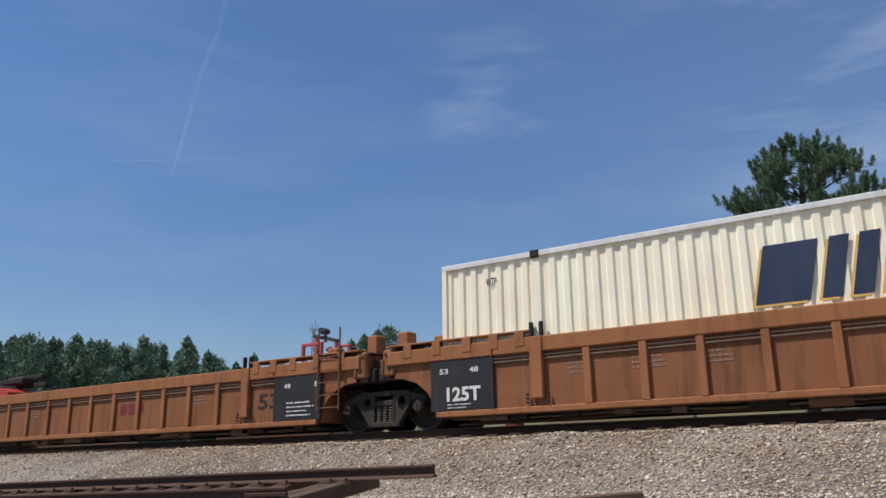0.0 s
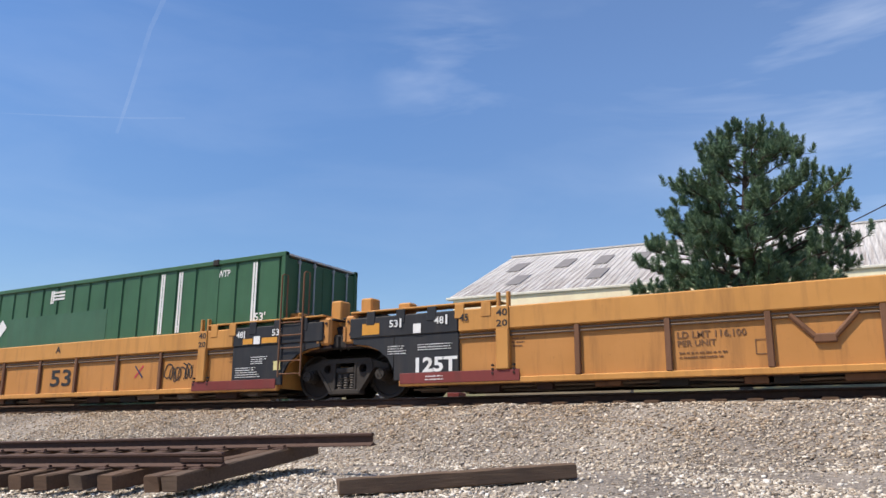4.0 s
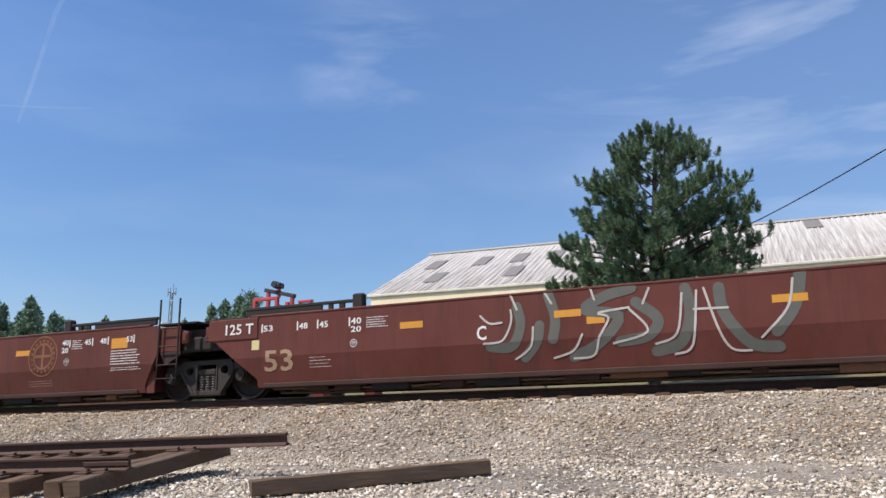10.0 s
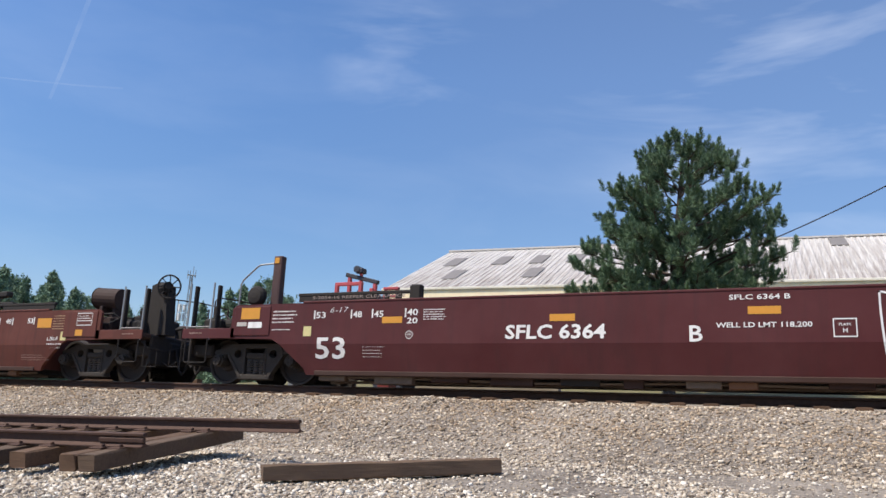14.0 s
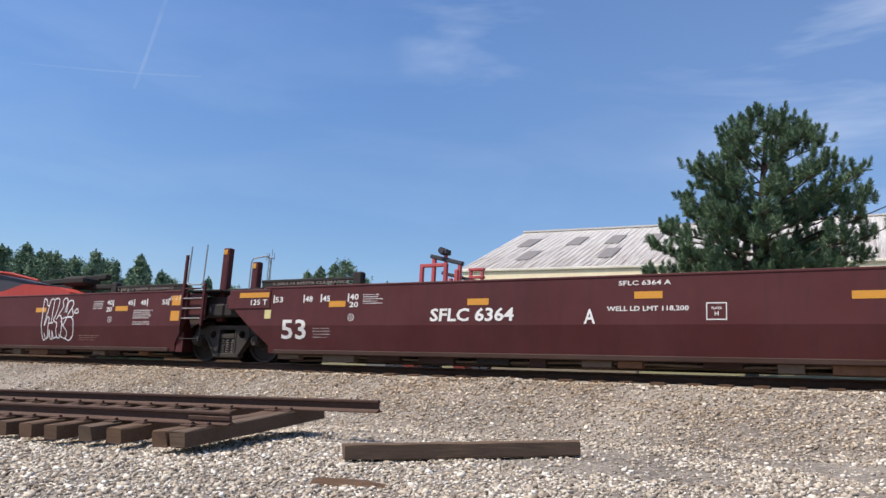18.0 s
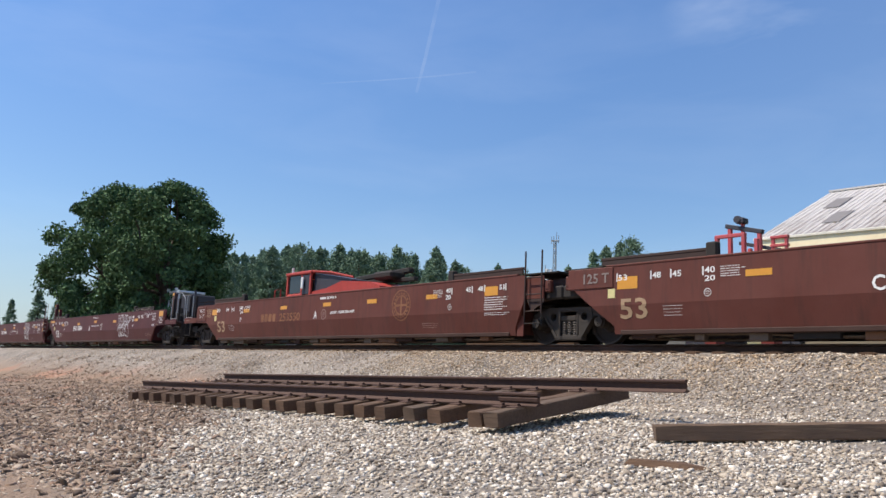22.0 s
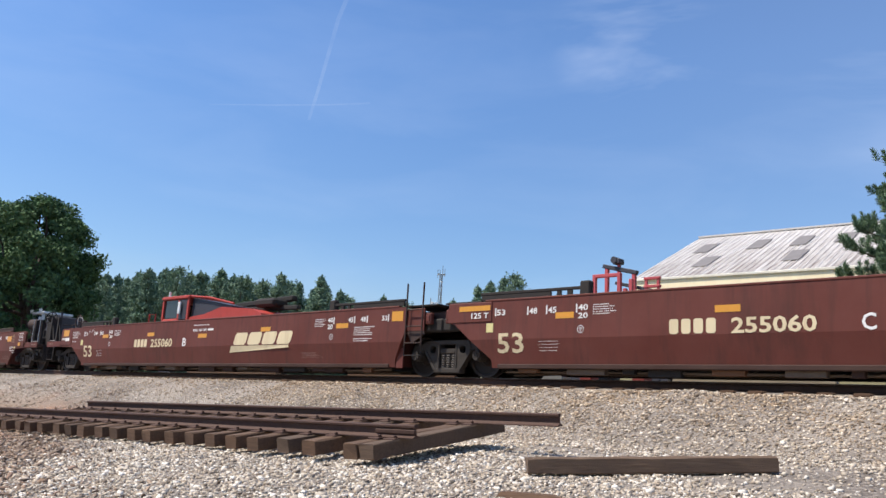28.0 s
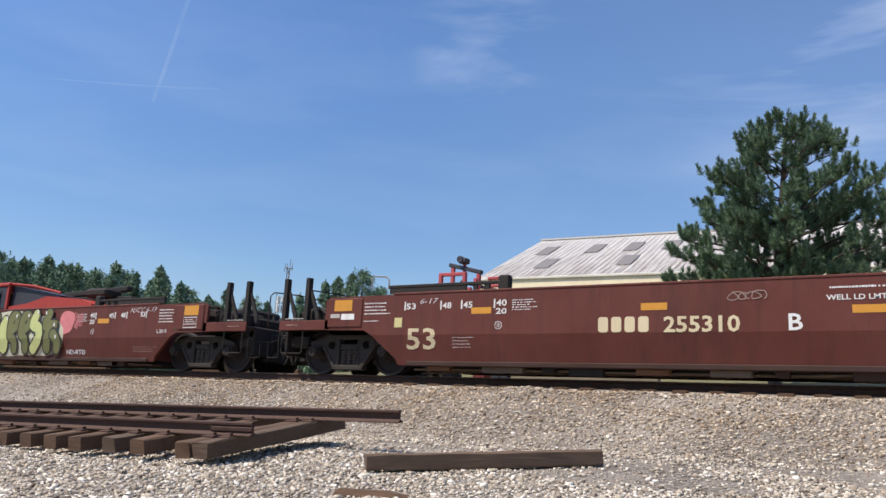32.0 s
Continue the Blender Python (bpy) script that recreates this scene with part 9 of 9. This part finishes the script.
    spray(b[2], run_on, (-2, 8, 4, 8, 13, 25, 17, 21, 28, 25), 0.014, M["drabline"], "drab spray stroke")
    scrawl(b[2], 12.8, 13.25, 0.42, 0.62, 29, M["chalk"], 3, 0.009)
    scrawl(b[2], 15.4, 15.9, 1.0, 1.2, 30, M["chalk"], 3, 0.008)
    scrawl(b[2], 15.1, 15.5, 0.5, 0.62, 32, M["chalk"], 3, 0.008)
    scrawl(b[2], 4.5, 4.95, 0.35, 0.75, 33, M["chalk"], 3, 0.008)
    scrawl(b[2], 8.35, 8.85, 1.25, 1.5, 34, M["chalk"], 3, 0.008)
    letters(b[2], "B", 11.37, 11.59, 0.84, 1.07, W, name="letter")
    blocks(b[2], 12.47, 13.3, 0.82, 1.06, W, (4,))
    letters(b[2], "211295", 13.55, 14.6, 0.82, 1.06, W, "white painted number", name="number", bold=0.006)
    letters(b[2], "LD LMT 115600 PER UNIT", 9.01, 10.5, 0.92, 1.01, W)
    ring_mark(b[2], 10.8, 0.94, 0.17, W)
    s = car(137.85, (19.5, 19.5, 19.5), "clean maroon smooth-sided well car unit with white spray tag", (M["maroon"],) * 3, W, W, ("B", "C", "A"), "S", spots=(((3.10, 1.14, 0.42), (6.34, 1.13, 0.44), (9.49, 1.19, 0.47), (12.72, 1.13, 0.44), (15.94, 1.13, 0.45)),) * 3, shape="s", shifts=(0.0, 0.33, 0.2))
    for u, x0, x1, sd in ((s[0], 11.2, 12.95, 41), (s[1], 12.95, 14.75, 41), (s[2], 13.45, 15.55, 41)):
        tag = (x0, x0 + 1.6 * (x1 - x0) / 1.75, 0.35, 1.56)
        spray(u, tag, (5, 94, 5, 73, 6, 43, 8, 16, 11, 5, 15, 5), 0.015, M["chalk"], "white bubble tag stroke")
        spray(u, tag, (5, 94, 12, 91, 16, 79, 20, 76, 16, 52, 14, 35, 20, 53, 25, 49, 24, 31, 22, 13, 17, 7, 14, 19), 0.015, M["chalk"], "white bubble tag stroke")
        spray(u, tag, (32, 91, 31, 67, 31, 41), 0.015, M["chalk"], "white bubble tag stroke")
        spray(u, tag, (24, 40, 36, 41), 0.015, M["chalk"], "white bubble tag stroke")
        spray(u, tag, (17, 7, 24, 11, 27, 26, 28, 11, 33, 6, 34, 25, 37, 9, 44, 11), 0.015, M["chalk"], "white bubble tag stroke")
        spray(u, tag, (44, 11, 51, 9, 56, 20, 58, 38, 54, 54, 48, 56, 43, 49), 0.015, M["chalk"], "white bubble tag stroke")
        spray(u, tag, (44, 76, 40, 58, 36, 46, 46, 40, 44, 25, 45, 11), 0.015, M["chalk"], "white bubble tag stroke")
        spray(u, tag, (57, 76, 49, 61, 43, 49), 0.015, M["chalk"], "white bubble tag stroke")
        spray(u, tag, (55, 44, 65, 31, 71, 20, 65, 8, 51, 16), 0.015, M["chalk"], "white bubble tag stroke")
        spray(u, tag, (57, 50, 75, 54, 84, 47, 87, 31, 84, 13, 75, 4, 65, 9), 0.015, M["chalk"], "white bubble tag stroke")
        spray(u, tag, (68, 50, 61, 34), 0.015, M["chalk"], "white bubble tag stroke")
        spray(u, tag, (70, 58, 78, 71, 83, 55, 68, 52), 0.015, M["chalk"], "white bubble tag stroke")
        spray(u, tag, (85, 62, 95, 62, 91, 71, 85, 62), 0.015, M["chalk"], "white bubble tag stroke")
        spray(u, tag, (20, 76, 22, 89, 27, 94, 32, 91, 38, 94, 45, 91, 44, 76), 0.015, M["chalk"], "white bubble tag stroke")
        spray(u, tag, (57, 76, 54, 88, 60, 94, 66, 88, 62, 64), 0.015, M["chalk"], "white bubble tag stroke")
        spray(u, tag, (66, 64, 68, 85, 77, 89, 81, 82, 78, 71), 0.015, M["chalk"], "white bubble tag stroke")
        letters(u, "SFLC 6364", 5.55, 7.30, 0.84, 1.08, W, "white painted number", 0.04, name="number", bold=0.008)
        was = FACE[0]
        FACE[0] = SIDE + 0.022
        letters(u, "S-2054-16 REEFER CLEARANCE", 1.5, 3.55, 1.635, 1.695, M["faintpale"], "faint clearance lettering")
        letters(u, "S-2054-16 REEFER CLEARANCE", 15.9, 17.9, 1.635, 1.695, M["faintpale"], "faint clearance lettering")
        FACE[0] = was
        letters(u, "6-17", 17.85, 18.25, 1.36, 1.48, M["chalk"], "white chalk writing", 0.25, bold=-0.002)
        if u is s[2]:
            letters(u, "NSCC", 17.26, 17.74, 1.37, 1.50, M["chalk"], "white chalk writing", 0.3, bold=-0.004)
        if u is not s[2]:
            plate(u, "reflector", 17.93, 18.30, 0.88, 1.11, M["reflect"], "large yellow reflector")
        part("square_mark", ribbon([(10.66, 0.84), (10.96, 0.84), (10.96, 1.10), (10.66, 1.10)], 0.012, None, 0.006, True), W, u, "small white square mark")
    n = car(200.7, (19.5, 19.7, 19.4), "dusty brown smooth-sided well car unit with faded emblem", (M["brown_old"],) * 3, M["tanmark"], W, (None, None, None), False, "n",
            (((3.9, 1.16, 0.46), (6.74, 1.17, 0.44), (9.54, 1.17, 0.45), (12.0, 1.16, 0.48), (14.78, 1.16, 0.47)), ((4.44, 1.16, 0.5), (7.23, 1.18, 0.5), (9.63, 1.17, 0.47), (12.13, 1.17, 0.49), (14.91, 1.18, 0.48)), ((4.45, 1.16, 0.48), (7.36, 1.16, 0.46), (9.56, 1.16, 0.49), (12.42, 1.16, 0.5), (14.98, 1.16, 0.46))), "n")
    letters(n[0], "A", 8.99, 9.19, 0.81, 1.06, W, name="letter")
    for u, xc in ((n[0], 13.68), (n[1], 13.82), (n[2], 6.86)):
        disc(u, xc, 1.05, 0.43, G)
    blocks(n[0], 5.3, 6.45, 0.78, 1.05, G, (4,), label="faded gold block letters")
    letters(n[0], "253550", 6.7, 8.1, 0.78, 1.05, G, "faded gold number", name="number", bold=0.006)
    letters(n[1], "C", 6.58, 6.78, 0.80, 1.05, W, name="letter")
    letters(n[2], "B", 10.75, 10.95, 0.80, 1.06, W, name="letter")
    blocks(n[2], 11.6, 12.7, 0.74, 1.04, G, (4,), label="faded gold block letters")
    letters(n[2], "253550", 12.95, 14.3, 0.74, 1.04, G, "faded gold number", name="number", bold=0.006)
    face = (4.0, 4.85, 0.72, 1.46)
    for marks in ((8, 95, 25, 100, 45, 92, 56, 99, 64, 88, 58, 70, 40, 62, 20, 66, 7, 80, 8, 95), (20, 86, 30, 76, 42, 88), (46, 84, 54, 76), (30, 62, 38, 50, 52, 60),
                  (22, 30, 30, 45, 45, 38, 58, 48, 70, 35, 62, 14, 45, 8, 30, 14, 22, 30), (34, 28, 46, 22, 58, 30), (80, 64, 83, 42), (92, 60, 94, 44)):
        spray(n[2], face, marks, 0.020, M["chalk"], "thick white spray-paint stroke")
    letters(n[2], "LD LMT 78,800 PER UNIT", 8.55, 9.78, 0.93, 1.00, W)
    ring_mark(n[2], 10.14, 0.92, 0.18, W)
    blocks(n[2], 9.35, 9.68, 1.39, 1.46, W, (4,))
    letters(n[2], "253550 B", 9.76, 10.36, 1.39, 1.47, W)
    bars(n[2], 6.05, 6.58, 1.45, 1.49, W, 1, seed=4)
    ring_mark(n[0], 9.6, 0.92, 0.16, M["faint"])
    letters(n[0], "LD LMT 125,800 PER UNIT", 10.0, 11.35, 0.93, 1.01, W)
    blocks(n[0], 9.33, 9.68, 1.40, 1.47, W, (4,))
    letters(n[0], "253550 A", 9.75, 10.3, 1.40, 1.48, W)
    m = car(263.7, (19.45, 19.45, 19.55), "brown smooth-sided well car unit with cream lettering", (M["brown"],) * 3, M["cream"], W, ("B", "C", "A"), True)
    for u in m:
        blocks(u, 5.48, 6.38, 0.78, 1.04, C, (4,), label="cream block letters")
        if u is m[2]:
            letters(u, "NSCC 6-17", 17.2, 18.2, 1.38, 1.51, M["chalk"], "white chalk writing", 0.3, bold=-0.003)
        letters(u, "255060", 6.62, 7.98, 0.78, 1.04, C, "cream painted number", name="number", bold=0.008)
    for u in m[:2]:
        wedge_logo(u, 11.22, 14.24, 0.56, 1.12, C)
    # big painted piece on the third unit
    u = m[2]
    part("graffiti", on_side(filled_flat(blob(10.72, 1.0, 0.42, 0.40, 61)), 0.004), M["pinkspray"], u, "pink spray cloud")
    part("graffiti", on_side(filled_flat(blob(14.62, 1.18, 0.32, 0.30, 62)), 0.004), M["pinkspray"], u, "pink spray cloud")
    part("graffiti", on_side(filled_flat(blob(12.62, 0.88, 1.80, 0.62, 63)), 0.005), M["limeedge"], u, "pale halo behind graffiti")
    big = (10.2, 15.6, 0.25, 1.56)
    bubble(u, big, (21, 83, 15, 80, 15, 54, 17, 29, 18, 17), 0.155, M["olive"], M["blackink"], 0.05, 0.010, "olive bulging graffiti letter with black outline")
    bubble(u, big, (21, 54, 20, 29, 18, 17), 0.12, M["olive"], M["blackink"], 0.05, 0.016, "olive bulging graffiti letter with black outline")
    bubble(u, big, (29, 78, 27, 64, 27, 29, 29, 16, 31, 33, 30, 66, 29, 78), 0.13, M["lime"], M["blackink"], 0.05, 0.022, "pale lime bulging graffiti letter with black outline")
    bubble(u, big, (39, 17, 39, 33, 35, 49, 35, 84, 40, 85, 40, 66, 37, 58), 0.13, M["olive"], M["blackink"], 0.05, 0.028, "olive bulging graffiti letter with black outline")
    bubble(u, big, (49, 17, 49, 37, 45, 51, 46, 84, 51, 84, 51, 66, 47, 58), 0.13, M["olive"], M["blackink"], 0.05, 0.034, "olive bulging graffiti letter with black outline")
    bubble(u, big, (57, 88, 55, 68, 60, 60, 61, 41, 58, 25, 56, 17), 0.15, M["lime"], M["blackink"], 0.05, 0.040, "pale lime bulging graffiti letter with black outline")
    bubble(u, big, (68, 90, 66, 66, 74, 64, 69, 51, 68, 19), 0.15, M["olive"], M["blackink"], 0.05, 0.046, "olive bulging graffiti letter with black outline")
    bubble(u, big, (73, 47, 77, 31, 76, 17), 0.14, M["olive"], M["blackink"], 0.05, 0.052, "olive bulging graffiti letter with black outline")
    part("graffiti_shine", filled(blob(11.40, 1.39, 0.035, 0.05, 5, 10), 0.062), M["chalk"], u, "white highlight dab")
    part("graffiti_shine", filled(blob(12.36, 1.39, 0.035, 0.05, 5, 10), 0.062), M["chalk"], u, "white highlight dab")
    part("graffiti_shine", filled(blob(12.94, 1.39, 0.035, 0.05, 5, 10), 0.062), M["chalk"], u, "white highlight dab")
    part("graffiti_shine", filled(blob(14.17, 1.12, 0.035, 0.05, 5, 10), 0.062), M["chalk"], u, "white highlight dab")
    part("graffiti_shine", filled(blob(13.36, 1.48, 0.035, 0.05, 5, 10), 0.062), M["chalk"], u, "white highlight dab")
    part("graffiti_shine", filled(blob(11.90, 1.33, 0.035, 0.05, 5, 10), 0.062), M["chalk"], u, "white highlight dab")
    part("graffiti_shine", filled(blob(13.74, 1.45, 0.035, 0.05, 5, 10), 0.062), M["chalk"], u, "white highlight dab")
    part("graffiti_shine", filled(blob(14.28, 0.79, 0.035, 0.05, 5, 10), 0.062), M["chalk"], u, "white highlight dab")
    scrawl(u, 14.95, 15.3, 0.95, 1.48, 68, M["pinkspray"], 2, 0.012, "pale pink looping scrawl")
    letters(u, "HD-RTD", 14.7, 15.5, 0.34, 0.46, M["chalk"], "white marker lettering")
    scrawl(u, 10.2, 10.75, 0.34, 0.72, 66, M["chalk"], 4, 0.010)
    l = car(326.55, (19.45, 19.45, 19.5), "brown smooth-sided well car unit with cream lettering", (M["brown"],) * 3, M["cream"], W, ("B", "C", "A"), True)
    for u in l[:1]:
        blocks(u, 5.57, 6.5, 0.77, 1.03, C, (4,), label="cream block letters")
        letters(u, "255310", 6.72, 7.92, 0.77, 1.03, C, "cream painted number", name="number", bold=0.008)
        scrawl(u, 7.75, 8.3, 1.22, 1.42, 67, M["faint"], 2, 0.008)

    # trucks, each a thing of its own
    first = build_truck(0.46)
    spots = (-29.9, -10.45, 8.75, 12.8, 32.15, 51.5, 70.8, 75.0, 94.45, 113.87, 133.32, 137.85, 157.35, 176.85, 196.35, 200.7, 220.2, 239.9, 259.3, 263.7, 283.15, 302.6, 322.15, 326.55, 346.0, 365.45, 384.95)
    for i, x in enumerate(spots):
        t = first if i == 0 else copy_thing(first, pose(x, TRACK_Y, RAIL_Z))
        mover(t, x)
        TRUCKS.append(t)


TRUCKS = []
M["postgrey"] = plain("dull_grey_rod", (0.30, 0.28, 0.26), 0.6, 0.3)
M["rustpost"] = paint("rusty_post", (0.16, 0.075, 0.038), (0.06, 0.032, 0.02), 0.75, 0.6)
M["greymast"] = paint("grey_brown_post", (0.075, 0.042, 0.040), (0.04, 0.028, 0.024), 0.7, 0.4)
M["yscrawl"] = plain("yellow_spray", (0.52, 0.36, 0.08), 0.7, 0.2, 6.0, 0.0, 0.0)
M["faintpale"] = plain("faded_pale_print", (0.22, 0.17, 0.15), 0.7, 0.3)
M["faintk"] = plain("faded_black_print", (0.16, 0.075, 0.03), 0.7, 0.3)
M["tanmark"] = paint("tan_stencil", (0.38, 0.26, 0.155), (0.2, 0.1, 0.06), 0.65, 0.45)
M["limeedge"] = plain("halo_spray", (0.56, 0.54, 0.40), 0.6, 0.15, 5.0, 0.0, 0.0)
load_containers()
build_train()
build_stones()
build_chips()


# ---- motion of the train, its wheels and the red machine ----
def gantry_x(t):
    return lerp_table([(0, -18.1), (4, -16.4), (8, -14.55), (9, -14.3), (11.4, -14.3), (12, -14.0), (13, -12.66), (14, -12.05), (15, -11.85), (17, -11.72), (32, -11.70)], t)


def motions():
    for ob, x, y, z in MOVERS:
        walk(ob, [(t, pose(x - run(t), y, z)) for t in range(0, 33)])
    spin = [(t, run(t) / 0.46) for t in [32.0 * i / 480 for i in range(481)]]
    for tr in TRUCKS:
        for c in tr.children:
            if c.name.startswith("wheelset"):
                p = c.location.copy()
                walk(c, [(t, Matrix.Translation(p) @ Matrix.Rotation(-a, 4, "Y")) for t, a in spin])
    walk(gantry, [(t, pose(gantry_x(t), GANTRY_Y, ground_z(-14, GANTRY_Y, False))) for t in (0, 2, 4, 6, 8, 9, 10, 11.4, 12, 13, 14, 15, 17, 20, 26, 32)])

    for ob in yard_machines:
        x, y, z = ob.matrix_basis.translation
        walk(ob, [(t, pose(x + 1.25 * (gantry_x(t) - gantry_x(32)), y, z)) for t in (0, 2, 4, 6, 8, 9, 10, 11.4, 12, 13, 14, 15, 17, 20, 26, 32)])


motions()
